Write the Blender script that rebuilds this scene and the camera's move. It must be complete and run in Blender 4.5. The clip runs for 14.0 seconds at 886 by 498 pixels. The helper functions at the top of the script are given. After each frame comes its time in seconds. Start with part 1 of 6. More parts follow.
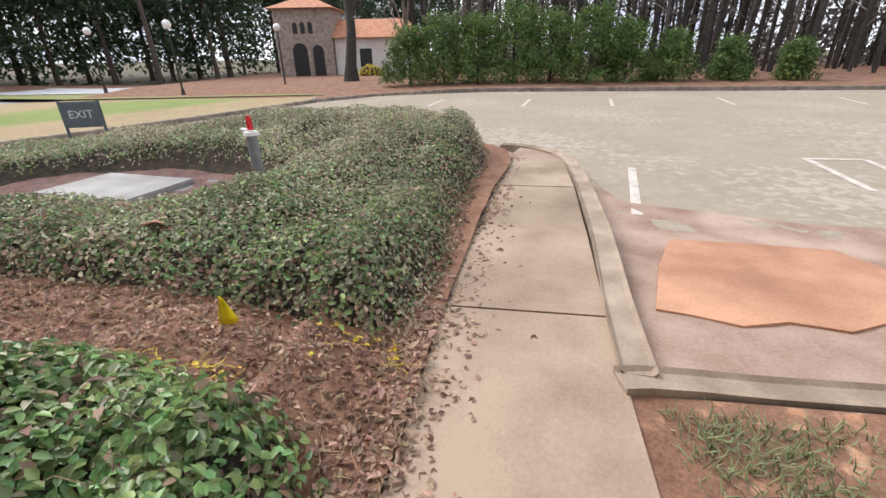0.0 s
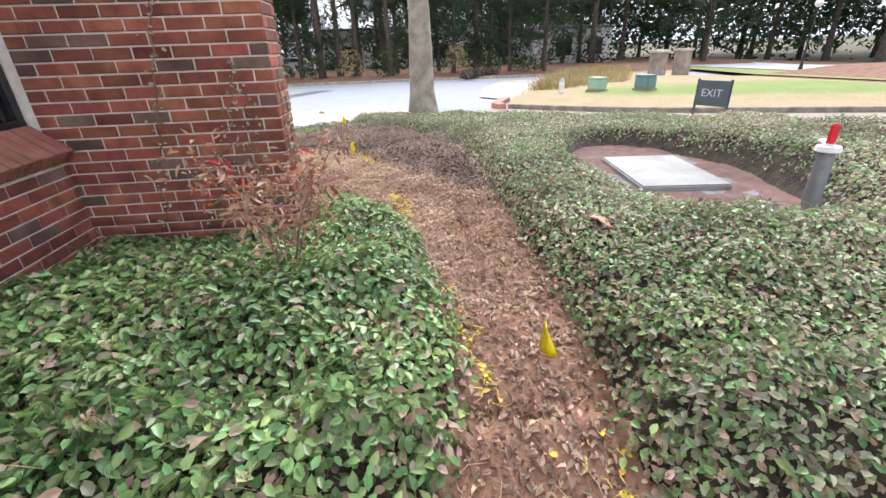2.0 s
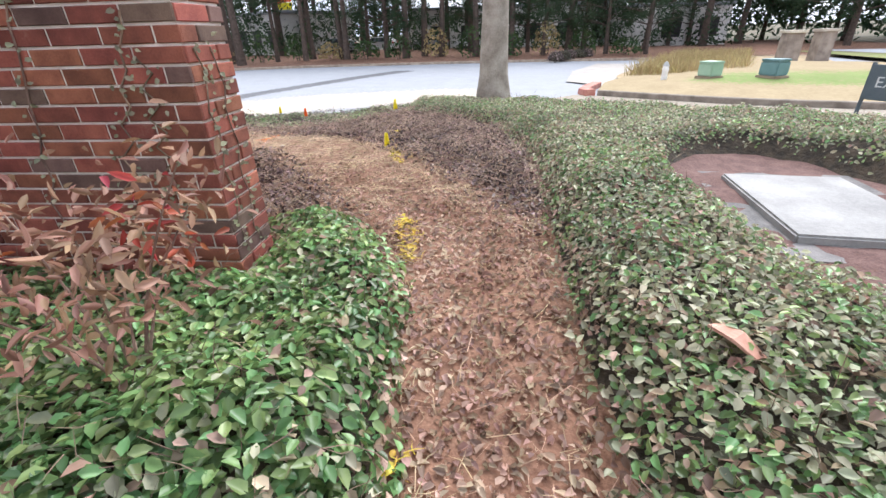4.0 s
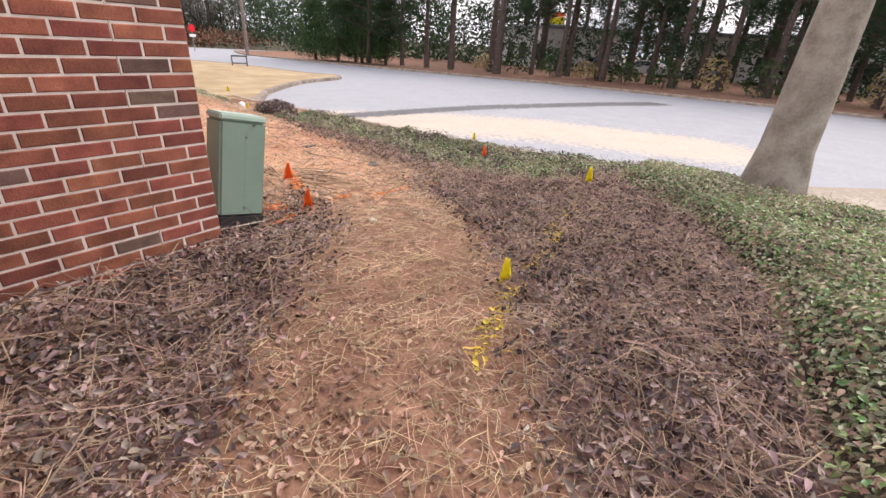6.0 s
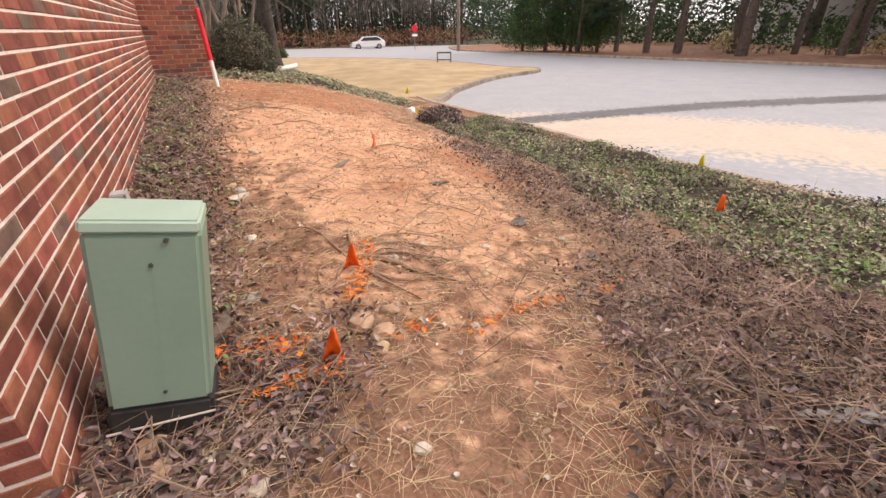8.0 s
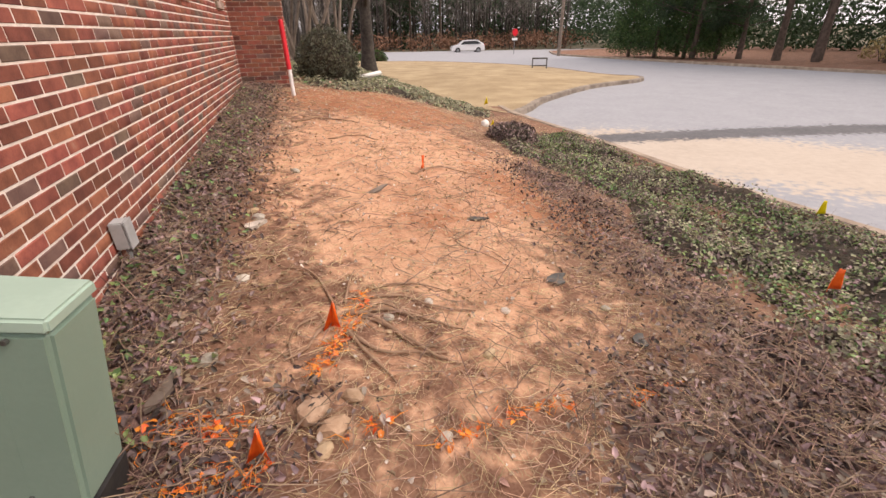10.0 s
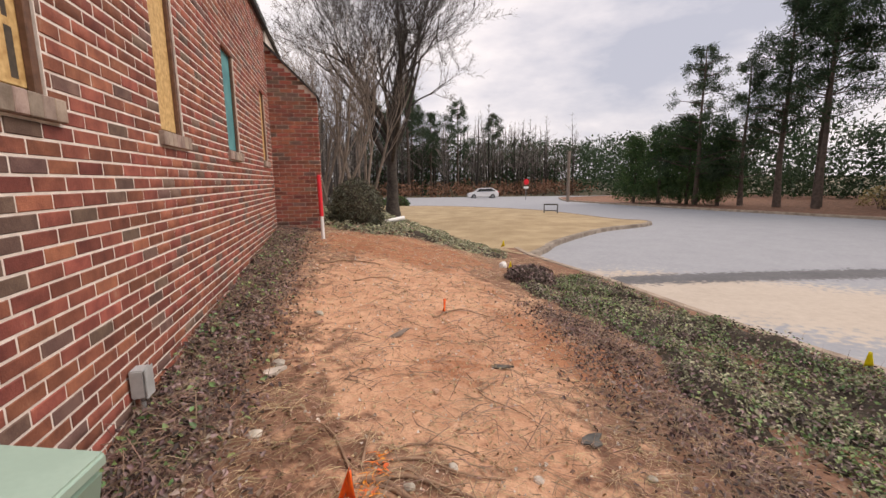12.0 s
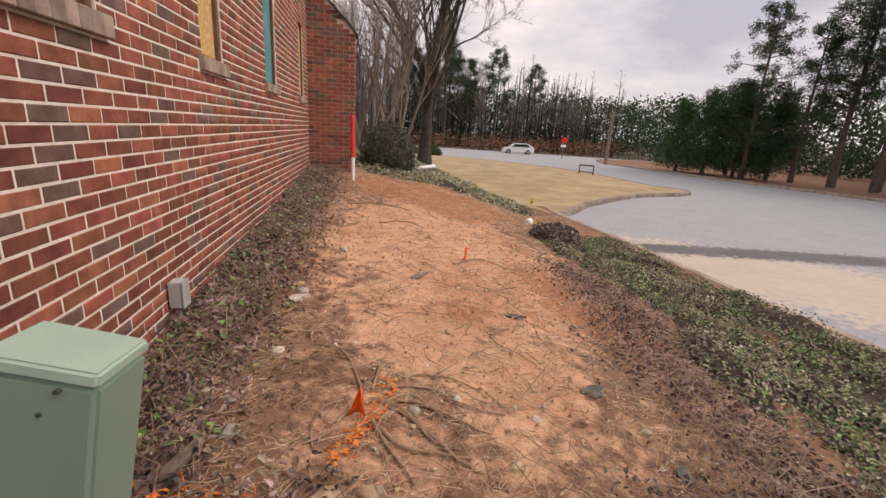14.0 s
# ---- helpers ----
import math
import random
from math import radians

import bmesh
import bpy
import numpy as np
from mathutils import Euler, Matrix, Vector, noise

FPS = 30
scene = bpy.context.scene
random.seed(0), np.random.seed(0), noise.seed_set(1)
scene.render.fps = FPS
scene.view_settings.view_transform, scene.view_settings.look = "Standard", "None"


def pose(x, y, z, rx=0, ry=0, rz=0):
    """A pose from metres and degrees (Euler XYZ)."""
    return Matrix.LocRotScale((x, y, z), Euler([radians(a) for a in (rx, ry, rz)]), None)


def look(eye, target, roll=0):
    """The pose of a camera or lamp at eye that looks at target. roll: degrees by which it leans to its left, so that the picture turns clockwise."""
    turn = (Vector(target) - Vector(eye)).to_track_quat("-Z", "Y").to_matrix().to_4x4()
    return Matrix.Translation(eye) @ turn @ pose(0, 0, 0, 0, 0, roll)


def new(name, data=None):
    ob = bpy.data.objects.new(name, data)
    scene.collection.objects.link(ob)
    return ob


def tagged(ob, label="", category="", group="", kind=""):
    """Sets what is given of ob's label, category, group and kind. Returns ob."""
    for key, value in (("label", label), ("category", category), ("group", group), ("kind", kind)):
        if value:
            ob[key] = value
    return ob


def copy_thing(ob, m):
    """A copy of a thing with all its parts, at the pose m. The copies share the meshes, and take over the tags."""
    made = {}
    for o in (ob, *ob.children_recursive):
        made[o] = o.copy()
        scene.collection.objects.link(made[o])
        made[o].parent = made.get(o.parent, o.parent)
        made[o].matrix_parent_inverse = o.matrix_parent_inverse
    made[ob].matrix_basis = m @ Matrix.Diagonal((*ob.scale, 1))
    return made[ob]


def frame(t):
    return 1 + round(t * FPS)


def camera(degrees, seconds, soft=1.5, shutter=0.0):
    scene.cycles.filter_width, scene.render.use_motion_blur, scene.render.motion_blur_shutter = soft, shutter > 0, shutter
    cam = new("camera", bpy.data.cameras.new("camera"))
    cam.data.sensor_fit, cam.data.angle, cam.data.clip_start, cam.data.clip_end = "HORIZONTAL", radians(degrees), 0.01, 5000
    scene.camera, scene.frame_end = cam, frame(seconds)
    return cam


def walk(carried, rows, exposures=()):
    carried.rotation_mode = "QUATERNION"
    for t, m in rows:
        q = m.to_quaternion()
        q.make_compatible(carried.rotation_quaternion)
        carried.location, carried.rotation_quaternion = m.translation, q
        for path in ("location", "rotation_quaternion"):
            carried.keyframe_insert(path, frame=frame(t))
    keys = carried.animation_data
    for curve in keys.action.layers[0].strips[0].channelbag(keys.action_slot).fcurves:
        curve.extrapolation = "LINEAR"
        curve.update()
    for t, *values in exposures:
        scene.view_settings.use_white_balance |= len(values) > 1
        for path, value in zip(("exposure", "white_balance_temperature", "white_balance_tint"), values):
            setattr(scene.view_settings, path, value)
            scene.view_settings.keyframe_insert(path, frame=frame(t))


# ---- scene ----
cam = camera(91.6, 14.0)
PATH = [
    (0.0, (-4.41, -1.08, 1.035), (-4.108, -2.88, 0.218), -1.0),
    (0.5, (-4.32, -1.48, 1.016), (-3.452, -3.023, 0.091), 0.2),
    (1.0, (-4.15, -1.83, 0.965), (-2.733, -2.822, -0.039), -3.0),
    (1.5, (-4.16, -2.03, 0.94), (-2.466, -2.668, 0.082), -1.5),
    (2.0, (-4.532, -2.012, 1.075), (-2.726, -2.172, 0.232), -2.0),
    (2.2, (-4.495, -2.095, 1.045), (-2.71, -2.1, 0.144), -2.5),
    (4.3, (-3.12, -2.385, 0.95), (-1.33, -2.15, 0.085), -1.3),
    (4.5, (-2.905, -2.391, 0.953), (-1.106, -2.115, 0.124), -0.4),
    (5, (-2.406, -2.442, 1.114), (-0.639, -2.039, 0.268), 3.6),
    (5.5, (-1.75, -2.439, 1.086), (-0.089, -1.709, 0.244), 4.2),
    (6, (-1.083, -2.301, 1.076), (0.395, -1.265, 0.214), 3.8),
    (6.5, (-0.549, -2.051, 1.048), (0.635, -0.712, 0.152), 2.6),
    (7, (-0.161, -1.713, 1.034), (0.991, -0.308, 0.196), 1.0),
    (7.5, (0.231, -1.373, 1.063), (1.22, 0.135, 0.197), -1.1),
    (8, (0.557, -1.107, 1.063), (1.384, 0.466, 0.144), -1.0),
    (8.2, (0.679, -1.018, 1.083), (1.419, 0.588, 0.149), -0.9),
    (10.3, (1.12, -0.813, 1.158), (1.587, 0.921, 0.278), -0.9),
    (10.5, (1.117, -0.803, 1.157), (1.585, 0.946, 0.308), -0.6),
    (11, (1.104, -0.783, 1.169), (1.578, 1.027, 0.461), 0.0),
    (11.5, (1.083, -0.77, 1.206), (1.558, 1.11, 0.713), -0.0),
    (12, (1.076, -0.769, 1.235), (1.538, 1.151, 0.919), -0.8),
    (12.5, (1.084, -0.79, 1.261), (1.53, 1.146, 1.031), -1.3),
    (13, (1.088, -0.799, 1.261), (1.517, 1.141, 1.031), -1.2),
    (13.5, (1.089, -0.809, 1.251), (1.506, 1.12, 0.924), -0.3),
    (14, (1.095, -0.832, 1.198), (1.431, 1.067, 0.666), 3.5),
]
walk(cam, [(t, look(e, a, r)) for t, e, a, r in PATH], exposures=[(0, 0.62, 6450, 13), (0.8, 0.88, 6450, 13), (1.5, 1.23, 6250, 12), (4.5, 1.08, 6050, 13), (5.2, 0.9, 6400, 18), (6.2, 0.8, 6900, 20), (7.5, 0.7, 7500, 21), (11.0, 0.33, 7450, 22), (12.2, 0.12, 7200, 19), (13.2, 0.1, 7200, 19), (14, 0.06, 7500, 22)])

# ---- world and light: a bright overcast sky ----
world = bpy.data.worlds.new("overcast")
scene.world = world
world.use_nodes = True
wn = world.node_tree
wn.nodes.clear()
w_out = wn.nodes.new("ShaderNodeOutputWorld")
w_bg = wn.nodes.new("ShaderNodeBackground")
w_sky = wn.nodes.new("ShaderNodeTexSky")
w_sky.sky_type, w_sky.sun_disc = "NISHITA", False
w_sky.sun_elevation, w_sky.sun_rotation = radians(47), radians(113)
w_sky.dust_density = 3.0
w_tc = wn.nodes.new("ShaderNodeTexCoord")
w_map = wn.nodes.new("ShaderNodeMapping")
w_map.inputs["Scale"].default_value = (1.0, 1.0, 2.6)
w_noise = wn.nodes.new("ShaderNodeTexNoise")
w_noise.inputs["Scale"].default_value, w_noise.inputs["Detail"].default_value = 2.4, 7.0
w_noise.inputs["Roughness"].default_value = 0.55
w_ramp = wn.nodes.new("ShaderNodeValToRGB")
w_ramp.color_ramp.elements[0].position, w_ramp.color_ramp.elements[0].color = 0.36, (5.6, 6.3, 7.6, 1)
w_ramp.color_ramp.elements[1].position, w_ramp.color_ramp.elements[1].color = 0.62, (11.0, 11.2, 11.6, 1)
w_mix = wn.nodes.new("ShaderNodeMixRGB")
w_mix.inputs[0].default_value = 0.88
w_bg.inputs["Strength"].default_value = 0.09
wn.links.new(w_tc.outputs["Generated"], w_map.inputs["Vector"])
wn.links.new(w_map.outputs[0], w_noise.inputs["Vector"])
wn.links.new(w_noise.outputs["Fac"], w_ramp.inputs[0])
wn.links.new(w_sky.outputs[0], w_mix.inputs[1])
wn.links.new(w_ramp.outputs[0], w_mix.inputs[2])
wn.links.new(w_mix.outputs[0], w_bg.inputs["Color"])
wn.links.new(w_bg.outputs[0], w_out.inputs["Surface"])
sun = new("sun", bpy.data.lights.new("sun", "SUN"))
sun.data.energy, sun.data.angle, sun.data.color = 2.2, radians(35), (1.0, 0.96, 0.9)
sun.matrix_world = look((12, -5, 14), (0, 0, 0))

# ---- materials ----
rng = np.random.default_rng(7)


def mat(name, c1, c2, scale=6.0, rough=0.8, bump=0.0, bscale=None, fine=60.0, per="", metal=0.0, c3=None, spec=None, spread=0.12, detail=8.0, hue=None):
    hue = 0.25 * spread if hue is None else hue * 0.5
    # per: 'object' or 'island' shifts value and hue piece by piece
    m = bpy.data.materials.new(name)
    m.use_nodes = True
    nt = m.node_tree
    bs = nt.nodes["Principled BSDF"]
    tc = nt.nodes.new("ShaderNodeTexCoord")
    geo = nt.nodes.new("ShaderNodeNewGeometry")
    n1 = nt.nodes.new("ShaderNodeTexNoise")
    n1.inputs["Scale"].default_value, n1.inputs["Detail"].default_value = scale, detail
    nt.links.new(geo.outputs["Position"], n1.inputs["Vector"])
    n2 = nt.nodes.new("ShaderNodeTexNoise")
    n2.inputs["Scale"].default_value, n2.inputs["Detail"].default_value = fine, 4.0
    nt.links.new(geo.outputs["Position"], n2.inputs["Vector"])
    add = nt.nodes.new("ShaderNodeMath")
    add.operation = "MULTIPLY_ADD"
    add.inputs[1].default_value = 0.45
    nt.links.new(n2.outputs["Fac"], add.inputs[0])
    sc = nt.nodes.new("ShaderNodeMath")
    sc.operation = "MULTIPLY_ADD"
    sc.inputs[1].default_value, sc.inputs[2].default_value = 1.5, -0.475
    nt.links.new(n1.outputs["Fac"], sc.inputs[0])
    nt.links.new(sc.outputs[0], add.inputs[2])
    rp = nt.nodes.new("ShaderNodeValToRGB")
    e = rp.color_ramp.elements
    e[0].position, e[0].color = 0.25, (*c1, 1)
    e[1].position, e[1].color = 0.75, (*c2, 1)
    if c3:
        x = rp.color_ramp.elements.new(0.9)
        x.color = (*c3, 1)
    nt.links.new(add.outputs[0], rp.inputs[0])
    col = rp.outputs[0]
    if per:
        if per == "object":
            src = nt.nodes.new("ShaderNodeObjectInfo").outputs["Random"]
        else:
            src = geo.outputs["Random Per Island"]
        hs = nt.nodes.new("ShaderNodeHueSaturation")
        for sock, a, b, k in (("Value", 1 - 2.6 * spread, 1 + 2.2 * spread, 1.0), ("Hue", 0.5 - hue * 0.4, 0.5 + hue, 7.31)):
            fr = nt.nodes.new("ShaderNodeMath")
            fr.operation = "MULTIPLY"
            fr.inputs[1].default_value = k
            nt.links.new(src, fr.inputs[0])
            f2 = nt.nodes.new("ShaderNodeMath")
            f2.operation = "FRACT"
            nt.links.new(fr.outputs[0], f2.inputs[0])
            mr = nt.nodes.new("ShaderNodeMapRange")
            mr.inputs["To Min"].default_value, mr.inputs["To Max"].default_value = a, b
            nt.links.new(f2.outputs[0], mr.inputs["Value"])
            nt.links.new(mr.outputs[0], hs.inputs[sock])
        nt.links.new(col, hs.inputs["Color"])
        col = hs.outputs[0]
    nt.links.new(col, bs.inputs["Base Color"])
    bs.inputs["Roughness"].default_value, bs.inputs["Metallic"].default_value = rough, metal
    if spec is not None:
        bs.inputs["Specular IOR Level"].default_value = spec
    if bump:
        bp = nt.nodes.new("ShaderNodeBump")
        bp.inputs["Distance"].default_value, bp.inputs["Strength"].default_value = bump, 1.0
        n3 = nt.nodes.new("ShaderNodeTexNoise")
        n3.inputs["Scale"].default_value, n3.inputs["Detail"].default_value = bscale or fine, 8.0
        nt.links.new(geo.outputs["Position"], n3.inputs["Vector"])
        nt.links.new(n3.outputs["Fac"], bp.inputs["Height"])
        nt.links.new(bp.outputs[0], bs.inputs["Normal"])
    return m


def leafy(m, amount=0.35):
    nt = m.node_tree
    bs, out = nt.nodes['Principled BSDF'], nt.nodes['Material Output']
    tr = nt.nodes.new('ShaderNodeBsdfTranslucent')
    nt.links.new(bs.inputs['Base Color'].links[0].from_socket, tr.inputs['Color'])
    mx = nt.nodes.new('ShaderNodeMixShader')
    mx.inputs[0].default_value = amount
    nt.links.new(bs.outputs[0], mx.inputs[1])
    nt.links.new(tr.outputs[0], mx.inputs[2])
    nt.links.new(mx.outputs[0], out.inputs['Surface'])
    return m


def mixed(name, layers, attr_names, rough=0.95, bump=0.012):
    """Ground surface: a base colour pair, then further pairs laid over it by point attributes."""
    m = bpy.data.materials.new(name)
    m.use_nodes = True
    nt = m.node_tree
    bs = nt.nodes["Principled BSDF"]
    geo = nt.nodes.new("ShaderNodeNewGeometry")

    def noise_tex(scale):
        n = nt.nodes.new("ShaderNodeTexNoise")
        n.inputs["Scale"].default_value, n.inputs["Detail"].default_value = scale, 9.0
        nt.links.new(geo.outputs["Position"], n.inputs["Vector"])
        return n.outputs["Fac"]
    big, small, tiny = noise_tex(1.3), noise_tex(9.0), noise_tex(70.0)
    mixn = nt.nodes.new("ShaderNodeMath")
    mixn.operation = "MULTIPLY_ADD"
    mixn.inputs[1].default_value = 0.34
    nt.links.new(tiny, mixn.inputs[0])
    wide = nt.nodes.new("ShaderNodeMath")
    wide.operation = "MULTIPLY"
    wide.inputs[1].default_value = 0.28
    nt.links.new(big, wide.inputs[0])
    half = nt.nodes.new("ShaderNodeMath")
    half.operation = "MULTIPLY_ADD"
    half.inputs[1].default_value = 0.38
    nt.links.new(small, half.inputs[0])
    nt.links.new(wide.outputs[0], half.inputs[2])
    nt.links.new(half.outputs[0], mixn.inputs[2])
    last = None
    for k, (a, b) in enumerate(layers):
        rp = nt.nodes.new("ShaderNodeValToRGB")
        rp.color_ramp.elements[0].position, rp.color_ramp.elements[0].color = 0.36, (*a, 1)
        rp.color_ramp.elements[1].position, rp.color_ramp.elements[1].color = 0.64, (*b, 1)
        nt.links.new(mixn.outputs[0], rp.inputs[0])
        if last is None:
            last = rp.outputs[0]
            continue
        at = nt.nodes.new("ShaderNodeAttribute")
        at.attribute_name = attr_names[k - 1]
        wob = nt.nodes.new("ShaderNodeMath")
        wob.operation = "MULTIPLY_ADD"
        wob.inputs[1].default_value, wob.inputs[2].default_value = 1.4, -0.7
        nt.links.new(small, wob.inputs[0])
        su = nt.nodes.new("ShaderNodeMath")
        su.operation = "ADD"
        nt.links.new(at.outputs["Fac"], su.inputs[0])
        nt.links.new(wob.outputs[0], su.inputs[1])
        st = nt.nodes.new("ShaderNodeMapRange")
        st.inputs["From Min"].default_value, st.inputs["From Max"].default_value = 0.38, 0.62
        nt.links.new(su.outputs[0], st.inputs["Value"])
        mx = nt.nodes.new("ShaderNodeMixRGB")
        nt.links.new(st.outputs[0], mx.inputs[0])
        nt.links.new(last, mx.inputs[1])
        nt.links.new(rp.outputs[0], mx.inputs[2])
        last = mx.outputs[0]
    nt.links.new(last, bs.inputs["Base Color"])
    bs.inputs["Roughness"].default_value = rough
    bs.inputs["Specular IOR Level"].default_value = 0.25
    bp = nt.nodes.new("ShaderNodeBump")
    bp.inputs["Distance"].default_value = bump
    nt.links.new(mixn.outputs[0], bp.inputs["Height"])
    nt.links.new(bp.outputs[0], bs.inputs["Normal"])
    return m


M_BRICK = mat("brick_red", (0.18, 0.050, 0.036), (0.34, 0.105, 0.07), 9, 0.85, 0.0025, 160, 120, "object", c3=(0.40, 0.20, 0.14), spread=0.15, hue=0.03)
M_BRICKS = mat("brick_red_joined", (0.18, 0.050, 0.036), (0.34, 0.105, 0.07), 9, 0.85, 0.0025, 160, 120, "island", c3=(0.40, 0.20, 0.14), spread=0.15, hue=0.03)
M_BRICKG = mat("brick_grey", (0.115, 0.062, 0.052), (0.21, 0.125, 0.10), 9, 0.85, 0.0025, 160, 120, "object", spread=0.1)
M_BRICKGS = mat("brick_grey_joined", (0.115, 0.062, 0.052), (0.21, 0.125, 0.10), 9, 0.85, 0.0025, 160, 120, "island", spread=0.1)
M_MORTAR = mat("mortar", (0.68, 0.60, 0.53), (0.86, 0.79, 0.72), 14, 0.95, 0.002, 200, 150)
M_SILLB = mat("sill_brick", (0.24, 0.17, 0.14), (0.40, 0.31, 0.26), 12, 0.9, 0.002, 150, 110, "object", spread=0.1)
M_ROWLOCK = mat("rowlock_brick", (0.26, 0.10, 0.07), (0.36, 0.16, 0.11), 12, 0.88, 0.002, 150, 110, "object", spread=0.1)
M_OSB = mat("osb_board", (0.50, 0.30, 0.11), (0.72, 0.50, 0.22), 28, 0.7, 0.001, 120, 45, detail=3.0)
M_TEAL = mat("teal_sheathing", (0.06, 0.23, 0.25), (0.10, 0.33, 0.34), 5, 0.55, 0.0006, 60)
M_DARKFRAME = mat("dark_metal_frame", (0.012, 0.012, 0.013), (0.025, 0.025, 0.027), 20, 0.35)
M_WOODFRAME = mat("brown_wood", (0.10, 0.05, 0.03), (0.18, 0.09, 0.055), 20, 0.7, 0.001)
M_INK = mat("print_ink", (0.05, 0.04, 0.03), (0.09, 0.07, 0.05), 30, 0.8)
M_ROOF = mat("dark_roof_edge", (0.02, 0.02, 0.022), (0.05, 0.05, 0.052), 12, 0.7, 0.002)
M_SHINGLE = mat("grey_shingles", (0.06, 0.055, 0.05), (0.12, 0.11, 0.10), 8, 0.9, 0.004)
M_ROAD = mixed("weathered_asphalt", [((0.29, 0.30, 0.32), (0.37, 0.38, 0.40)), ((0.44, 0.375, 0.31), (0.54, 0.475, 0.40)), ((0.10, 0.10, 0.105), (0.17, 0.17, 0.175))], ["sand", "skid"], 0.9, 0.003)
M_LOT = mixed("worn_lot_asphalt", [((0.275, 0.235, 0.18), (0.36, 0.315, 0.25)), ((0.36, 0.31, 0.255), (0.44, 0.39, 0.33))], ["sand"], 0.92, 0.003)
M_CONC = mat("concrete", (0.23, 0.16, 0.115), (0.40, 0.305, 0.225), 1.7, 0.9, 0.002, 90, 70, "object", spread=0.04)
M_KERB = mat("kerb_concrete", (0.25, 0.19, 0.14), (0.43, 0.345, 0.265), 3.5, 0.9, 0.003, 60, 60)
M_KERBD = mat("stained_kerb", (0.16, 0.13, 0.105), (0.33, 0.28, 0.23), 3.5, 0.9, 0.003, 60, 60)
M_PAD = mat("pad_concrete", (0.25, 0.245, 0.235), (0.40, 0.39, 0.37), 2.5, 0.9, 0.002, 90)
M_BED = mixed("bed_soil", [((0.14, 0.068, 0.044), (0.33, 0.19, 0.125)), ((0.42, 0.205, 0.118), (0.68, 0.425, 0.275)), ((0.085, 0.048, 0.044), (0.22, 0.135, 0.115)), ((0.27, 0.105, 0.055), (0.46, 0.22, 0.12))], ["clay", "dark", "redclay"], 0.97, 0.02)
M_LAWN = mat("dormant_lawn", (0.31, 0.225, 0.125), (0.45, 0.345, 0.205), 1.2, 0.95, 0.01, 60, 40)
M_GREENLAWN = mixed("island_lawn", [((0.28, 0.215, 0.12), (0.41, 0.325, 0.195)), ((0.15, 0.21, 0.055), (0.24, 0.30, 0.10))], ["green"], 0.95, 0.01)
M_LITTER = mat("leaf_litter_ground", (0.15, 0.075, 0.045), (0.30, 0.16, 0.10), 3, 0.95, 0.012, 40, 30)
M_FARGROUND = mat("far_ground", (0.07, 0.065, 0.035), (0.14, 0.115, 0.065), 0.3, 0.95)
M_IVY = mat("ivy_leaf", (0.155, 0.24, 0.085), (0.35, 0.46, 0.18), 1.6, 0.33, 0, None, 30, "island", c3=(0.30, 0.34, 0.12), spread=0.24)
M_IVYD = mat("faded_ivy_leaf", (0.26, 0.265, 0.165), (0.55, 0.51, 0.36), 1.2, 0.5, 0, None, 30, "island", c3=(0.40, 0.31, 0.21), spread=0.2)
# near-black brown: the shade in gaps between leaves is put into this colour
M_UNDERSHADE = mat("undergrowth_shade", (0.022, 0.018, 0.012), (0.07, 0.05, 0.032), 14, 0.95, 0.02, 40, 60)
M_DRYLEAF = mat("dry_leaf", (0.27, 0.15, 0.11), (0.58, 0.41, 0.33), 3, 0.8, 0, None, 40, "island", spread=0.2)
M_DARKLEAF = mat("dead_vine_leaf", (0.07, 0.042, 0.044), (0.34, 0.24, 0.23), 3, 0.75, 0, None, 40, "island", spread=0.3)
M_STRAW = mat("pine_straw", (0.31, 0.19, 0.12), (0.58, 0.40, 0.27), 3, 0.8, 0, None, 40, "island", spread=0.2)
M_TWIG = mat("twig", (0.13, 0.075, 0.06), (0.36, 0.24, 0.18), 6, 0.9, 0.001, None, 50, "island", spread=0.15)
M_ROOT = mat("root_wood", (0.22, 0.13, 0.08), (0.36, 0.235, 0.155), 12, 0.9, 0.002, 80)
M_YPAINT = mat("yellow_marking_paint", (0.46, 0.28, 0.03), (0.72, 0.48, 0.06), 8, 0.6, 0, None, 40, "island", spread=0.12)
M_OPAINT = mat("orange_marking_paint", (0.70, 0.12, 0.02), (0.90, 0.22, 0.04), 8, 0.6, 0, None, 40, "island", spread=0.12)
M_YFLAG = mat("yellow_flag", (0.82, 0.64, 0.0), (0.92, 0.76, 0.01), 20, 0.5)
M_OFLAG = mat("orange_flag", (0.90, 0.10, 0.01), (0.98, 0.16, 0.015), 20, 0.5)
M_WIRE = mat("flag_wire", (0.20, 0.18, 0.16), (0.35, 0.32, 0.28), 30, 0.5, metal=0.6)
M_PED = mat("sage_green_steel", (0.225, 0.335, 0.265), (0.26, 0.375, 0.30), 3, 0.42, 0.0003, 200)
M_PEDLID = mat("pale_green_lid", (0.33, 0.46, 0.38), (0.38, 0.52, 0.43), 4, 0.45)
M_BLACK = mat("black_plastic", (0.018, 0.018, 0.02), (0.04, 0.038, 0.036), 12, 0.6, 0.001)
M_STEEL = mat("bolt_steel", (0.10, 0.11, 0.10), (0.2, 0.21, 0.2), 30, 0.4, metal=0.7)
M_GREYBOX = mat("grey_box", (0.36, 0.37, 0.37), (0.46, 0.47, 0.47), 10, 0.5, 0.0005)
M_STONE = mat("pale_stone", (0.42, 0.37, 0.31), (0.62, 0.56, 0.49), 18, 0.9, 0.004, 60, 60, "object", spread=0.1)
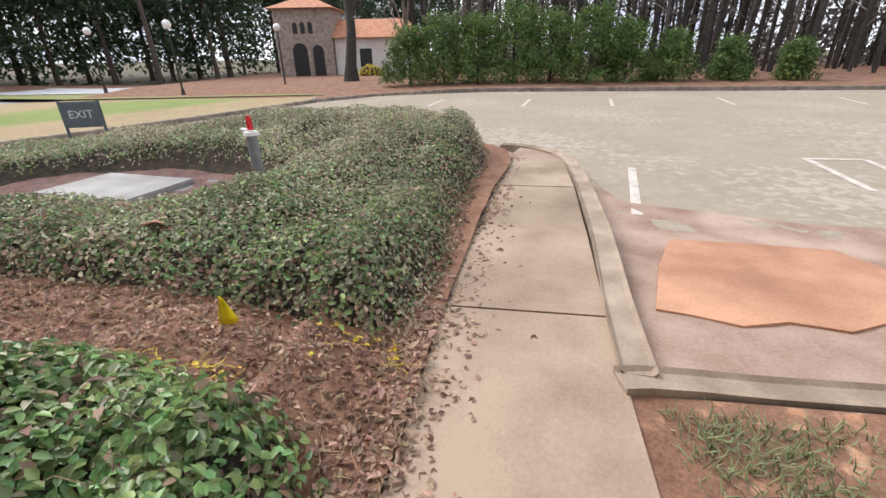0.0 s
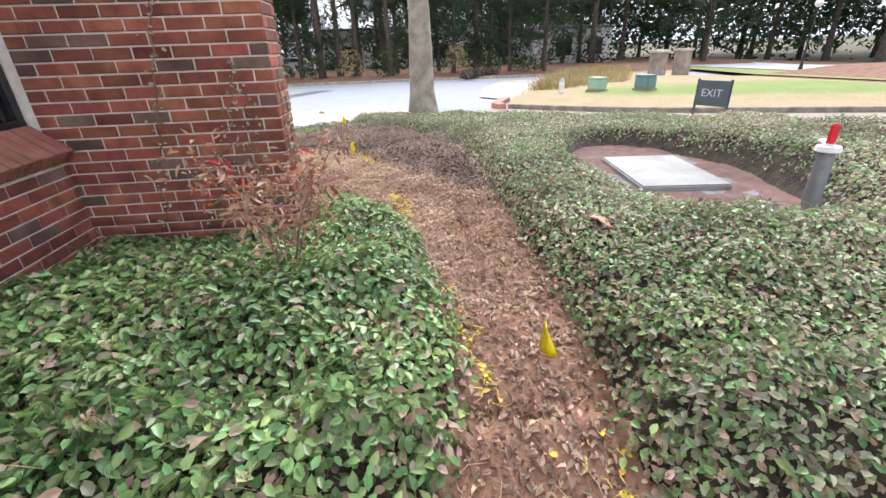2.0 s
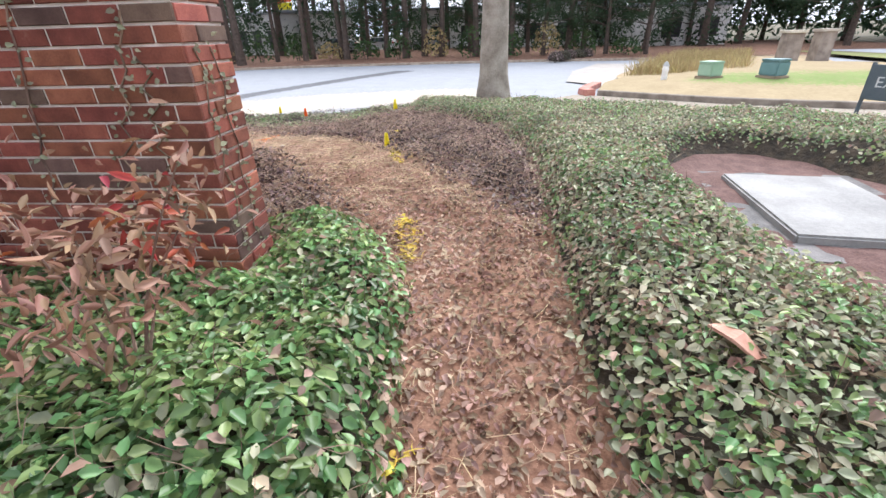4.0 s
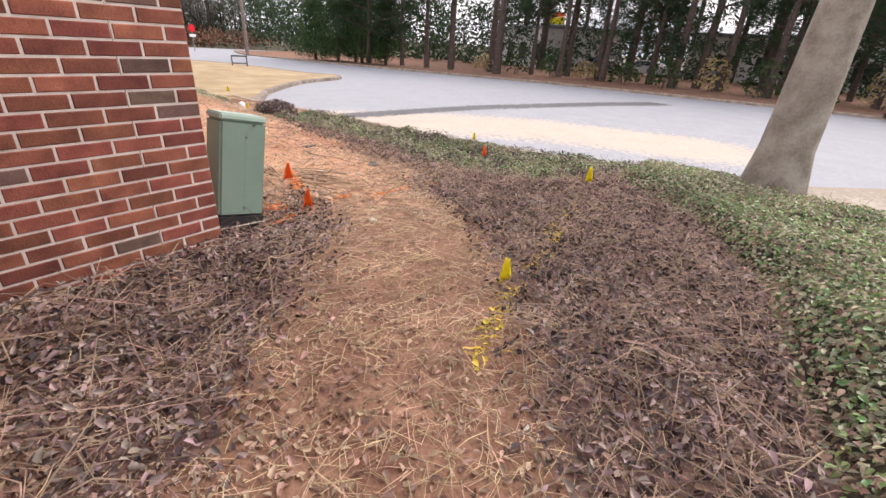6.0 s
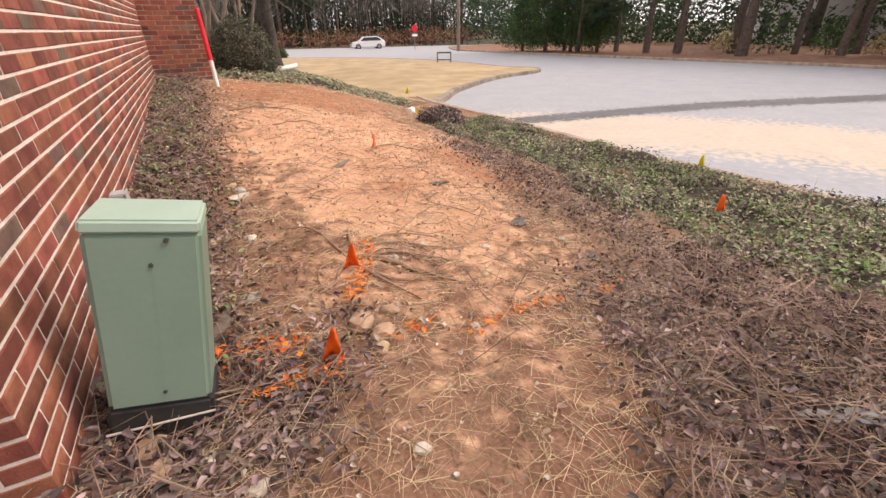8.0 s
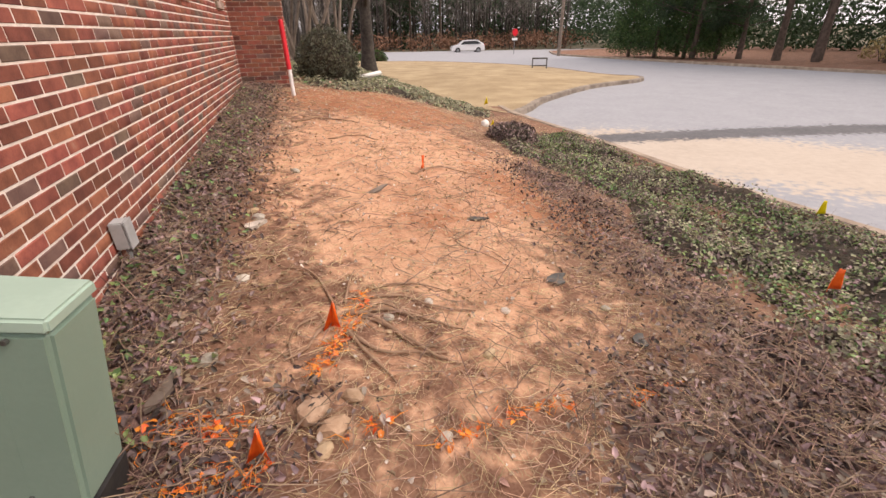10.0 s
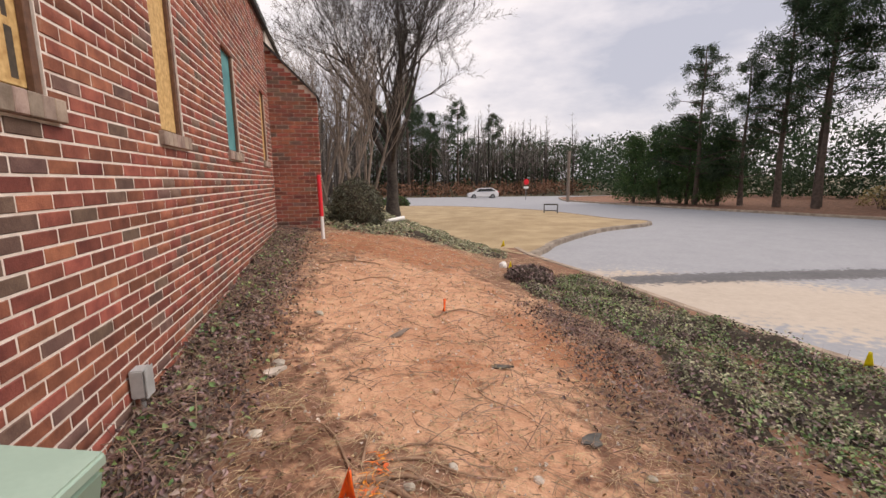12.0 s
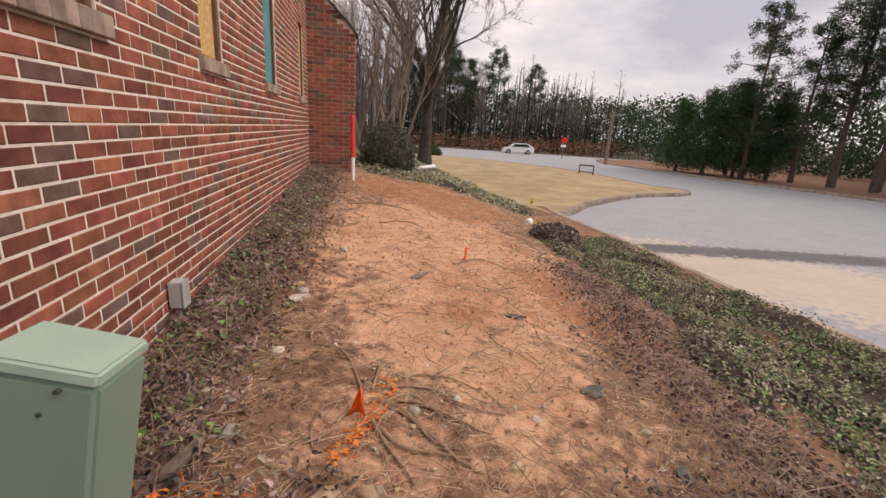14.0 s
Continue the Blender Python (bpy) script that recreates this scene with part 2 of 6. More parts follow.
M_ROCKY = mat("clay_rock", (0.36, 0.22, 0.14), (0.52, 0.36, 0.25), 14, 0.9, 0.004, 60, 60, "object", spread=0.1)
M_SLATE = mat("slate_scrap", (0.07, 0.07, 0.065), (0.14, 0.135, 0.125), 18, 0.8, 0.002)
M_WHITEPVC = mat("white_pvc", (0.74, 0.73, 0.70), (0.82, 0.81, 0.78), 8, 0.4)
M_RED = mat("red_paint", (0.62, 0.012, 0.025), (0.74, 0.025, 0.04), 8, 0.4)
M_GALV = mat("galvanised_post", (0.20, 0.21, 0.22), (0.30, 0.31, 0.32), 12, 0.55, 0.001, metal=0.2)
M_WHITE = mat("white_paint", (0.72, 0.72, 0.71), (0.82, 0.82, 0.81), 10, 0.5)
M_SIGN = mat("slate_blue_sign", (0.10, 0.125, 0.145), (0.13, 0.155, 0.175), 8, 0.5)
M_LETTER = mat("sign_letter", (0.66, 0.68, 0.68), (0.74, 0.75, 0.75), 10, 0.5)
M_PLY = mat("orange_stained_sheet", (0.32, 0.155, 0.09), (0.56, 0.305, 0.19), 1.6, 0.85, 0.002, 60)
M_STRIPE = mat("worn_white_stripe", (0.42, 0.38, 0.33), (0.60, 0.56, 0.50), 9, 0.85)
M_BARKP = mat("smooth_grey_bark", (0.24, 0.205, 0.165), (0.42, 0.375, 0.315), 5, 0.9, 0.006, 22, 40)
M_BARKD = mat("dark_bark", (0.028, 0.024, 0.021), (0.07, 0.06, 0.052), 8, 0.95, 0.012, 25, 40)
M_BARKPINE = mat("pine_bark", (0.06, 0.045, 0.037), (0.13, 0.095, 0.075), 6, 0.95, 0.012, 20, 40)
M_BARKT = mat("tan_bark", (0.16, 0.125, 0.10), (0.27, 0.22, 0.18), 6, 0.9, 0.004, 40, 40)
M_GREYTWIG = mat("far_bare_twigs", (0.11, 0.095, 0.085), (0.20, 0.175, 0.155), 0.6, 0.95, 0, None, 4, "island", spread=0.1)
M_PINE = mat("pine_needles", (0.026, 0.052, 0.024), (0.06, 0.098, 0.042), 0.7, 0.7, 0, None, 5, "island", spread=0.16)
M_CEDAR = mat("evergreen_leaf", (0.038, 0.078, 0.024), (0.085, 0.14, 0.042), 0.8, 0.7, 0, None, 5, "island", spread=0.18)
M_EVERG = mat("bright_evergreen_leaf", (0.08, 0.135, 0.03), (0.18, 0.25, 0.07), 0.8, 0.6, 0, None, 5, "island", spread=0.2)
M_SHRUB = mat("clipped_shrub_leaf", (0.055, 0.06, 0.035), (0.11, 0.105, 0.06), 3, 0.6, 0, None, 30, "island", spread=0.18)
M_GRASST = mat("tan_ornamental_grass", (0.34, 0.25, 0.12), (0.52, 0.41, 0.22), 1.5, 0.9, 0, None, 20, "island", spread=0.12)
M_GRASS = mat("grass_blade", (0.16, 0.19, 0.085), (0.31, 0.32, 0.17), 3, 0.8, 0, None, 20, "island", spread=0.15)
M_NANDR = mat("red_nandina_leaf", (0.34, 0.03, 0.03), (0.50, 0.08, 0.07), 12, 0.6, 0, None, 20, "island", spread=0.15)
M_NANDP = mat("pinkish_nandina_leaf", (0.34, 0.17, 0.12), (0.48, 0.28, 0.21), 12, 0.6, 0, None, 20, "island", spread=0.15)
M_WALLW = mat("pale_stucco", (0.62, 0.60, 0.57), (0.72, 0.70, 0.67), 1.5, 0.9)
M_STONEW = mat("tower_stone", (0.22, 0.18, 0.155), (0.40, 0.34, 0.29), 3.0, 0.9, 0.01, 8)
M_TERRA = mat("terracotta_roof", (0.42, 0.19, 0.11), (0.56, 0.27, 0.16), 2.5, 0.85)
M_VOID = mat("dark_opening", (0.01, 0.01, 0.011), (0.02, 0.02, 0.022), 4, 0.4)
M_CAR = mat("white_car_paint", (0.70, 0.70, 0.71), (0.76, 0.76, 0.77), 3, 0.2)
M_TYRE = mat("tyre_rubber", (0.015, 0.015, 0.015), (0.03, 0.03, 0.03), 20, 0.85)
M_PIPEY = mat("yellow_flower", (0.70, 0.52, 0.03), (0.82, 0.66, 0.06), 20, 0.6, 0, None, 20, "island")

for leaf_m in (M_IVY, M_IVYD, M_DRYLEAF, M_PINE, M_CEDAR, M_EVERG, M_GRASST, M_NANDP, M_NANDR):
    leafy(leaf_m)


def glass_mat(name, tint, rough=0.03):
    m = bpy.data.materials.new(name)
    m.use_nodes = True
    bs = m.node_tree.nodes["Principled BSDF"]
    bs.inputs["Base Color"].default_value = (*tint, 1)
    bs.inputs["Roughness"].default_value = rough
    bs.inputs["Specular IOR Level"].default_value = 0.6
    return m


M_GLASS = glass_mat("dark_window_glass", (0.012, 0.013, 0.016))


# ---- mesh helpers ----
def link_mesh(name, verts, faces, material, parent=None, label="", smooth=False):
    me = bpy.data.meshes.new(name)
    me.from_pydata([tuple(v) for v in verts], [], [tuple(f) for f in faces])
    me.materials.append(material)
    if smooth:
        me.polygons.foreach_set("use_smooth", [True] * len(me.polygons))
    ob = new(name, me)
    if parent:
        ob.parent = parent
    if label:
        ob["label"] = label
    return ob


def quick_mesh(name, verts, sizes_faces, material, parent=None):
    """Large joined mesh from arrays; all faces have the same number of corners."""
    verts = np.asarray(verts, dtype=np.float32)
    fc = np.asarray(sizes_faces, dtype=np.int32)
    me = bpy.data.meshes.new(name)
    me.vertices.add(len(verts))
    me.vertices.foreach_set("co", verts.ravel())
    me.loops.add(fc.size)
    me.loops.foreach_set("vertex_index", fc.ravel())
    me.polygons.add(len(fc))
    me.polygons.foreach_set("loop_start", np.arange(0, fc.size, fc.shape[1], dtype=np.int32))
    me.update(calc_edges=True)
    me.materials.append(material)
    ob = new(name, me)
    if parent:
        ob.parent = parent
    return ob


def part(name, bm, material, parent=None, label="", smooth=False):
    me = bpy.data.meshes.new(name)
    bm.normal_update()
    bm.to_mesh(me)
    bm.free()
    me.materials.append(material)
    if smooth:
        me.polygons.foreach_set("use_smooth", [True] * len(me.polygons))
    ob = new(name, me)
    if parent:
        ob.parent = parent
    if label:
        ob["label"] = label
    return ob


def thing(name, m=None, label="", category="", group="", kind=""):
    ob = new(name)
    if m is not None:
        ob.matrix_basis = m
    return tagged(ob, label, category, group, kind)


def box(x0, x1, y0, y1, z0, z1, bevel=0.0, seg=2, bm=None):
    bm = bm or bmesh.new()
    r = bmesh.ops.create_cube(bm, size=1.0, matrix=Matrix.Translation(((x0 + x1) / 2, (y0 + y1) / 2, (z0 + z1) / 2)) @ Matrix.Diagonal((x1 - x0, y1 - y0, z1 - z0, 1)))
    if bevel:
        ed = list({e for v in r["verts"] for e in v.link_edges})
        bmesh.ops.bevel(bm, geom=ed, offset=bevel, segments=seg, affect="EDGES")
    return bm


def rod(p, q, r1, r2=None, n=8, bm=None, caps=True):
    bm = bm or bmesh.new()
    p, q = Vector(p), Vector(q)
    d = q - p
    rot = d.to_track_quat("Z", "Y").to_matrix().to_4x4()
    bmesh.ops.create_cone(bm, cap_ends=caps, segments=n, radius1=r1, radius2=r1 if r2 is None else r2, depth=d.length, matrix=Matrix.Translation((p + q) / 2) @ rot)
    return bm


def tube_arrays(pts, radii, n=6):
    """Vertices and quads of a bent tapering tube."""
    pts = [Vector(p) for p in pts]
    vs, fs = [], []
    for i, p in enumerate(pts):
        d = (pts[min(i + 1, len(pts) - 1)] - pts[max(i - 1, 0)]).normalized()
        a = d.cross(Vector((0.31, 0.2, 0.93)))
        if a.length < 0.05:
            a = d.cross(Vector((1, 0, 0)))
        a.normalize()
        b = d.cross(a)
        for k in range(n):
            t = 2 * math.pi * k / n
            vs.append(p + (a * math.cos(t) + b * math.sin(t)) * radii[i])
    for i in range(len(pts) - 1):
        for k in range(n):
            fs.append((i * n + k, i * n + (k + 1) % n, (i + 1) * n + (k + 1) % n, (i + 1) * n + k))
    return vs, fs


def smooth_line(pts, step=0.15, closed=False):
    """A rounded line through a few corner points."""
    P = [Vector((*p, 0)) if len(p) == 2 else Vector(p) for p in pts]
    out, n = [], len(P)
    for i in range(n if closed else n - 1):
        if closed:
            a, b, c, d = P[(i - 1) % n], P[i], P[(i + 1) % n], P[(i + 2) % n]
        else:
            a, b, c, d = P[max(i - 1, 0)], P[i], P[i + 1], P[min(i + 2, n - 1)]
        m = max(2, int((c - b).length / step))
        for k in range(m):
            t = k / m
            out.append(0.5 * ((2 * b) + (c - a) * t + (2 * a - 5 * b + 4 * c - d) * t * t + (3 * b - a - 3 * c + d) * t ** 3))
    if not closed:
        out.append(P[-1])
    return [(v.x, v.y) for v in out]


def sstep(x, a=0.0, b=1.0):
    t = np.clip((np.asarray(x, dtype=float) - a) / (b - a), 0, 1)
    return t * t * (3 - 2 * t)


def inside(px, py, poly):
    px, py = np.asarray(px), np.asarray(py)
    res = np.zeros(px.shape, bool)
    n = len(poly)
    for i in range(n):
        (x1, y1), (x2, y2) = poly[i], poly[(i + 1) % n]
        if y1 == y2:
            continue
        c = ((y1 > py) != (y2 > py)) & (px < (x2 - x1) * (py - y1) / (y2 - y1) + x1)
        res ^= c
    return res


def edge_dist(px, py, poly, closed=True):
    px, py = np.asarray(px, dtype=float), np.asarray(py, dtype=float)
    best = np.full(px.shape, 1e9)
    n = len(poly)
    for i in range(n if closed else n - 1):
        (x1, y1), (x2, y2) = poly[i], poly[(i + 1) % n]
        dx, dy = x2 - x1, y2 - y1
        t = np.clip(((px - x1) * dx + (py - y1) * dy) / max(dx * dx + dy * dy, 1e-9), 0, 1)
        best = np.minimum(best, np.hypot(px - x1 - t * dx, py - y1 - t * dy))
    return best


def wave(x, y, s, seed=0.0):
    """Cheap smooth noise from sines, about -1 to 1."""
    x, y = np.asarray(x) / s, np.asarray(y) / s
    return (np.sin(1.7 * x + 2.3 * y + seed) + np.sin(-2.9 * x + 1.3 * y + 1.7 * seed + 1) + np.sin(3.7 * x + 3.1 * y + 2.3 * seed + 2) * 0.7 + np.sin(5.9 * x - 5.3 * y + seed * 3.1) * 0.5) / 3.2


from mathutils.geometry import delaunay_2d_cdt


def region(name, poly, zfun, step, material, attrs=None, parent=None, kind="structure", label="", category=""):
    """A sheet over a plan outline, with heights from zfun and point attributes from attrs."""
    xs = [p[0] for p in poly]
    ys = [p[1] for p in poly]
    gx, gy = np.meshgrid(np.arange(min(xs), max(xs), step), np.arange(min(ys), max(ys), step))
    gx = (gx + (np.arange(gx.shape[0]) % 2)[:, None] * step / 2).ravel()
    gy = gy.ravel()
    ok = inside(gx, gy, poly)
    gx, gy = gx[ok], gy[ok]
    ok = edge_dist(gx, gy, poly) > step * 0.4
    gx, gy = gx[ok], gy[ok]
    pts = [Vector(p) for p in poly] + [Vector((a, b)) for a, b in zip(gx, gy)]
    n = len(poly)
    v, _, f, *_ = delaunay_2d_cdt(pts, [(i, (i + 1) % n) for i in range(n)], [], 1, 1e-5)
    vx, vy = np.array([p.x for p in v]), np.array([p.y for p in v])
    vz = zfun(vx, vy)
    ob = link_mesh(name, list(zip(vx, vy, vz)), f, material, parent, smooth=True)
    for key, fun in (attrs or {}).items():
        a = ob.data.attributes.new(key, "FLOAT", "POINT")
        a.data.foreach_set("value", np.asarray(fun(vx, vy), dtype=np.float32))
    return tagged(ob, label, category, kind=kind)


def sweep(name, line, zfun, w, h, material, parent=None, drop=0.25, closed=False, rnd=0.02, label="", category="", kind="structure"):
    """A kerb: a rounded bar along a plan line; the line is its inner edge, it lies to its right side."""
    vs, fs = [], []
    n = len(line)
    prof = [(0, -drop), (0, h - rnd), (rnd, h), (w - rnd, h), (w, h - rnd), (w + 0.03, -drop)]
    for i, (x, y) in enumerate(line):
        a = line[(i - 1) % n] if closed else line[max(i - 1, 0)]
        b = line[(i + 1) % n] if closed else line[min(i + 1, n - 1)]
        d = Vector((b[0] - a[0], b[1] - a[1])).normalized()
        nx, ny = d.y, -d.x
        z = float(zfun(np.array([x]), np.array([y]))[0])
        for u, v in prof:
            vs.append((x + nx * u, y + ny * u, z + v))
    k = len(prof)
    for i in range(n if closed else n - 1):
        j = (i + 1) % n
        for q in range(k - 1):
            fs.append((i * k + q, j * k + q, j * k + q + 1, i * k + q + 1))
    if not closed:
        fs.append(tuple(range(k)))
        fs.append(tuple(range((n - 1) * k, n * k))[::-1])
    ob = link_mesh(name, vs, fs, material, parent)
    return tagged(ob, label, category, kind=kind)

# ---- levels of the place ----
def pave(x, y):
    """The paved level: the lot in the south-west, falling towards the road in the east."""
    x, y = np.asarray(x, dtype=float), np.asarray(y, dtype=float)
    z = -0.37 - 0.36 * sstep(x, -4, 6.5) - 0.011 * np.clip(x - 6, 0, 60) - 0.006 * np.clip(-3 - y, 0, 40) * (x < 60)
    return z - 0.009 * np.clip(y - 10, 0, 80)


BED = smooth_line([(-4.06, 1.5), (-4.06, -2.2), (-4.2, -5.0), (-4.35, -7.0), (-3.6, -8.0), (-2, -8.4), (0.5, -8.0), (2.4, -6.8), (4.2, -5.2), (5.6, -3.6), (6.3, -1.5), (6.0, 1.2),
                   (5.75, 3.5), (5.7, 6.0), (5.5, 8.7), (5.6, 9.9)], 0.15) + [(4.6, 11.5), (3.9, 16), (2.0, 22), (-5, 24), (-16, 24), (-16, 1.5)]
BED_KERB = BED[:]


def bed_z(x, y):
    x, y = np.asarray(x, dtype=float), np.asarray(y, dtype=float)
    s = 0.06 + 0.075 * sstep(y, -1.5, 1.2)
    z = -0.02 - s * np.clip(x - 0.3, 0, 6) + 0.062 * np.clip(y - 0.3, 0, 6.7) * (1 - sstep(x, 2.0, 5.2)) * (x > -0.5)
    z = z - 0.16 * sstep(-x, 3.3, 4.05)
    z = z - 0.02 * np.clip(y - 9, 0, 20)
    d = edge_dist(x, y, BED_EDGE, False)
    rim = pave(x, y) + 0.13
    t = sstep(d, 0.0, 1.4)
    z = np.where(x < -3.5, z, rim * (1 - t) + z * t)
    z = z - 0.13 * np.exp(-(((x - 0.40) ** 2 + (y - 0.2) ** 2) / 0.34 ** 2))
    return z + 0.02 * wave(x, y, 0.55, 1.0) + 0.011 * wave(x, y, 0.17, 4.0) + 0.012 * wave(x + 0.3 * wave(x, y, 0.4), y, 0.27, 9.0) * (x > 0.4) * (y > 0.8)


BED_EDGE = [p for p in BED if p[1] < 11 and (p[0] > -4.05 or p[1] < -6.5)]


def clay(x, y):
    a = np.exp(-(((x - 1.9) / 1.35) ** 2 + ((y - 3.6) / 2.7) ** 2)) * 1.2 + 0.22 * wave(x, y, 0.5, 2.0) * (y > 0.8) * (x > 0.6) * (x < 3.6)
    b = np.exp(-(((x - 1.2) / 0.8) ** 2 + ((y - 0.5) / 0.9) ** 2)) * 0.15
    c = 0.12 * np.exp(-(edge_dist(x, y, PATH_LINE, False) / 0.45) ** 2) * sstep(x, -2.5, 0.3)
    return np.clip(a + b + c, 0, 1)


def dark(x, y):
    wall = 0.9 * (1 - sstep(x, 0.2, 0.75)) * (y > -0.2) * (x > -0.2)
    vines = 0.85 * sstep(x, -1.6, -0.7) * (1 - sstep(y, 0.0, 0.8)) * sstep(edge_dist(x, y, PATH_LINE, False), 0.3, 0.75)
    strip = 0.62 * np.exp(-(edge_dist(x, y, [(3.4, -0.6), (3.25, 0.6), (3.2, 1.7), (3.5, 2.6), (3.45, 3.4)], False) / 0.38) ** 2)
    patch = 0.8 * np.exp(-(((x + 0.95) / 1.6) ** 2 + ((y + 4.35) / 1.0) ** 2) ** 2)
    return np.clip(wall + vines + strip + patch, 0, 1)


def redclay(x, y):
    return np.clip(np.exp(-(((y - 6.6) / 1.2) ** 2 + ((x - 2.1) / 1.7) ** 2)) * 1.1 + np.exp(-(((y - 2.4) / 0.9) ** 2 + ((x - 3.1) / 0.5) ** 2)) * 0.8 + 0.55 * np.exp(-((edge_dist(x, y, [(1.2, 1.9), (2.6, 2.4), (2.9, 4.0), (2.4, 5.6)], False) / 0.45) ** 2)) * (0.6 + 0.6 * wave(x, y, 0.6, 7)), 0, 1)


PATH_LINE = smooth_line([(-4.3, -2.4), (-3.4, -2.37), (-2.6, -2.33), (-1.8, -2.27), (-1.0, -2.0), (-0.2, -1.5), (0.7, -0.8), (1.5, 0.2), (1.9, 1.5), (1.9, 3.0)], 0.2)

# ---- large structure: ground, paving, beds ----
gx = np.concatenate([np.linspace(-900, -60, 12), np.linspace(-50, 70, 49), np.linspace(80, 900, 12)])
gy = np.concatenate([np.linspace(-900, -60, 12), np.linspace(-50, 90, 57), np.linspace(100, 900, 12)])
GX, GY = np.meshgrid(gx, gy)


def far_z(x, y):
    rise = 0.012 * np.clip(np.hypot(x - 10, y - 5) - 70, 0, 120)
    return pave(np.clip(x, -40, 60), np.clip(y, -40, 80)) - 0.06 + rise


nx, ny = len(gx), len(gy)
idx = np.arange(nx * ny).reshape(ny, nx)
ground = quick_mesh("ground", np.stack([GX.ravel(), GY.ravel(), far_z(GX, GY).ravel()], 1),
                    np.stack([idx[:-1, :-1], idx[:-1, 1:], idx[1:, 1:], idx[1:, :-1]], -1).reshape(-1, 4), M_FARGROUND)
tagged(ground, "brown winter grass and soil reaching to the horizon", "ground", kind="structure")


def sand(x, y):
    a = np.exp(-((edge_dist(x, y, [(6.2, 5.6), (8.0, 4.4), (9.6, 2.4), (10.6, -1.0)], False) / 1.9) ** 2))
    b = 0.75 * np.exp(-((edge_dist(x, y, [(5.6, 9.2), (6.6, 11.5), (8.5, 13.9)], False) / 0.5) ** 2))
    return np.clip(a * 1.05 + b, 0, 1)


def skid(x, y):
    d = edge_dist(x, y, [(5.6, 6.4), (8.5, 6.1), (11.8, 5.6), (18.2, 3.7), (22, 2.2)], False)
    return 0.95 * np.exp(-(d / (0.42 + 0.02 * np.clip(x - 6, 0, 20))) ** 2)


ROAD_FAR = smooth_line([(29, -40), (29, -20), (29, -6), (28.3, 6), (27, 16), (26, 24), (25.5, 33), (25.5, 42), (30, 52)], 1.5)
road = region("road", [(4.0, -40), *ROAD_FAR, (60, 62), (-30, 62), (-30, 34), (2, 30), (4, 10), (4, -5)], pave, 0.3, M_ROAD, {"sand": sand, "skid": skid}, label="weathered grey asphalt road with a sandy edge and a dark patch", category="road")
LOT = [(-40, -22.6), (6.5, -22.6), (8.6, -9.0), (10.2, -5.0), (7.2, -2.0), (4.0, -4.0), (2.0, 0), (-40, 0)]
lot = region("parking_lot", LOT, lambda x, y: pave(x, y) + 0.006, 0.7, M_LOT, {"sand": lambda x, y: 0.3 + 0.28 * wave(x, y, 2.5)}, label="worn tan-grey asphalt parking lot with faded stripes", category="parking lot")
bed = region("planting_bed", BED, bed_z, 0.085, M_BED, {"clay": clay, "dark": dark, "redclay": redclay}, label="bare red clay and brown mulch bed beside the brick wall", category="soil")

kerb_line = [p for p in BED if p[1] <= 10 and not (p[0] < -4.0 and p[1] > -6.9)]
sweep("bed_kerb", kerb_line, lambda x, y: pave(x, y), 0.15, 0.15, M_KERB, label="pale concrete kerb round the planting bed", category="kerb")

# lawn beyond the bed, and the island with the exit sign
LAWN = smooth_line([(5.4, 8.9), (6.4, 9.9), (7.6, 11.3), (10.8, 13.9), (14.0, 15.4), (14.9, 16.6), (14.2, 18.2), (13.9, 26), (9.5, 33.0), (2, 35.5), (-10, 36)], 0.4) + [(-10, 22), (1.0, 20), (3.5, 16), (4.3, 11.5)]


def lawn_z(x, y):
    return pave(x, y) + 0.13 + 0.16 * sstep(edge_dist(x, y, LAWN), 0.3, 4)


lawn = region("lawn", LAWN, lawn_z, 0.5, M_LAWN, label="dormant straw-coloured lawn", category="lawn")
sweep("lawn_kerb", [p for p in LAWN if p[0] > 2 and not (p[0] < 4.6 and p[1] < 21)][:-1], pave, 0.18, 0.14, M_KERBD, label="dirt-stained concrete kerb along the lawn", category="kerb")
ISLE = smooth_line([(10.0, -5.6), (9.2, -6.6), (7.9, -8.6), (7.0, -11), (5.8, -15), (4.6, -20.5)], 0.4) + [(5.5, -22.6), (20, -22), (24, -15), (18, -9.5), (12.5, -6.4)]


def isle_z(x, y):
    return pave(x, y) + 0.13 + 0.22 * sstep(edge_dist(x, y, ISLE), 0.3, 4)


isle = region("island_lawn", ISLE, isle_z, 0.45, M_GREENLAWN, {"green": lambda x, y: 0.7 * sstep(edge_dist(x, y, ISLE), 1.4, 3.2) * (1 - sstep(x, 11, 16))}, label="mown island lawn, green inside with a tan rim", category="lawn")
isle_kerb = sweep("island_kerb", ISLE[:len(ISLE) - 4][::-1], pave, 0.16, 0.15, M_KERBD, label="dark-stained kerb round the island", category="kerb")
sweep("red_kerb", [(12.3, -6.25), (11.2, -5.75), (10.4, -5.45), (10.0, -5.55)], lambda x, y: pave(x, y) + 0.02, 0.3, 0.15, mat("faded_red_kerb_paint", (0.42, 0.15, 0.11), (0.55, 0.27, 0.21), 6, 0.85), label="kerb end with faded red paint", category="kerb")
apron = region("driveway_apron", [(12.4, -6.3), (18, -9.3), (24, -12), (25, -9), (19, -6.5), (14, -5.4)], lambda x, y: pave(x, y) + 0.05, 0.8, mat("pale_concrete_apron", (0.37, 0.335, 0.30), (0.46, 0.42, 0.375), 1.5, 0.9), label="pale concrete apron between road and island", category="pavement")

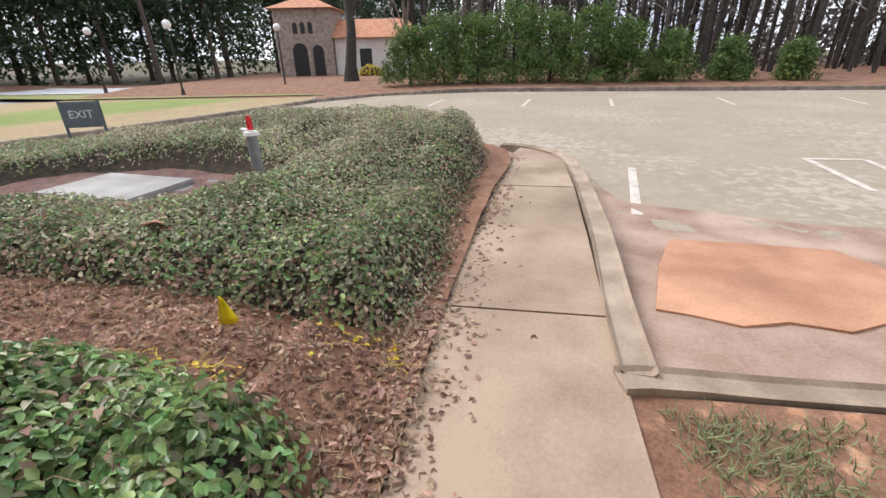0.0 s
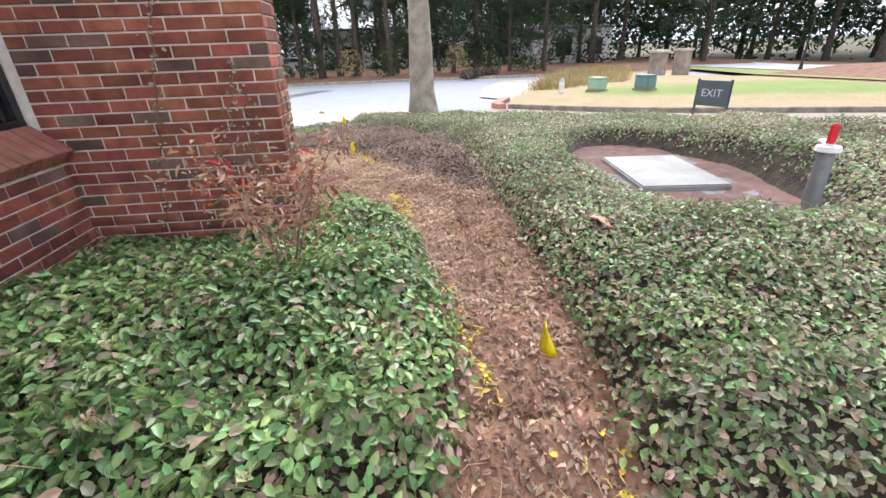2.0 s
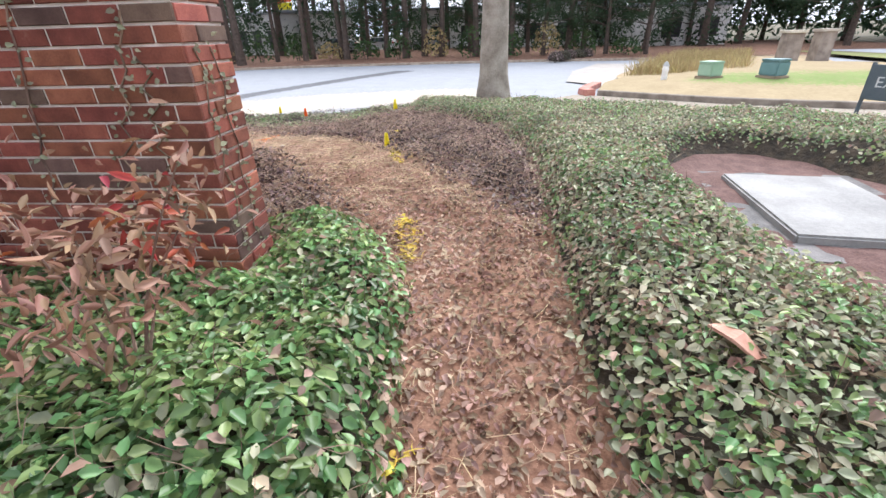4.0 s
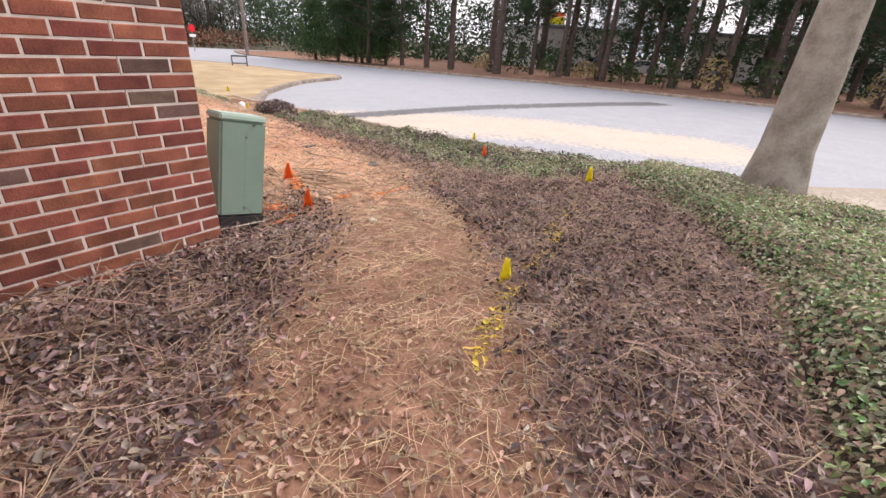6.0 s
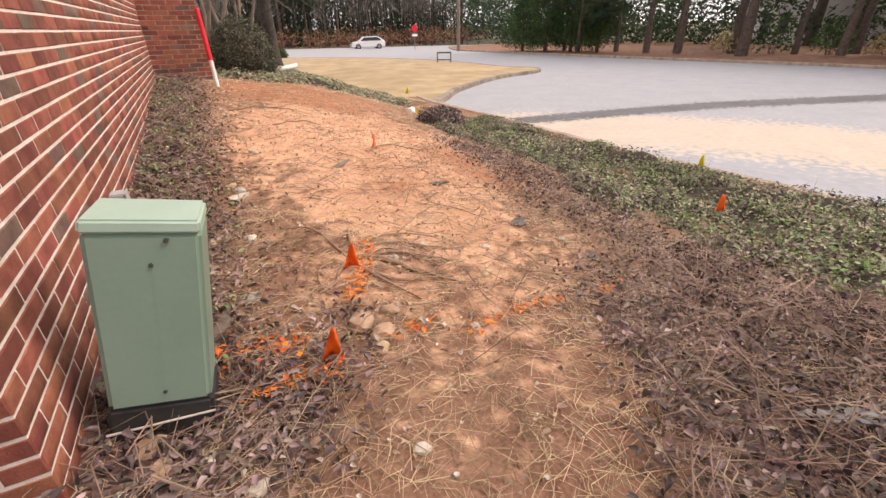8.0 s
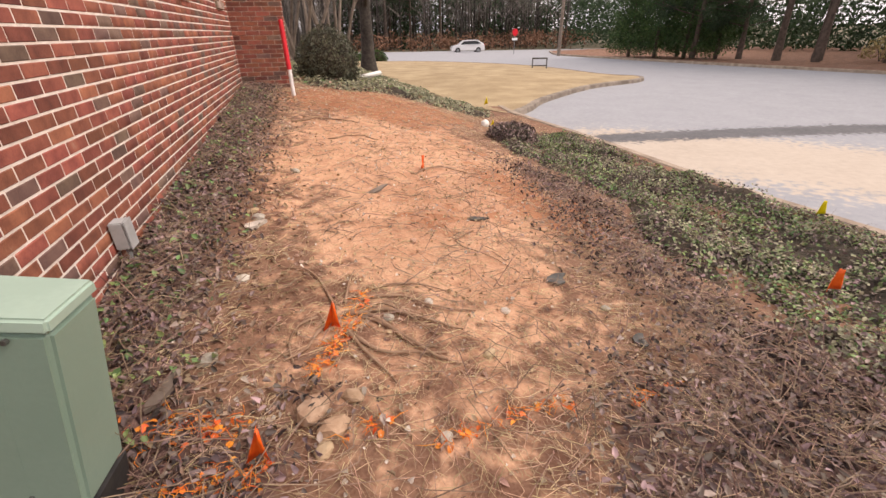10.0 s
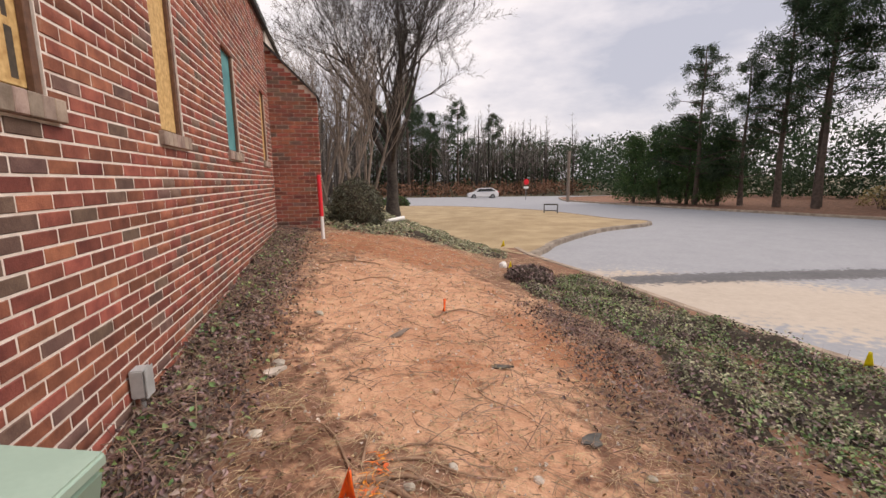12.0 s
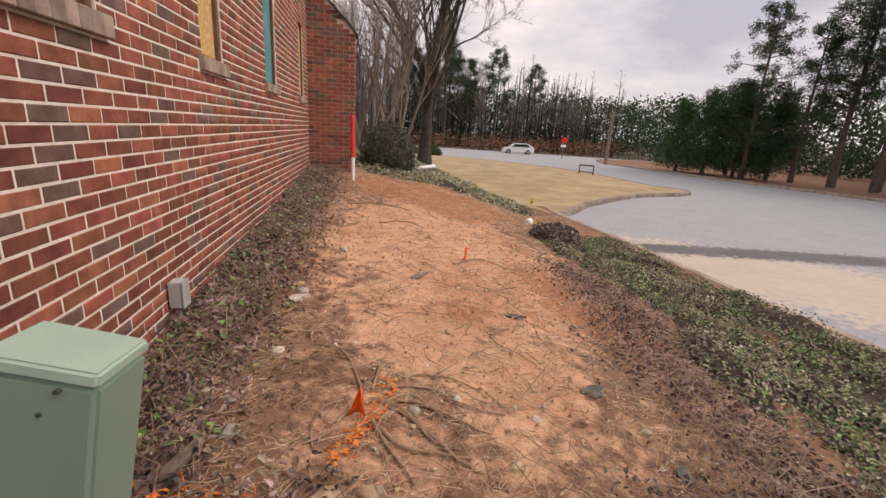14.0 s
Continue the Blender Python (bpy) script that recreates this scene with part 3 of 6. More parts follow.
# verges beyond the road and beyond the lot
east_verge = region("east_verge", [*ROAD_FAR, (60, 52), (60, -40)], lambda x, y: pave(np.clip(x, 0, 60), y) + 0.12 + 0.03 * np.clip(x - 32, 0, 10), 1.5, M_LITTER, label="brown mulch verge under the pines", category="verge")
sweep("east_kerb", ROAD_FAR[::-1], pave, 0.18, 0.15, M_KERB, label="concrete kerb along the far side of the road", category="kerb")
SOUTH = smooth_line([(4.6, -20.6), (3.0, -22.0), (0, -22.4), (-8, -22.4), (-20, -22.4), (-40, -22.6)], 1.0)
south_verge = region("south_verge", [*SOUTH, (-40, -60), (30, -60), (20, -22.2), (5.6, -22.3)], lambda x, y: pave(x, y) + 0.14 + 0.06 * np.clip(-22.4 - y, 0, 6), 1.2, M_LITTER, label="leaf-covered bank behind the parking lot", category="verge")
sweep("lot_kerb", SOUTH[::-1], pave, 0.16, 0.15, M_KERBD, label="stained kerb at the back of the lot", category="kerb")

# ---- building ----
COURSE, BLEN, JOINT = 0.067, 0.2035, 0.0105
EAVES = 3.8


def brick_mesh(w, h, d=0.03, c=0.0035):
    """One brick face: u along x, v along z, face towards -y, chamfered."""
    x0, x1, z0, z1 = -w / 2, w / 2, -h / 2, h / 2
    c = min(c, w / 4)
    v = [(x0, d, z0), (x1, d, z0), (x1, d, z1), (x0, d, z1), (x0, c, z0), (x1, c, z0), (x1, c, z1), (x0, c, z1), (x0 + c, 0, z0 + c), (x1 - c, 0, z0 + c), (x1 - c, 0, z1 - c), (x0 + c, 0, z1 - c)]
    f = [(8, 9, 10, 11), (4, 5, 9, 8), (5, 6, 10, 9), (6, 7, 11, 10), (7, 4, 8, 11), (0, 1, 5, 4), (1, 2, 6, 5), (2, 3, 7, 6), (3, 0, 4, 7)]
    return v, f


BRICK_CACHE = {}


def brick_data(w, grey):
    key = (round(w, 3), grey)
    if key not in BRICK_CACHE:
        v, f = brick_mesh(key[0], COURSE - JOINT)
        me = bpy.data.meshes.new("brick")
        me.from_pydata(v, [], f)
        me.materials.append(M_BRICKG if grey else M_BRICK)
        BRICK_CACHE[key] = me
    return BRICK_CACHE[key]


def bond(length, z0, z1, holes=(), shift=0):
    """Running bond cells (u, v, width) on a face, cut at the openings."""
    cells = []
    for r in range(int((z1 - z0) / COURSE)):
        v = z0 + (r + 0.5) * COURSE
        cuts = [(0.0, length)]
        for a, b, c, d in holes:
            if c < v < d:
                nxt = []
                for s, e in cuts:
                    if b <= s or a >= e:
                        nxt.append((s, e))
                        continue
                    if a > s:
                        nxt.append((s, a))
                    if b < e:
                        nxt.append((b, e))
                cuts = nxt
        first = BLEN / 2 if (r + shift) % 2 else BLEN
        edges = [0.0] + list(np.arange(first, length + BLEN, BLEN))
        for i in range(len(edges) - 1):
            for s, e in cuts:
                a, b = max(edges[i], s), min(edges[i + 1], e)
                if b - a > 0.03:
                    cells.append(((a + b) / 2, v, b - a - JOINT))
    return cells


def lay_bricks(parent, m, cells, near=None, limit=300, name="brick", grey_share=0.12):
    """Bricks of one face as parts where near() holds, up to the limit; the rest joined. m: face frame, x along, -y outwards."""
    rest_v, rest_f, rest_g, count = {0: [], 1: []}, {0: [], 1: []}, 0, 0
    for u, v, w in cells:
        grey = 1 if rng.random() < grey_share else 0
        jit = (rng.random() - 0.5) * 0.0024
        if near and count < limit and near(u, v):
            ob = new(name, brick_data(w, grey))
            ob.parent = parent
            ob.matrix_basis = m @ Matrix.Translation((u, -0.0035 + jit, v))
            count += 1
        else:
            bv, bf = brick_mesh(w, COURSE - JOINT)
            base = len(rest_v[grey])
            rest_v[grey] += [m @ Vector((p[0] + u, p[1] - 0.0035 + jit, p[2] + v)) for p in bv]
            rest_f[grey] += [tuple(q + base for q in f) for f in bf]
    for g, mm in ((0, M_BRICKS), (1, M_BRICKGS)):
        if rest_v[g]:
            ob = quick_mesh("brickwork", [tuple(p) for p in rest_v[g]], rest_f[g], mm, parent)
            ob["kind"] = "stuff"


def mortar_body(parent, m, length, z0, z1, depth, holes, name="mortar"):
    """Wall core behind the bricks, with the openings cut through."""
    us = sorted({0.0, length, *[h[0] for h in holes], *[h[1] for h in holes]})
    zs = sorted({z0, z1, *[h[2] for h in holes], *[h[3] for h in holes]})
    bm = bmesh.new()
    for a, b in zip(us, us[1:]):
        for c, d in zip(zs, zs[1:]):
            if not any(h[0] < (a + b) / 2 < h[1] and h[2] < (c + d) / 2 < h[3] for h in holes):
                box(a, b, 0, depth, c, d, bm=bm)
    bmesh.ops.remove_doubles(bm, verts=bm.verts, dist=1e-4)
    bm.transform(m)
    return part(name, bm, M_MORTAR, parent)


FACE_E = Matrix.Translation((0, 0, 0)) @ Matrix.Rotation(radians(90), 4, "Z")      # along +y, outwards +x
WINS = [(0.80, 1.285), (2.42, 2.84), (4.22, 4.76), (6.45, 6.87)]
HEAD, SILL = 2.63, 1.565
e_holes = [(a, b, SILL, HEAD) for a, b in WINS]
wall_east = thing("wall_east", label="long red brick wall with boarded narrow windows", category="wall", kind="structure")
mortar_body(wall_east, FACE_E, 7.35, -0.6, EAVES, 0.3, e_holes)
FACE_S = Matrix.Translation((-1.72, 0, 0))                                          # along +x, outwards -y
wall_south = thing("wall_south", label="red brick end wall beside the mulch path", category="wall", kind="structure")
mortar_body(wall_south, Matrix.Translation((-1.72, 0, 0)), 1.417, -0.6, EAVES, 0.3, [])
# buttress on the south side: a fin that stands out from the wall
BX0, BX1, BY = -1.83, -1.534, -1.32
buttress_south = thing("buttress_south", label="red brick fin wall with creeping vine stems", category="buttress", kind="structure")
part("mortar", box(BX0 + 0.006, BX1 - 0.006, BY + 0.006, 0.28, -0.6, EAVES), M_MORTAR, buttress_south)
# buttress at the far end of the long wall, with a sloping top
b_far = thing("buttress_north", label="dark red brick buttress with a sloping top", category="buttress", kind="structure")
bm = bmesh.new()
prof = [(0.0, -0.4), (0.8, -0.4), (0.8, 2.70), (0.0, 3.52)]
va = [bm.verts.new((x, 7.356, z)) for x, z in prof]
vb = [bm.verts.new((x, 7.60, z)) for x, z in prof]
bm.faces.new(va[::-1]), bm.faces.new(vb)
for i in range(4):
    bm.faces.new((va[i], va[(i + 1) % 4], vb[(i + 1) % 4], vb[i]))
bmesh.ops.recalc_face_normals(bm, faces=bm.faces)
part("mortar", bm, M_MORTAR, b_far)
bm = bmesh.new()
cap = [(-0.02, 3.53), (0.85, 2.64), (0.85, 2.68), (-0.02, 3.58)]
va = [bm.verts.new((x, 7.31, z)) for x, z in cap]
vb = [bm.verts.new((x, 7.64, z)) for x, z in cap]
bm.faces.new(va), bm.faces.new(vb)
for i in range(4):
    bm.faces.new((va[i], va[(i + 1) % 4], vb[(i + 1) % 4], vb[i]))
bmesh.ops.recalc_face_normals(bm, faces=bm.faces)
part("coping", bm, M_ROOF, b_far, "dark sloping coping")
# bay wall west of the fin, with its dark window
bay = thing("wall_bay", label="low brick bay wall under a dark window", category="wall", kind="structure")
BAYY, BAYX0, BAYZ = -0.08, -4.02, 0.09
part("mortar", box(BAYX0, BX0 + 0.004, BAYY + 0.006, 0.32, -0.6, 0.50 + BAYZ), M_MORTAR, bay)
part("mortar", box(BAYX0, BX0 + 0.004, BAYY + 0.006, 0.32, 2.3, EAVES), M_MORTAR, bay)
part("mortar", box(BAYX0 - 0.3, BAYX0, BAYY + 0.006, 0.32, -0.6, EAVES), M_MORTAR, bay)
shell = thing("wall_shell", label="plain closing walls and dark roof of the brick building", category="building", kind="structure")
part("wall", box(-16, -4.32, 0.0, 0.3, -0.6, EAVES), M_MORTAR, shell)
part("wall", box(-16, -0.31, 12.0, 12.3, -0.6, EAVES), M_MORTAR, shell)
part("wall", box(-0.3, -0.002, 7.602, 12.3, -0.6, EAVES), M_MORTAR, shell)
part("wall", box(-16, -15.7, 0.11, 11.99, -0.6, EAVES), M_MORTAR, shell)
bm = bmesh.new()
rv = [bm.verts.new(p) for p in [(-16.3, -0.35, EAVES + 0.02), (0.06, -0.35, EAVES + 0.02), (0.06, 12.4, EAVES + 0.02), (-16.3, 12.4, EAVES + 0.02), (-13, 6, EAVES + 2.2), (-3.5, 6, EAVES + 2.2)]]
for f in ((0, 1, 5, 4), (1, 2, 5), (2, 3, 4, 5), (3, 0, 4), (3, 2, 1, 0)):
    bm.faces.new([rv[i] for i in f])
part("roof", bm, M_SHINGLE, shell)
part("fascia", box(0.008, 0.07, 0.0, 7.33, EAVES - 0.06, EAVES + 0.05, 0.01), M_ROOF, shell, "dark metal eaves edge")


def window_boarded(i, a, b, kind):
    """One narrow opening: recessed board, brown side frame, rowlock sill."""
    w = thing("window_%d" % i, label={"osb": "narrow window boarded with yellow strand board", "teal": "narrow window with a teal sheathing panel"}[kind], category="window", kind="structure")
    part("board", box(-0.05, -0.036, a + 0.004, b - 0.004, SILL + 0.03, HEAD - 0.004, 0.002, 1), M_OSB if kind == "osb" else M_TEAL, w)
    part("frame", box(-0.035, -0.008, b - 0.045, b - 0.003, SILL + 0.01, HEAD - 0.003, 0.003, 1), M_WOODFRAME, w, "brown wooden side frame")
    part("frame", box(-0.035, -0.02, a + 0.003, a + 0.014, SILL + 0.01, HEAD - 0.003, 0.003, 1), M_WOODFRAME, w)
    part("lining", box(-0.13, -0.055, a + 0.001, b - 0.001, SILL + 0.001, HEAD - 0.001), M_VOID, w)
    n = int((b - a + 0.12) / 0.073)
    step = (b - a + 0.12) / n
    for k in range(n):
        y0 = a - 0.06 + k * step
        part("sill_brick", box(-0.066, 0.034, y0 + 0.003, y0 + step - 0.003, SILL - 0.085, SILL + 0.004, 0.004, 1), M_SILLB, w)
    part("sill_bed", box(-0.06, 0.026, a - 0.056, b + 0.056, SILL - 0.081, SILL - 0.003), M_MORTAR, w)
    return w


W1 = window_boarded(1, *WINS[0], "osb")
window_boarded(2, *WINS[1], "osb")
window_boarded(3, *WINS[2], "teal")
window_boarded(4, *WINS[3], "osb")

# ---- plants of the beds: leaves, litter, straw ----
def leaf_mesh(name, P, N, size, width, material, parent=None, fold=0.25, curl=0.1):
    """Many small folded leaves joined in one mesh. P: places, N: facing, size: lengths."""
    n = len(P)
    N = N / np.linalg.norm(N, axis=1, keepdims=True)
    a = rng.normal(size=(n, 3))
    D = np.cross(N, a)
    D /= np.linalg.norm(D, axis=1, keepdims=True) + 1e-9
    S = np.cross(D, N)
    L, W = size[:, None], (size * width)[:, None]
    c = curl * L
    pts = [P, P + D * 0.3 * L + S * W * 0.5 + N * W * fold, P + D * 0.68 * L + S * W * 0.42 + N * (W * fold - c), P + D * L - N * c * 2.2,
           P + D * 0.68 * L - S * W * 0.42 + N * (W * fold - c), P + D * 0.3 * L - S * W * 0.5 + N * W * fold]
    V = np.stack(pts, 1).reshape(-1, 3)
    b = np.arange(n)[:, None] * 6
    F = np.concatenate([b + np.array([[0, 1, 2, 3]]), b + np.array([[0, 3, 4, 5]])], 1).reshape(-1, 4)
    return quick_mesh(name, V, F, material, parent)


def strand_mesh(name, P, D, length, thick, material, bend=0.25, parent=None, lift=0.3):
    """Many thin bent strands (needles, stems) joined in one mesh, each a three-sided sliver with two spans."""
    n = len(P)
    D = D / np.linalg.norm(D, axis=1, keepdims=True)
    side = np.cross(D, np.array([0, 0, 1.0]) + rng.normal(size=(n, 3)) * 0.2)
    side /= np.linalg.norm(side, axis=1, keepdims=True) + 1e-9
    L, T = length[:, None], thick[:, None]
    mid = P + D * L * 0.5 + side * (rng.normal(size=(n, 1)) * bend * L) + np.array([0, 0, 1.0]) * (L * lift * rng.random((n, 1)) * 0.35)
    end = P + D * L
    up = np.cross(side, D)
    V = np.stack([P - side * T, P + side * T, P + up * T * 1.5, mid - side * T, mid + side * T, mid + up * T * 1.5, end], 1).reshape(-1, 3)
    b = np.arange(n)[:, None] * 7
    q = np.concatenate([b + np.array([[0, 3, 5, 2]]), b + np.array([[2, 5, 4, 1]]), b + np.array([[3, 6, 6, 5]])[:, :4] * 1, b + np.array([[5, 6, 6, 4]])[:, :4]], 1).reshape(-1, 4)
    tri = np.concatenate([q[:, [0, 1, 2]], q[:, [0, 2, 3]]])
    tri = tri[(tri[:, 0] != tri[:, 1]) & (tri[:, 1] != tri[:, 2]) & (tri[:, 0] != tri[:, 2])]
    return quick_mesh(name, V, tri, material, parent)


def sprinkle(poly, density, prob=None):
    """Random plan points in an outline; density per square metre."""
    xs, ys = [p[0] for p in poly], [p[1] for p in poly]
    area = (max(xs) - min(xs)) * (max(ys) - min(ys))
    n = int(area * density)
    x, y = rng.uniform(min(xs), max(xs), n), rng.uniform(min(ys), max(ys), n)
    ok = inside(x, y, poly)
    x, y = x[ok], y[ok]
    if prob is not None:
        ok = rng.random(len(x)) < prob(x, y)
        x, y = x[ok], y[ok]
    return x, y


def rect(x0, x1, y0, y1):
    return [(x0, y0), (x1, y0), (x1, y1), (x0, y1)]


IVY_S = smooth_line([(-3.95, -2.8), (-3.2, -2.68), (-2.2, -2.68), (-1.4, -2.70), (-0.5, -2.74), (0.6, -2.70), (1.6, -2.55), (2.6, -2.2), (3.4, -1.65), (4.3, -1.0), (5.9, -1.2), (5.5, -3.2), (4.1, -4.9), (2.4, -6.5), (0.4, -7.7), (-2, -8.1), (-3.4, -7.8), (-4.05, -6.9), (-4.0, -5)], 0.12, True)
IVY_W = smooth_line([(-3.95, -0.11), (-4.0, -1.2), (-3.95, -1.75), (-3.7, -2.08), (-3.35, -2.2), (-2.9, -2.22), (-2.5, -2.15), (-1.9, -2.08), (-1.4, -1.85), (-1.05, -1.5), (-1.15, -1.25), (-1.45, -1.1)], 0.1) + [(-1.52, -1.1), (-1.52, -1.335), (-1.845, -1.335), (-1.845, -0.11)]
IVY_E = smooth_line([(3.5, -0.6), (3.45, 0.4), (3.55, 1.0), (3.45, 1.7), (3.8, 2.4), (4.0, 2.9), (3.75, 3.6), (3.55, 4.2), (3.6, 5.0), (3.95, 5.7), (4.6, 6.3), (5.45, 6.2), (5.68, 3.5), (5.95, 1.2), (6.2, -1.0)], 0.12, True)
IVY_N = smooth_line([(1.3, 7.7), (2.6, 7.8), (4.2, 8.0), (5.1, 9.0), (4.5, 11.2), (3.7, 15), (1.5, 18), (-0.0, 12.5), (0.6, 9)], 0.2, True)
CLEAR = (-0.95, -4.35, 1.35, 0.75)


def ivy_top(poly, hmax, seed, edge=0.35, clearing=False, rough=0.09):
    def f(x, y):
        x, y = np.asarray(x, dtype=float), np.asarray(y, dtype=float)
        d = edge_dist(x, y, poly)
        k = 1 - (1 - np.clip(d / edge, 0, 1)) ** 2
        h = (hmax(x, y) if callable(hmax) else hmax) * (1 + rough * 3 * wave(x, y, 0.7, seed)) + rough * 0.35 * wave(x, y, 0.22, seed + 2)
        if clearing:
            e = np.hypot((x - CLEAR[0]) / CLEAR[2], (y - CLEAR[1]) / CLEAR[3])
            k = k * sstep(e, 0.85, 1.25)
        return bed_z(x, y) + np.maximum(h * k, 0.0) - 0.01
    return f


def ivy_bed(name, poly, hmax, seed, dens, sizes, share, label, clearing=False, edge=0.35, rough=0.09, prob=None, dead=0.05, dead_mat=M_DRYLEAF):
    """A mound of small leaves over undergrowth painted near-black as gap shade. share: part of faded leaves."""
    top = ivy_top(poly, hmax, seed, edge, clearing, rough)
    e = thing(name, label=label, category="ground cover", kind="stuff")
    # sheet below the leaves, its dark colour stands in for shade in the gaps
    u = region("undergrowth", poly, lambda x, y: top(x, y) - 0.06, 0.14, M_UNDERSHADE, parent=e, kind="stuff")
    x, y = sprinkle(poly, dens, prob)
    if clearing:
        ok = np.hypot((x - CLEAR[0]) / CLEAR[2], (y - CLEAR[1]) / CLEAR[3]) > 0.98 + 0.15 * rng.random(len(x))
        x, y = x[ok], y[ok]
    z = top(x, y)
    gx_, gy_ = (top(x + 0.03, y) - z) / 0.03, (top(x, y + 0.03) - z) / 0.03
    n = len(x)
    N = np.stack([-gx_, -gy_, np.ones(n)], 1)
    N /= np.linalg.norm(N, axis=1, keepdims=True)
    P = np.stack([x, y, z], 1) + N * rng.uniform(-0.06, 0.032, (n, 1))
    N = N + rng.normal(size=(n, 3)) * 0.36
    size = rng.uniform(sizes[0], sizes[1], n)
    pick = rng.random(n) < np.clip(share(x, y) if callable(share) else share, 0, 1)
    brown = rng.random(n) < dead + 0.55 * np.exp(-edge_dist(x, y, poly) / 0.08)
    for sel, mm, nm in ((~pick & ~brown, M_IVY, "leaves"), (pick & ~brown, M_IVYD, "leaves"), (brown, dead_mat, "leaves")):
        if sel.any():
            o = leaf_mesh(nm, P[sel], N[sel], size[sel], 0.58, mm, e)
            o["kind"] = "stuff"
    m = int(n * 0.05)
    k = rng.integers(0, n, m)
    d = rng.normal(size=(m, 3)) + np.array([0, 0, 0.5])
    o = strand_mesh("vine_stems", P[k], d, rng.uniform(0.05, 0.16, m), np.full(m, 0.0012), M_TWIG, 0.2, e)
    o["kind"] = "stuff"
    return top


near_s = lambda x, y: np.clip(1.15 - 0.55 * sstep(edge_dist(x, y, PATH_LINE, False), 0.6, 3.2), 0, 1)
top_w = ivy_bed("ivy_by_bay", IVY_W, lambda x, y: 0.225 - 0.08 * sstep(x, -2.9, -1.9), 1.3, 5200, (0.030, 0.052), 0.08, "glossy green ground-cover ivy in front of the bay window", edge=0.3)
top_s = ivy_bed("ivy_bed", IVY_S, lambda x, y: 0.215 + 0.2 * sstep(-y, 3.8, 6.4) * (1 - sstep(x, -2, 1)) - 0.04 * sstep(x, 1, 4), 2.1, 4900, (0.022, 0.040), lambda x, y: 0.58 + 0.32 * wave(x, y, 1.4) + 0.25 * sstep(-y, 4.5, 6.5), "wide mounded bed of grey-green ivy with faded patches", True, prob=near_s, dead=0.13)
top_e = ivy_bed("ivy_strip", IVY_E, lambda x, y: 0.10 + 0.07 * wave(x, y, 0.9, 2) + 0.02 * sstep(x, 4.4, 5.4), 3.7, 4200, (0.024, 0.042), lambda x, y: 0.5 + 0.5 * wave(x, y, 0.8), "strip of dark green ivy along the road kerb", edge=0.28, rough=0.16, prob=lambda x, y: np.clip(0.55 + 0.9 * wave(x, y, 0.55, 8), 0.10, 1), dead=0.38, dead_mat=M_DARKLEAF)
ivy_bed("ivy_by_lawn", IVY_N, 0.13, 5.1, 1100, (0.045, 0.08), 0.95, "low sparse ivy between the shrub and the lawn", edge=0.5, rough=0.14, prob=lambda x, y: np.clip(0.5 + 0.6 * wave(x, y, 0.7, 4), 0.1, 1))
x, y = sprinkle(rect(0.03, 0.62, 0.35, 6.9), 900, lambda x, y: (0.75 - 1.1 * x) * (0.55 + 0.45 * wave(x, y, 0.5, 3)))
z = bed_z(x, y) + rng.uniform(0.005, 0.07, len(x))
tagged(leaf_mesh("wall_foot_ivy", np.stack([x, y, z], 1), np.array([0.5, 0, 1.0]) + rng.normal(size=(len(x), 3)) * 0.5, rng.uniform(0.025, 0.05, len(x)), 0.6, M_IVY), "patchy green ivy along the foot of the brick wall", "ground cover", kind="stuff")

NEAR_BED = rect(-4.1, 5.4, -3.0, 8.4)


def in_ivy(x, y):
    return inside(x, y, IVY_S) | inside(x, y, IVY_W) | inside(x, y, IVY_E) | inside(x, y, IVY_N)


def litter(name, material, dens, prob, sizes, label, flat=0.45, width=0.55, lift=0.02, area=NEAR_BED, curl=0.25):
    x, y = sprinkle(area, dens, lambda x, y: prob(x, y) * ~in_ivy(x, y) * ((x > 0.02) | (y < -0.02)))
    n = len(x)
    z = bed_z(x, y) + rng.uniform(0.0, lift, n)
    N = np.array([0, 0, 1.0]) + rng.normal(size=(n, 3)) * flat
    return tagged(leaf_mesh(name, np.stack([x, y, z], 1), N, rng.uniform(*sizes, n), width, material, curl=curl), label, "leaf litter", kind="stuff")


def pathness(x, y):
    return 1 - sstep(edge_dist(x, y, PATH_LINE, False), 0.15, 0.75)


west = lambda x: 1 - sstep(x, -1.6, 0.6)
litter("dry_leaf_litter", M_DRYLEAF, 2900, lambda x, y: np.clip(0.16 + 0.84 * west(x) - 0.5 * clay(x, y) - 0.12 * sstep(x, 0, 2), 0.03, 1) * (y < 1.4), (0.015, 0.038), "brown dry leaves scattered over the mulch path")
litter("dead_vine_litter", M_DARKLEAF, 2300, lambda x, y: np.clip(dark(x, y) * 1.1, 0, 1), (0.018, 0.042), "dark dead vine leaves over the cleared bed", 0.8, lift=0.06)
litter("wall_leaf_litter", M_DRYLEAF, 900, lambda x, y: (1 - sstep(x, 0.4, 1.1)) * (y > 0.3) * 0.8, (0.02, 0.045), "dry leaves caught along the brick wall", 0.6, area=rect(0.0, 1.3, 0.3, 7.0))
litter("red_soil_crumbs", M_ROCKY, 200, lambda x, y: clay(x, y) * 0.9, (0.008, 0.026), "crumbs of clay on bare soil", 0.9, 0.9, area=rect(0.3, 4, 0.2, 8))


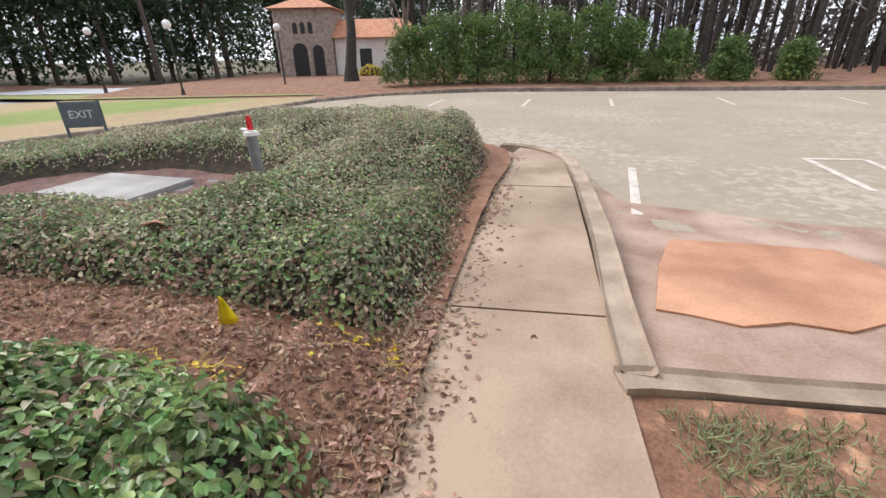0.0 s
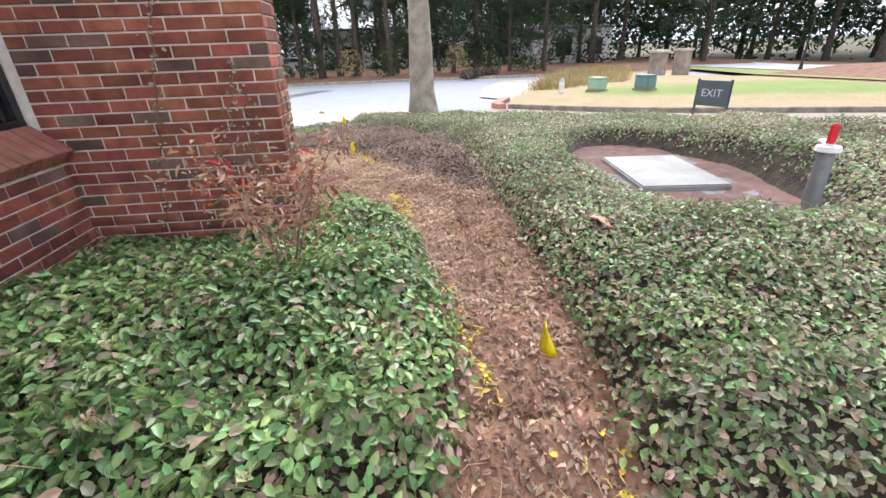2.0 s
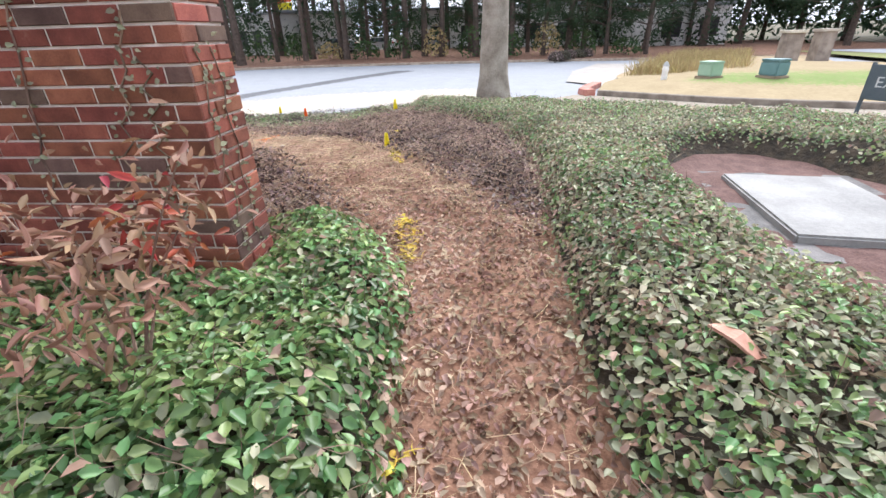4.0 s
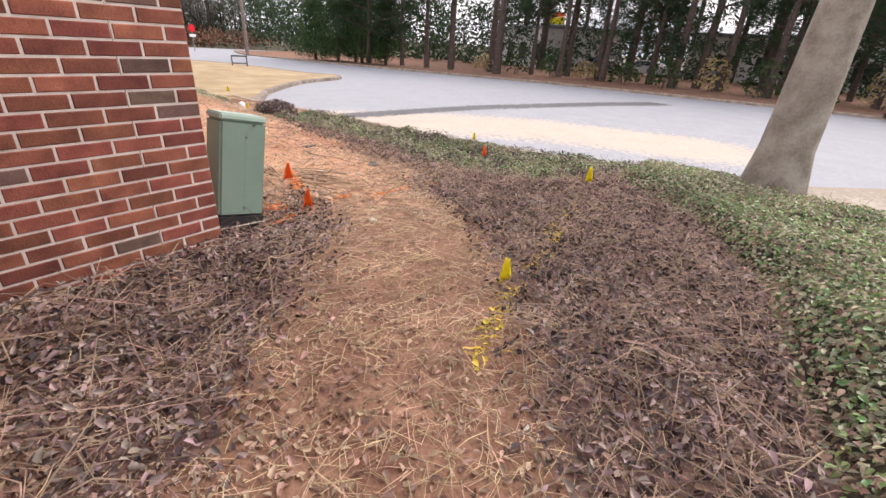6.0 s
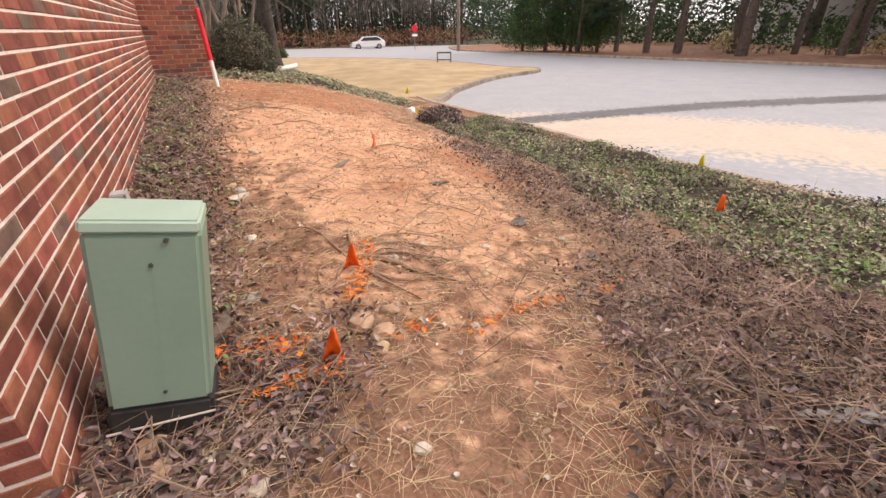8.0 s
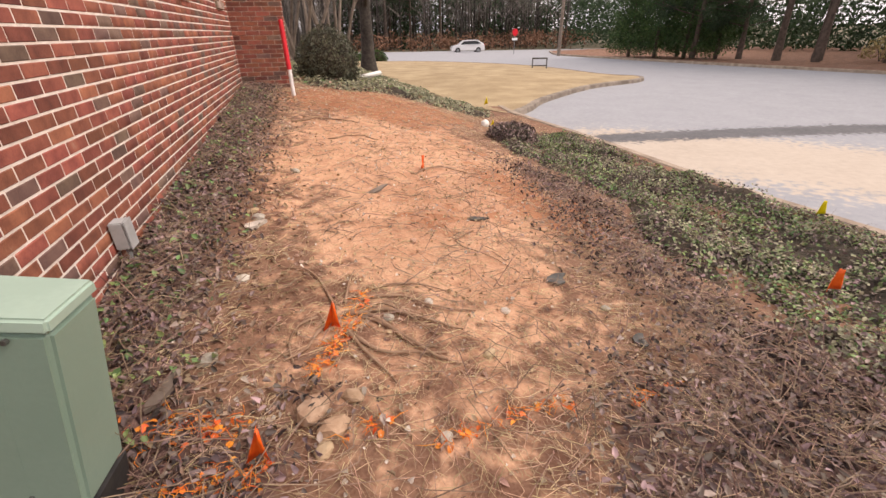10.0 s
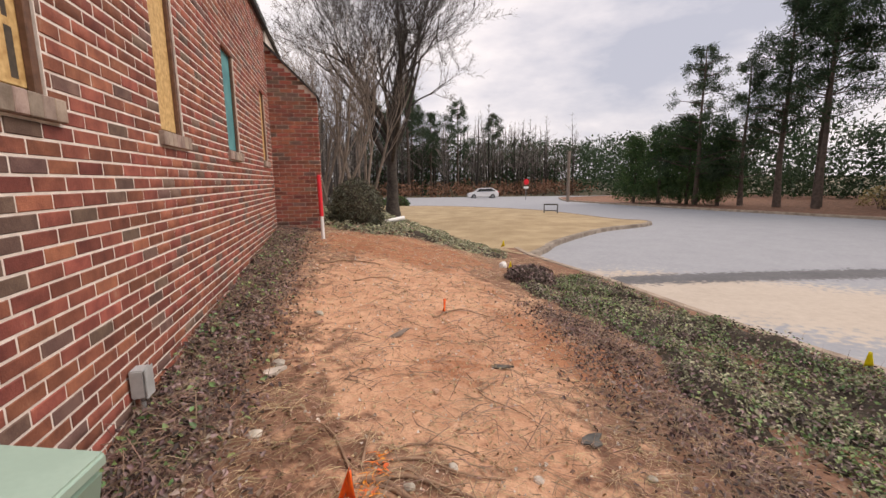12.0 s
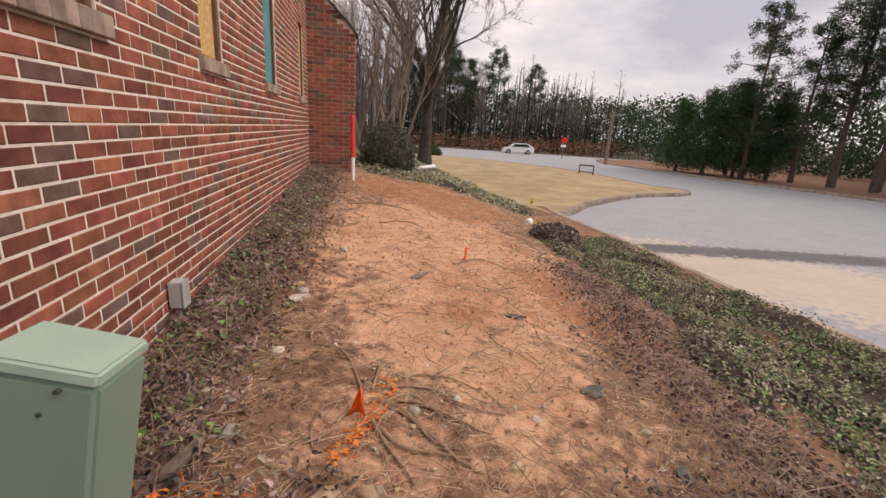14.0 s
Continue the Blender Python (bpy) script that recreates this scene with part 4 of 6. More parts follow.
def straw(name, material, dens, prob, lengths, thick, label, area=NEAR_BED, lift=0.3, zlift=0.02, bend=0.2):
    x, y = sprinkle(area, dens, lambda x, y: prob(x, y) * ~in_ivy(x, y) * ((x > 0.05) | (y < -0.05)))
    n = len(x)
    z = bed_z(x, y) + rng.uniform(0.0, zlift, n)
    a = rng.uniform(0, 6.283, n)
    D = np.stack([np.cos(a), np.sin(a), rng.normal(size=n) * 0.1], 1)
    return tagged(strand_mesh(name, np.stack([x, y, z], 1), D, rng.uniform(*lengths, n), rng.uniform(*thick, n), material, bend, lift=lift), label, "straw", kind="stuff")


straw("pine_straw", M_STRAW, 1500, lambda x, y: np.clip(sstep(x, -1.5, 0.6) * (1 - 0.8 * sstep(y, 0.6, 2.6)) * (1 - 0.55 * dark(x, y)) + 0.12, 0, 1) * (1 - 0.7 * clay(x, y)) + 0.03, (0.06, 0.19), (0.0007, 0.0014), "fallen pine straw matted over the ground")
straw("dead_vine_stems", M_TWIG, 420, lambda x, y: np.clip(dark(x, y) + 0.25 * sstep(x, 0.5, 2.5) * (y < 3), 0, 1), (0.10, 0.42), (0.0012, 0.0026), "tangled dead vine stems", lift=0.9, zlift=0.05, bend=0.3)
straw("clay_twigs", M_TWIG, 70, lambda x, y: clay(x, y), (0.05, 0.3), (0.0012, 0.003), "thin twigs and rootlets on bare clay", area=rect(0.4, 3.8, 0.8, 7.8), lift=0.15)


litter("pale_soil_crumbs", M_STONE, 110, lambda x, y: 0.25 + 0.75 * clay(x, y), (0.008, 0.024), "small pale stones and chips on bare soil", 0.9, 0.9, area=rect(0.2, 4, -0.6, 8))


def ground_z(x, y):
    return float(bed_z(np.array([x]), np.array([y]))[0])


def paint_mark(name, pts, width, material, label, dens=2600):
    """Sprayed marking: coloured straw, leaves and a thin stained film on the ground along a line."""
    line = smooth_line(pts, 0.05) if len(pts) > 2 else smooth_line([pts[0], ((pts[0][0] + pts[1][0]) / 2, (pts[0][1] + pts[1][1]) / 2), pts[1]], 0.05)
    xs, ys = [p[0] for p in line], [p[1] for p in line]
    area = rect(min(xs) - width, max(xs) + width, min(ys) - width, max(ys) + width)
    x, y = sprinkle(area, dens, lambda x, y: np.exp(-(edge_dist(x, y, line, False) / (width * 0.5)) ** 2))
    n = len(x)
    if n < 4:
        return
    e = thing(name, label=label, category="paint mark", kind="stuff")
    z = bed_z(x, y) + rng.uniform(0.006, 0.03, n)
    a = rng.uniform(0, 6.283, n)
    o = strand_mesh("painted_straw", np.stack([x, y, z], 1), np.stack([np.cos(a), np.sin(a), rng.normal(size=n) * 0.15], 1), rng.uniform(0.03, 0.09, n), np.full(n, 0.0016), material, 0.2, e)
    o["kind"] = "stuff"
    k = rng.random(n) < 0.7
    o = leaf_mesh("painted_leaves", np.stack([x, y, z - 0.004], 1)[k], (np.array([0, 0, 1.0]) + rng.normal(size=(n, 3)) * 0.35)[k], rng.uniform(0.015, 0.035, n)[k], 0.7, material, e)
    o["kind"] = "stuff"


YELLOW = [([(-3.35, -2.275), (-3.03, -2.22), (-2.7, -2.17)], 0.08, "faded yellow sprayed line on the path", 900),
          ([(-1.64, -2.05), (-1.42, -1.99), (-1.17, -1.93)], 0.075, "yellow sprayed line at the path's edge", 2600),
          ([(0.04, -1.69), (0.35, -1.6), (0.67, -1.51)], 0.06, "thin yellow sprayed line below a yellow flag", 1500),
          ([(1.0, -1.47), (1.35, -1.4), (1.85, -1.29), (2.41, -1.2)], 0.09, "yellow sprayed line on dead vines", 2600),
          ([(2.6, -1.1), (2.91, -0.94), (3.5, -0.8), (3.9, -0.72)], 0.14, "yellow spray on the ivy beside a flag", 900),
          ([(-4.0, -2.5), (-3.85, -2.62), (-3.6, -2.5)], 0.12, "faint yellow spray beside the sidewalk", 420)]
ORANGE = [([(0.39, 0.49), (0.53, 0.47), (0.67, 0.44)], 0.10, "orange sprayed band beside the utility pedestal", 2400),
          ([(0.45, 0.25), (0.6, 0.25), (0.78, 0.24)], 0.085, "orange sprayed band beside the utility pedestal", 2200),
          ([(0.97, 0.62), (1.06, 0.78), (1.13, 0.92), (1.23, 1.1)], 0.065, "orange sprayed line across the roots", 2500),
          ([(1.39, 0.19), (1.6, 0.23), (1.92, 0.28)], 0.06, "short orange sprayed dash", 1500),
          ([(1.06, 0.27), (1.15, 0.3), (1.25, 0.36)], 0.06, "short orange sprayed dash", 1700),
          ([(2.2, 0.22), (2.31, 0.25), (2.45, 0.28)], 0.06, "short orange sprayed dash", 1500)]
for pts_, width_, label_, dens_ in YELLOW:
    paint_mark("yellow_paint_mark", pts_, width_, M_YPAINT, label_, dens_)
for pts_, width_, label_, dens_ in ORANGE:
    paint_mark("orange_paint_mark", pts_, width_, M_OPAINT, label_, dens_)

# ---- things near the camera ----
def surf(x, y, z=None):
    return ground_z(x, y) if z is None else z


# concrete sidewalk, slab by slab, and its kerb
walk_z = -0.205
sidewalk = thing("sidewalk", label="worn tan concrete sidewalk with cracked joints", category="pavement", kind="structure")
cuts = [1.2, -0.55, -1.82, -3.07, -4.32, -5.57, -6.8]
for i in range(len(cuts) - 1):
    y1, y0 = cuts[i], cuts[i + 1]
    bm = bmesh.new()
    q = lambda y: -4.06 - 0.17 * sstep(-y, 2.0, 6.8)
    r = lambda y: -4.9 - 0.15 * sstep(-y, 2.0, 6.0)
    dz = 0.004 * (i % 2)
    top_ = [bm.verts.new((float(a), float(b), walk_z + dz - 0.008 * max(0, -b - 3))) for a, b in ((r(y0), y0 + 0.006), (q(y0), y0 + 0.006), (q(y1), y1 - 0.006), (r(y1), y1 - 0.006))]
    f = bm.faces.new(top_)
    ex = bmesh.ops.extrude_face_region(bm, geom=[f])
    bmesh.ops.translate(bm, verts=[v for v in ex["geom"] if isinstance(v, bmesh.types.BMVert)], vec=(0, 0, -0.15))
    bmesh.ops.recalc_face_normals(bm, faces=bm.faces)
    part("slab", bm, M_CONC, sidewalk)
bm = bmesh.new()
arc = [(-4.2, -6.81), (-5.06, -6.81)] + [(-4.35 - 0.66 * math.cos(t), -6.95 - 0.75 * math.sin(t)) for t in np.linspace(0.1, 1.35, 8)] + [(-4.32, -7.0)]
f = bm.faces.new([bm.verts.new((a, b, walk_z - 0.03)) for a, b in arc])
ex = bmesh.ops.extrude_face_region(bm, geom=[f])
bmesh.ops.translate(bm, verts=[v for v in ex["geom"] if isinstance(v, bmesh.types.BMVert)], vec=(0, 0, -0.15))
bmesh.ops.recalc_face_normals(bm, faces=bm.faces)
part("slab", bm, M_CONC, sidewalk)
sk = smooth_line([(-4.9, -2.62), (-4.93, -3.2), (-5.03, -4.5), (-5.07, -6.2), (-4.98, -7.1), (-4.6, -7.65), (-4.2, -7.8)], 0.12)
sweep("sidewalk_kerb", sk[::-1], lambda x, y: 0 * x + walk_z - 0.008 * np.clip(-y - 3, 0, 9), -0.15, 0.012, M_KERB, drop=0.3, rnd=-0.02, label="chipped pale concrete kerb along the sidewalk", category="kerb")
sweep("ramp_kerb", smooth_line([(-4.9, -2.5), (-5.2, -2.54), (-6.2, -2.58), (-9, -2.6)], 0.2), lambda x, y: 0 * x + walk_z - 0.035 * sstep(-x, 4.9, 5.6), -0.14, 0.012, M_KERB, drop=0.3, rnd=-0.02, label="low dirty kerb below the grass patch", category="kerb")
ramp = region("ramp_soil", [(-5.06, -2.66), (-9, -2.74), (-9, -5.0), (-7.0, -5.1), (-5.55, -5.6), (-5.3, -6.6), (-5.2, -6.6)], lambda x, y: -0.235 - 0.14 * sstep(-y, 2.7, 5.0) + 0.006 * wave(x, y, 0.3), 0.15,
              mat("dirty_red_concrete", (0.24, 0.15, 0.11), (0.44, 0.33, 0.26), 2.0, 0.95, 0.004, 40), label="red-stained concrete apron below the kerb", category="pavement")
grass_patch = region("grass_patch", [(-4.9, 1.2), (-4.9, -2.52), (-9, -2.62), (-9, 1.2)], lambda x, y: -0.222 + 0.02 * wave(x, y, 0.4, 3), 0.12, M_BED, {"clay": lambda x, y: 0.3 + 0.2 * wave(x, y, 0.7), "dark": lambda x, y: 0 * x, "redclay": lambda x, y: 0.25 + 0.3 * wave(x, y, 0.5, 2)}, label="trodden red soil with tufts of grass", category="soil")
x, y = sprinkle(rect(-8.0, -5.0, -2.45, 0.4), 4200, lambda x, y: np.clip(0.35 + 0.6 * wave(x, y, 0.35, 5) + 0.3 * sstep(y, -2.2, -1.9) * (y < -1.8), 0, 1))
d = rng.normal(size=(len(x), 3)) * 0.7 + np.array([0, 0, 1.0])
tagged(strand_mesh("grass_tufts", np.stack([x, y, np.full(len(x), -0.225)], 1), d, rng.uniform(0.04, 0.10, len(x)), np.full(len(x), 0.0024), M_GRASS, 0.25), "short faded grass tufts", "grass", kind="stuff")
x, y = sprinkle(rect(-4.75, -3.85, -7.2, -0.9), 900, lambda x, y: np.clip(np.exp(-((x + 4.0 + 0.17 * sstep(-y, 2.0, 6.8)) / 0.2) ** 2) * 1.4, 0, 1))
zz = np.where(x < -4.07, walk_z - 0.008 * np.clip(-y - 3, 0, 9) + 0.006, bed_z(x, y) + 0.008)
tagged(leaf_mesh("sidewalk_leaves", np.stack([x, y, zz], 1), np.array([0, 0, 1.0]) + rng.normal(size=(len(x), 3)) * 0.3, rng.uniform(0.02, 0.05, len(x)), 0.6, M_DRYLEAF, curl=0.25), "dry brown leaves along the sidewalk edge", "leaf litter", kind="stuff")

# stained sheet over the ramp
bm = bmesh.new()
ox = [(-5.22, -3.25), (-5.42, -3.9), (-5.68, -4.52), (-6.2, -4.5), (-6.8, -4.42), (-6.95, -3.9), (-7.0, -3.4), (-6.7, -3.22), (-6.35, -3.27), (-6.1, -3.14), (-5.85, -3.2), (-5.6, -3.12), (-5.4, -3.2)]
f = bm.faces.new([bm.verts.new((a, b, -0.252 - 0.075 * abs(b + 3.1))) for a, b in ox])
ex = bmesh.ops.extrude_face_region(bm, geom=[f])
bmesh.ops.translate(bm, verts=[v for v in ex["geom"] if isinstance(v, bmesh.types.BMVert)], vec=(0, 0, 0.022))
bmesh.ops.recalc_face_normals(bm, faces=bm.faces)
tagged(part("ramp_sheet", bm, M_PLY), "orange-brown stained sheet with a ragged edge on the ramp", "sheet")
STRIPES = [((-8.3, -6.3), (-8.55, -8.0)), ((-8.55, -8.0), (-9.3, -8.0)), ((-9.0, -6.4), (-9.3, -8.0)), ((-4.6, -15.4), (-4.9, -18)), ((-7.3, -15.4), (-7.7, -18)), ((-10.9, -15.9), (-11.4, -18.5)), ((-14.5, -16), (-15.2, -18.5)), ((-6.0, -7.2), (-5.6, -5.2)), ((-1.5, -16), (-1.6, -18.6)), ((1.5, -15.5), (1.6, -18))]
for (a, b), (c, d) in STRIPES:
    n_ = Vector((d - b, a - c)).normalized() * 0.05
    q = [(a + n_.x, b + n_.y), (a - n_.x, b - n_.y), (c - n_.x, d - n_.y), (c + n_.x, d + n_.y)]
    s_ = link_mesh("lot_stripe", [(u, v, float(pave(u, v)) + 0.011) for u, v in q], [(0, 1, 2, 3)], M_STRIPE)
    tagged(s_, "faded white parking stripe on the asphalt", "road marking", "parking stripes", kind="structure")


def marker_flag(x, y, z0, material, h, label, turn=0.0, big=1.0, lean=(0.02, 0.0), group="marker flags"):
    """A wire stake with a drooping plastic flag."""
    t = thing("marker_flag", pose(x, y, z0, 0, 0, turn), label, "flag", group)
    part("wire", rod((0, 0, -0.05), (lean[0], lean[1], h), 0.0016, n=5), M_WIRE, t)
    vs, fs = [], []
    n, k = 6, 4
    for i in range(n + 1):
        u = i / n
        for j in range(k + 1):
            w = j / k
            vs.append((lean[0] + (0.085 * u * (0.12 + 0.88 * w) - 0.02 * w) * big, lean[1] + 0.016 * math.sin(5 * u + 2 * w), h - big * (0.13 * w + 0.02 * u * w)))
    for i in range(n):
        for j in range(k):
            a = i * (k + 1) + j
            fs.append((a, a + 1, a + k + 2, a + k + 1))
    f = link_mesh("flag", vs, fs, material, t, smooth=True)
    so = f.modifiers.new("thick", "SOLIDIFY")
    so.thickness = 0.0012
    return t


YL, OL = "yellow plastic marker flag on a wire stake", "orange plastic marker flag on a wire stake"
marker_flag(-3.17, -2.5, ground_z(-3.17, -2.5), M_YFLAG, 0.17, "yellow marker flag drooping at the edge of the ivy", 235)
marker_flag(0.755, -1.45, ground_z(0.755, -1.45), M_YFLAG, 0.14, "yellow marker flag on the mulch path", 160)
marker_flag(2.92, -1.13, ground_z(2.92, -1.13), M_YFLAG, 0.33, "yellow marker flag among dead vines", 150)
marker_flag(0.82, 0.25, ground_z(0.82, 0.25), M_OFLAG, 0.17, "orange marker flag beside broken stone", 165)
marker_flag(1.09, 0.86, ground_z(1.09, 0.86), M_OFLAG, 0.17, "orange marker flag among exposed roots", 165)
marker_flag(4.0, 0.66, ground_z(4.0, 0.66) + 0.1, M_OFLAG, 0.24, "orange marker flag in the ivy strip", 170)
marker_flag(2.06, 3.24, ground_z(2.06, 3.24), M_OFLAG, 0.14, "small orange marker flag on bare clay", 95)
marker_flag(4.22, 6.72, ground_z(4.22, 6.72), M_YFLAG, 0.16, "yellow marker flag beside a white rock", 160)
marker_flag(5.7, 1.9, ground_z(5.7, 1.9), M_YFLAG, 0.24, "yellow marker flag near the road kerb", 160)
marker_flag(4.7, 8.3, ground_z(4.7, 8.3), M_YFLAG, 0.45, "yellow marker flag by the lawn", 160)

# utility pedestal beside the corner
PW, PD, PH = 0.275, 0.20, 0.765
ped = thing("utility_pedestal", pose(0.205, 0.27, -0.155, -2.0, 10.5, -6), "sage green metal utility pedestal on a black base", "utility box")
part("base", box(-PW / 2 - 0.006, PW / 2 + 0.006, -PD / 2 - 0.006, PD / 2 + 0.006, -0.12, 0.185, 0.012), M_BLACK, ped, "black plastic base")
body = part("body", box(-PW / 2, PW / 2, -PD / 2, PD / 2, 0.175, PH - 0.012, 0.014, 3), M_PED, ped)
part("seam", box(0.0125, 0.0138, -PD / 2 - 0.0006, -PD / 2 + 0.01, 0.19, PH - 0.07), M_PED, body)
bm = box(-PW / 2 - 0.002, PW / 2 + 0.002, -PD / 2 - 0.003, PD / 2 + 0.003, PH - 0.014, PH + 0.024, 0.008, 3)
for v in bm.verts:
    if v.co.z > PH:
        v.co.x *= 0.985
        v.co.y *= 0.97
lid = part("lid", bm, M_PEDLID, ped, "pale green sloping lid")
for bx, bz in ((0.013, PH - 0.105), (0.013, 0.23)):
    part("bolt", rod((bx, -PD / 2 + 0.004, bz), (bx, -PD / 2 - 0.005, bz), 0.006, n=8), M_STEEL, body, "dark bolt head")
part("bolt", rod((0.055, -PD / 2 - 0.002, PH - 0.03), (0.055, -PD / 2 - 0.013, PH - 0.03), 0.007, n=8), M_STEEL, lid, "dark bolt head")
part("cable", rod((-PW / 2 - 0.01, -PD / 2 - 0.012, 0.10), (PW / 2 + 0.01, -PD / 2 - 0.014, 0.14), 0.004, n=6), M_STONE, ped, "thin grey cord")

# grey junction box on the wall
jb = thing("junction_box", pose(0.012, 1.615, 0.235), "small grey junction box at the foot of the wall", "electrical box")
part("body", box(0, 0.07, -0.045, 0.045, -0.075, 0.075, 0.006), M_GREYBOX, jb)
part("cover", box(0.071, 0.078, -0.048, 0.048, -0.078, 0.078, 0.003), M_GREYBOX, jb)
part("conduit", rod((0.035, 0, -0.25), (0.035, 0, -0.075), 0.013), M_GREYBOX, jb)

# red and white marker pole
pole = thing("marker_pole", pose(0.81, 6.53, ground_z(0.81, 6.53)), "leaning red and white plastic marker pole", "pole")
d_ = Vector((-0.025, 0.16, 1.02))
part("pole", rod((0, 0, -0.1), d_ * 0.36, 0.03, n=14), M_WHITE, pole, "white lower pole")
part("sleeve", rod(d_ * 0.36, d_, 0.033, n=14), M_RED, pole, "red upper sleeve")
part("cap", rod(d_, d_ * 1.02, 0.035, 0.022, n=14), M_RED, pole)

pv = thing("pvc_pipe", pose(2.42, 10.0, ground_z(2.42, 10.0) + 0.15, 0, 0, 28), "white plastic pipe lying on the ivy", "pipe")
bm = rod((-0.3, 0, 0), (0.3, 0, 0.06), 0.05, n=16, caps=False)
p_ = part("pipe", bm, M_WHITEPVC, pv, smooth=True)
p_.modifiers.new("thick", "SOLIDIFY").thickness = 0.005


def stone(name, x, y, z, s, material, label, seed, flat=0.6):
    bm = bmesh.new()
    bmesh.ops.create_icosphere(bm, subdivisions=2, radius=1)
    for v in bm.verts:
        k = 1 + 0.28 * noise.noise(v.co * 1.4 + Vector((seed, 0, 0))) + 0.12 * noise.noise(v.co * 3.7 + Vector((0, seed, 0)))
        v.co = Vector((v.co.x * s[0], v.co.y * s[1], v.co.z * s[2])) * k
    o = part(name, bm, material, smooth=False)
    o.matrix_basis = pose(x, y, z, 12 * math.sin(seed), 9 * math.cos(seed), seed * 73 % 360)
    return tagged(o, label, "stone", "loose stones")


stone("white_rock", 4.0, 6.63, ground_z(4.0, 6.63) + 0.04, (0.1, 0.08, 0.075), M_WHITEPVC, "pale white lump beside a yellow flag", 3.3)
k = 0
for sx, sy, ss in ((0.86, 3.1, 0.05), (0.95, 0.42, 0.075), (1.02, 0.34, 0.06), (1.1, 0.47, 0.05), (0.98, 0.26, 0.045), (0.6, 2.2, 0.04), (0.64, 2.1, 0.05), (0.33, 2.45, 0.035), (1.72, 0.6, 0.035), (1.95, 0.95, 0.03), (1.55, 1.05, 0.03),
                   (0.17, 0.12, 0.05), (0.14, 0.28, 0.05), (0.16, 0.4, 0.045), (0.2, 0.02, 0.04), (0.12, -0.06, 0.035), (0.32, -0.02, 0.03), (0.62, -0.12, 0.03), (0.45, -0.2, 0.035), (2.55, 0.9, 0.03), (1.62, 1.75, 0.03), (0.55, 0.75, 0.045), (1.32, 0.95, 0.03), (2.1, 0.45, 0.025), (1.4, 0.2, 0.03), (0.9, -0.3, 0.03), (2.95, 0.2, 0.035), (0.62, 1.35, 0.04)):
    k += 1
    stone("stone", sx, sy, ground_z(sx, sy) + ss * 0.2, (ss, ss * 0.75, ss * 0.5), M_ROCKY if k % 3 == 0 or k in (2, 3, 4, 5) else M_STONE, "pale broken stone on the soil" if ss > 0.04 else "small pale stone on the soil", 1.7 * k)


def scrap(name, x, y, w, l, th, turn, material, label, category, seed=1.0):
    """A flat broken piece with an uneven outline."""
    bm = bmesh.new()
    pts = []
    for i in range(9):
        t = 2 * math.pi * i / 9
        r = 1 + 0.25 * math.sin(3 * t + seed) + 0.15 * math.sin(5 * t + 2 * seed)
        pts.append(bm.verts.new((w / 2 * math.cos(t) * r, l / 2 * math.sin(t) * r, 0)))
    f = bm.faces.new(pts)
    ex = bmesh.ops.extrude_face_region(bm, geom=[f])
    bmesh.ops.translate(bm, verts=[v for v in ex["geom"] if isinstance(v, bmesh.types.BMVert)], vec=(0, 0, th))
    bmesh.ops.recalc_face_normals(bm, faces=bm.faces)
    o = part(name, bm, material)
    o.matrix_basis = pose(x, y, ground_z(x, y) + 0.012, 5, -6, turn)
    return tagged(o, label, category)


scrap("slate_piece", 2.4, 1.2, 0.13, 0.10, 0.012, 20, M_SLATE, "dark broken slate piece on the mulch", "debris", 0.6)
scrap("slate_piece", 2.55, 0.6, 0.10, 0.07, 0.01, 70, M_SLATE, "small dark slate piece on the mulch", "debris", 2.6)
scrap("slate_piece", 2.2, 2.1, 0.16, 0.06, 0.012, -30, M_SLATE, "dark bark-like scrap on bare clay", "debris", 1.6)
scrap("bark_piece", 1.5, 2.62, 0.24, 0.055, 0.014, 35, M_BARKT, "grey weathered bark strip on bare clay", "debris", 0.2)
scrap("metal_scrap", 2.24, -0.84, 0.32, 0.07, 0.012, -42, M_GALV, "grey metal strip on dead vines", "debris", 3.1)
scrap("flat_stone", 0.62, 2.0, 0.13, 0.07, 0.025, 20, M_STONE, "flat pale stone by the wall", "stone", 1.1)
scrap("wood_chip", 0.42, 0.62, 0.2, 0.05, 0.02, 70, M_BARKT, "split wood chip near the pedestal", "debris", 0.9)


def root(name, pts, r, label="exposed curved tree root"):
    line = smooth_line([(p[0], p[1]) for p in pts], 0.05)
    n = len(line)
    P = [(a, b, ground_z(a, b) + r * 0.5 + 0.03 * math.sin(math.pi * i / n) * (pts[0][2] if len(pts[0]) > 2 else 0.4)) for i, (a, b) in enumerate(line)]
    vs, fs = tube_arrays(P, [r * (1 - 0.7 * i / n) for i in range(n)], 7)
    return tagged(link_mesh(name, vs, fs, M_ROOT, smooth=True), label, "root", "exposed roots")


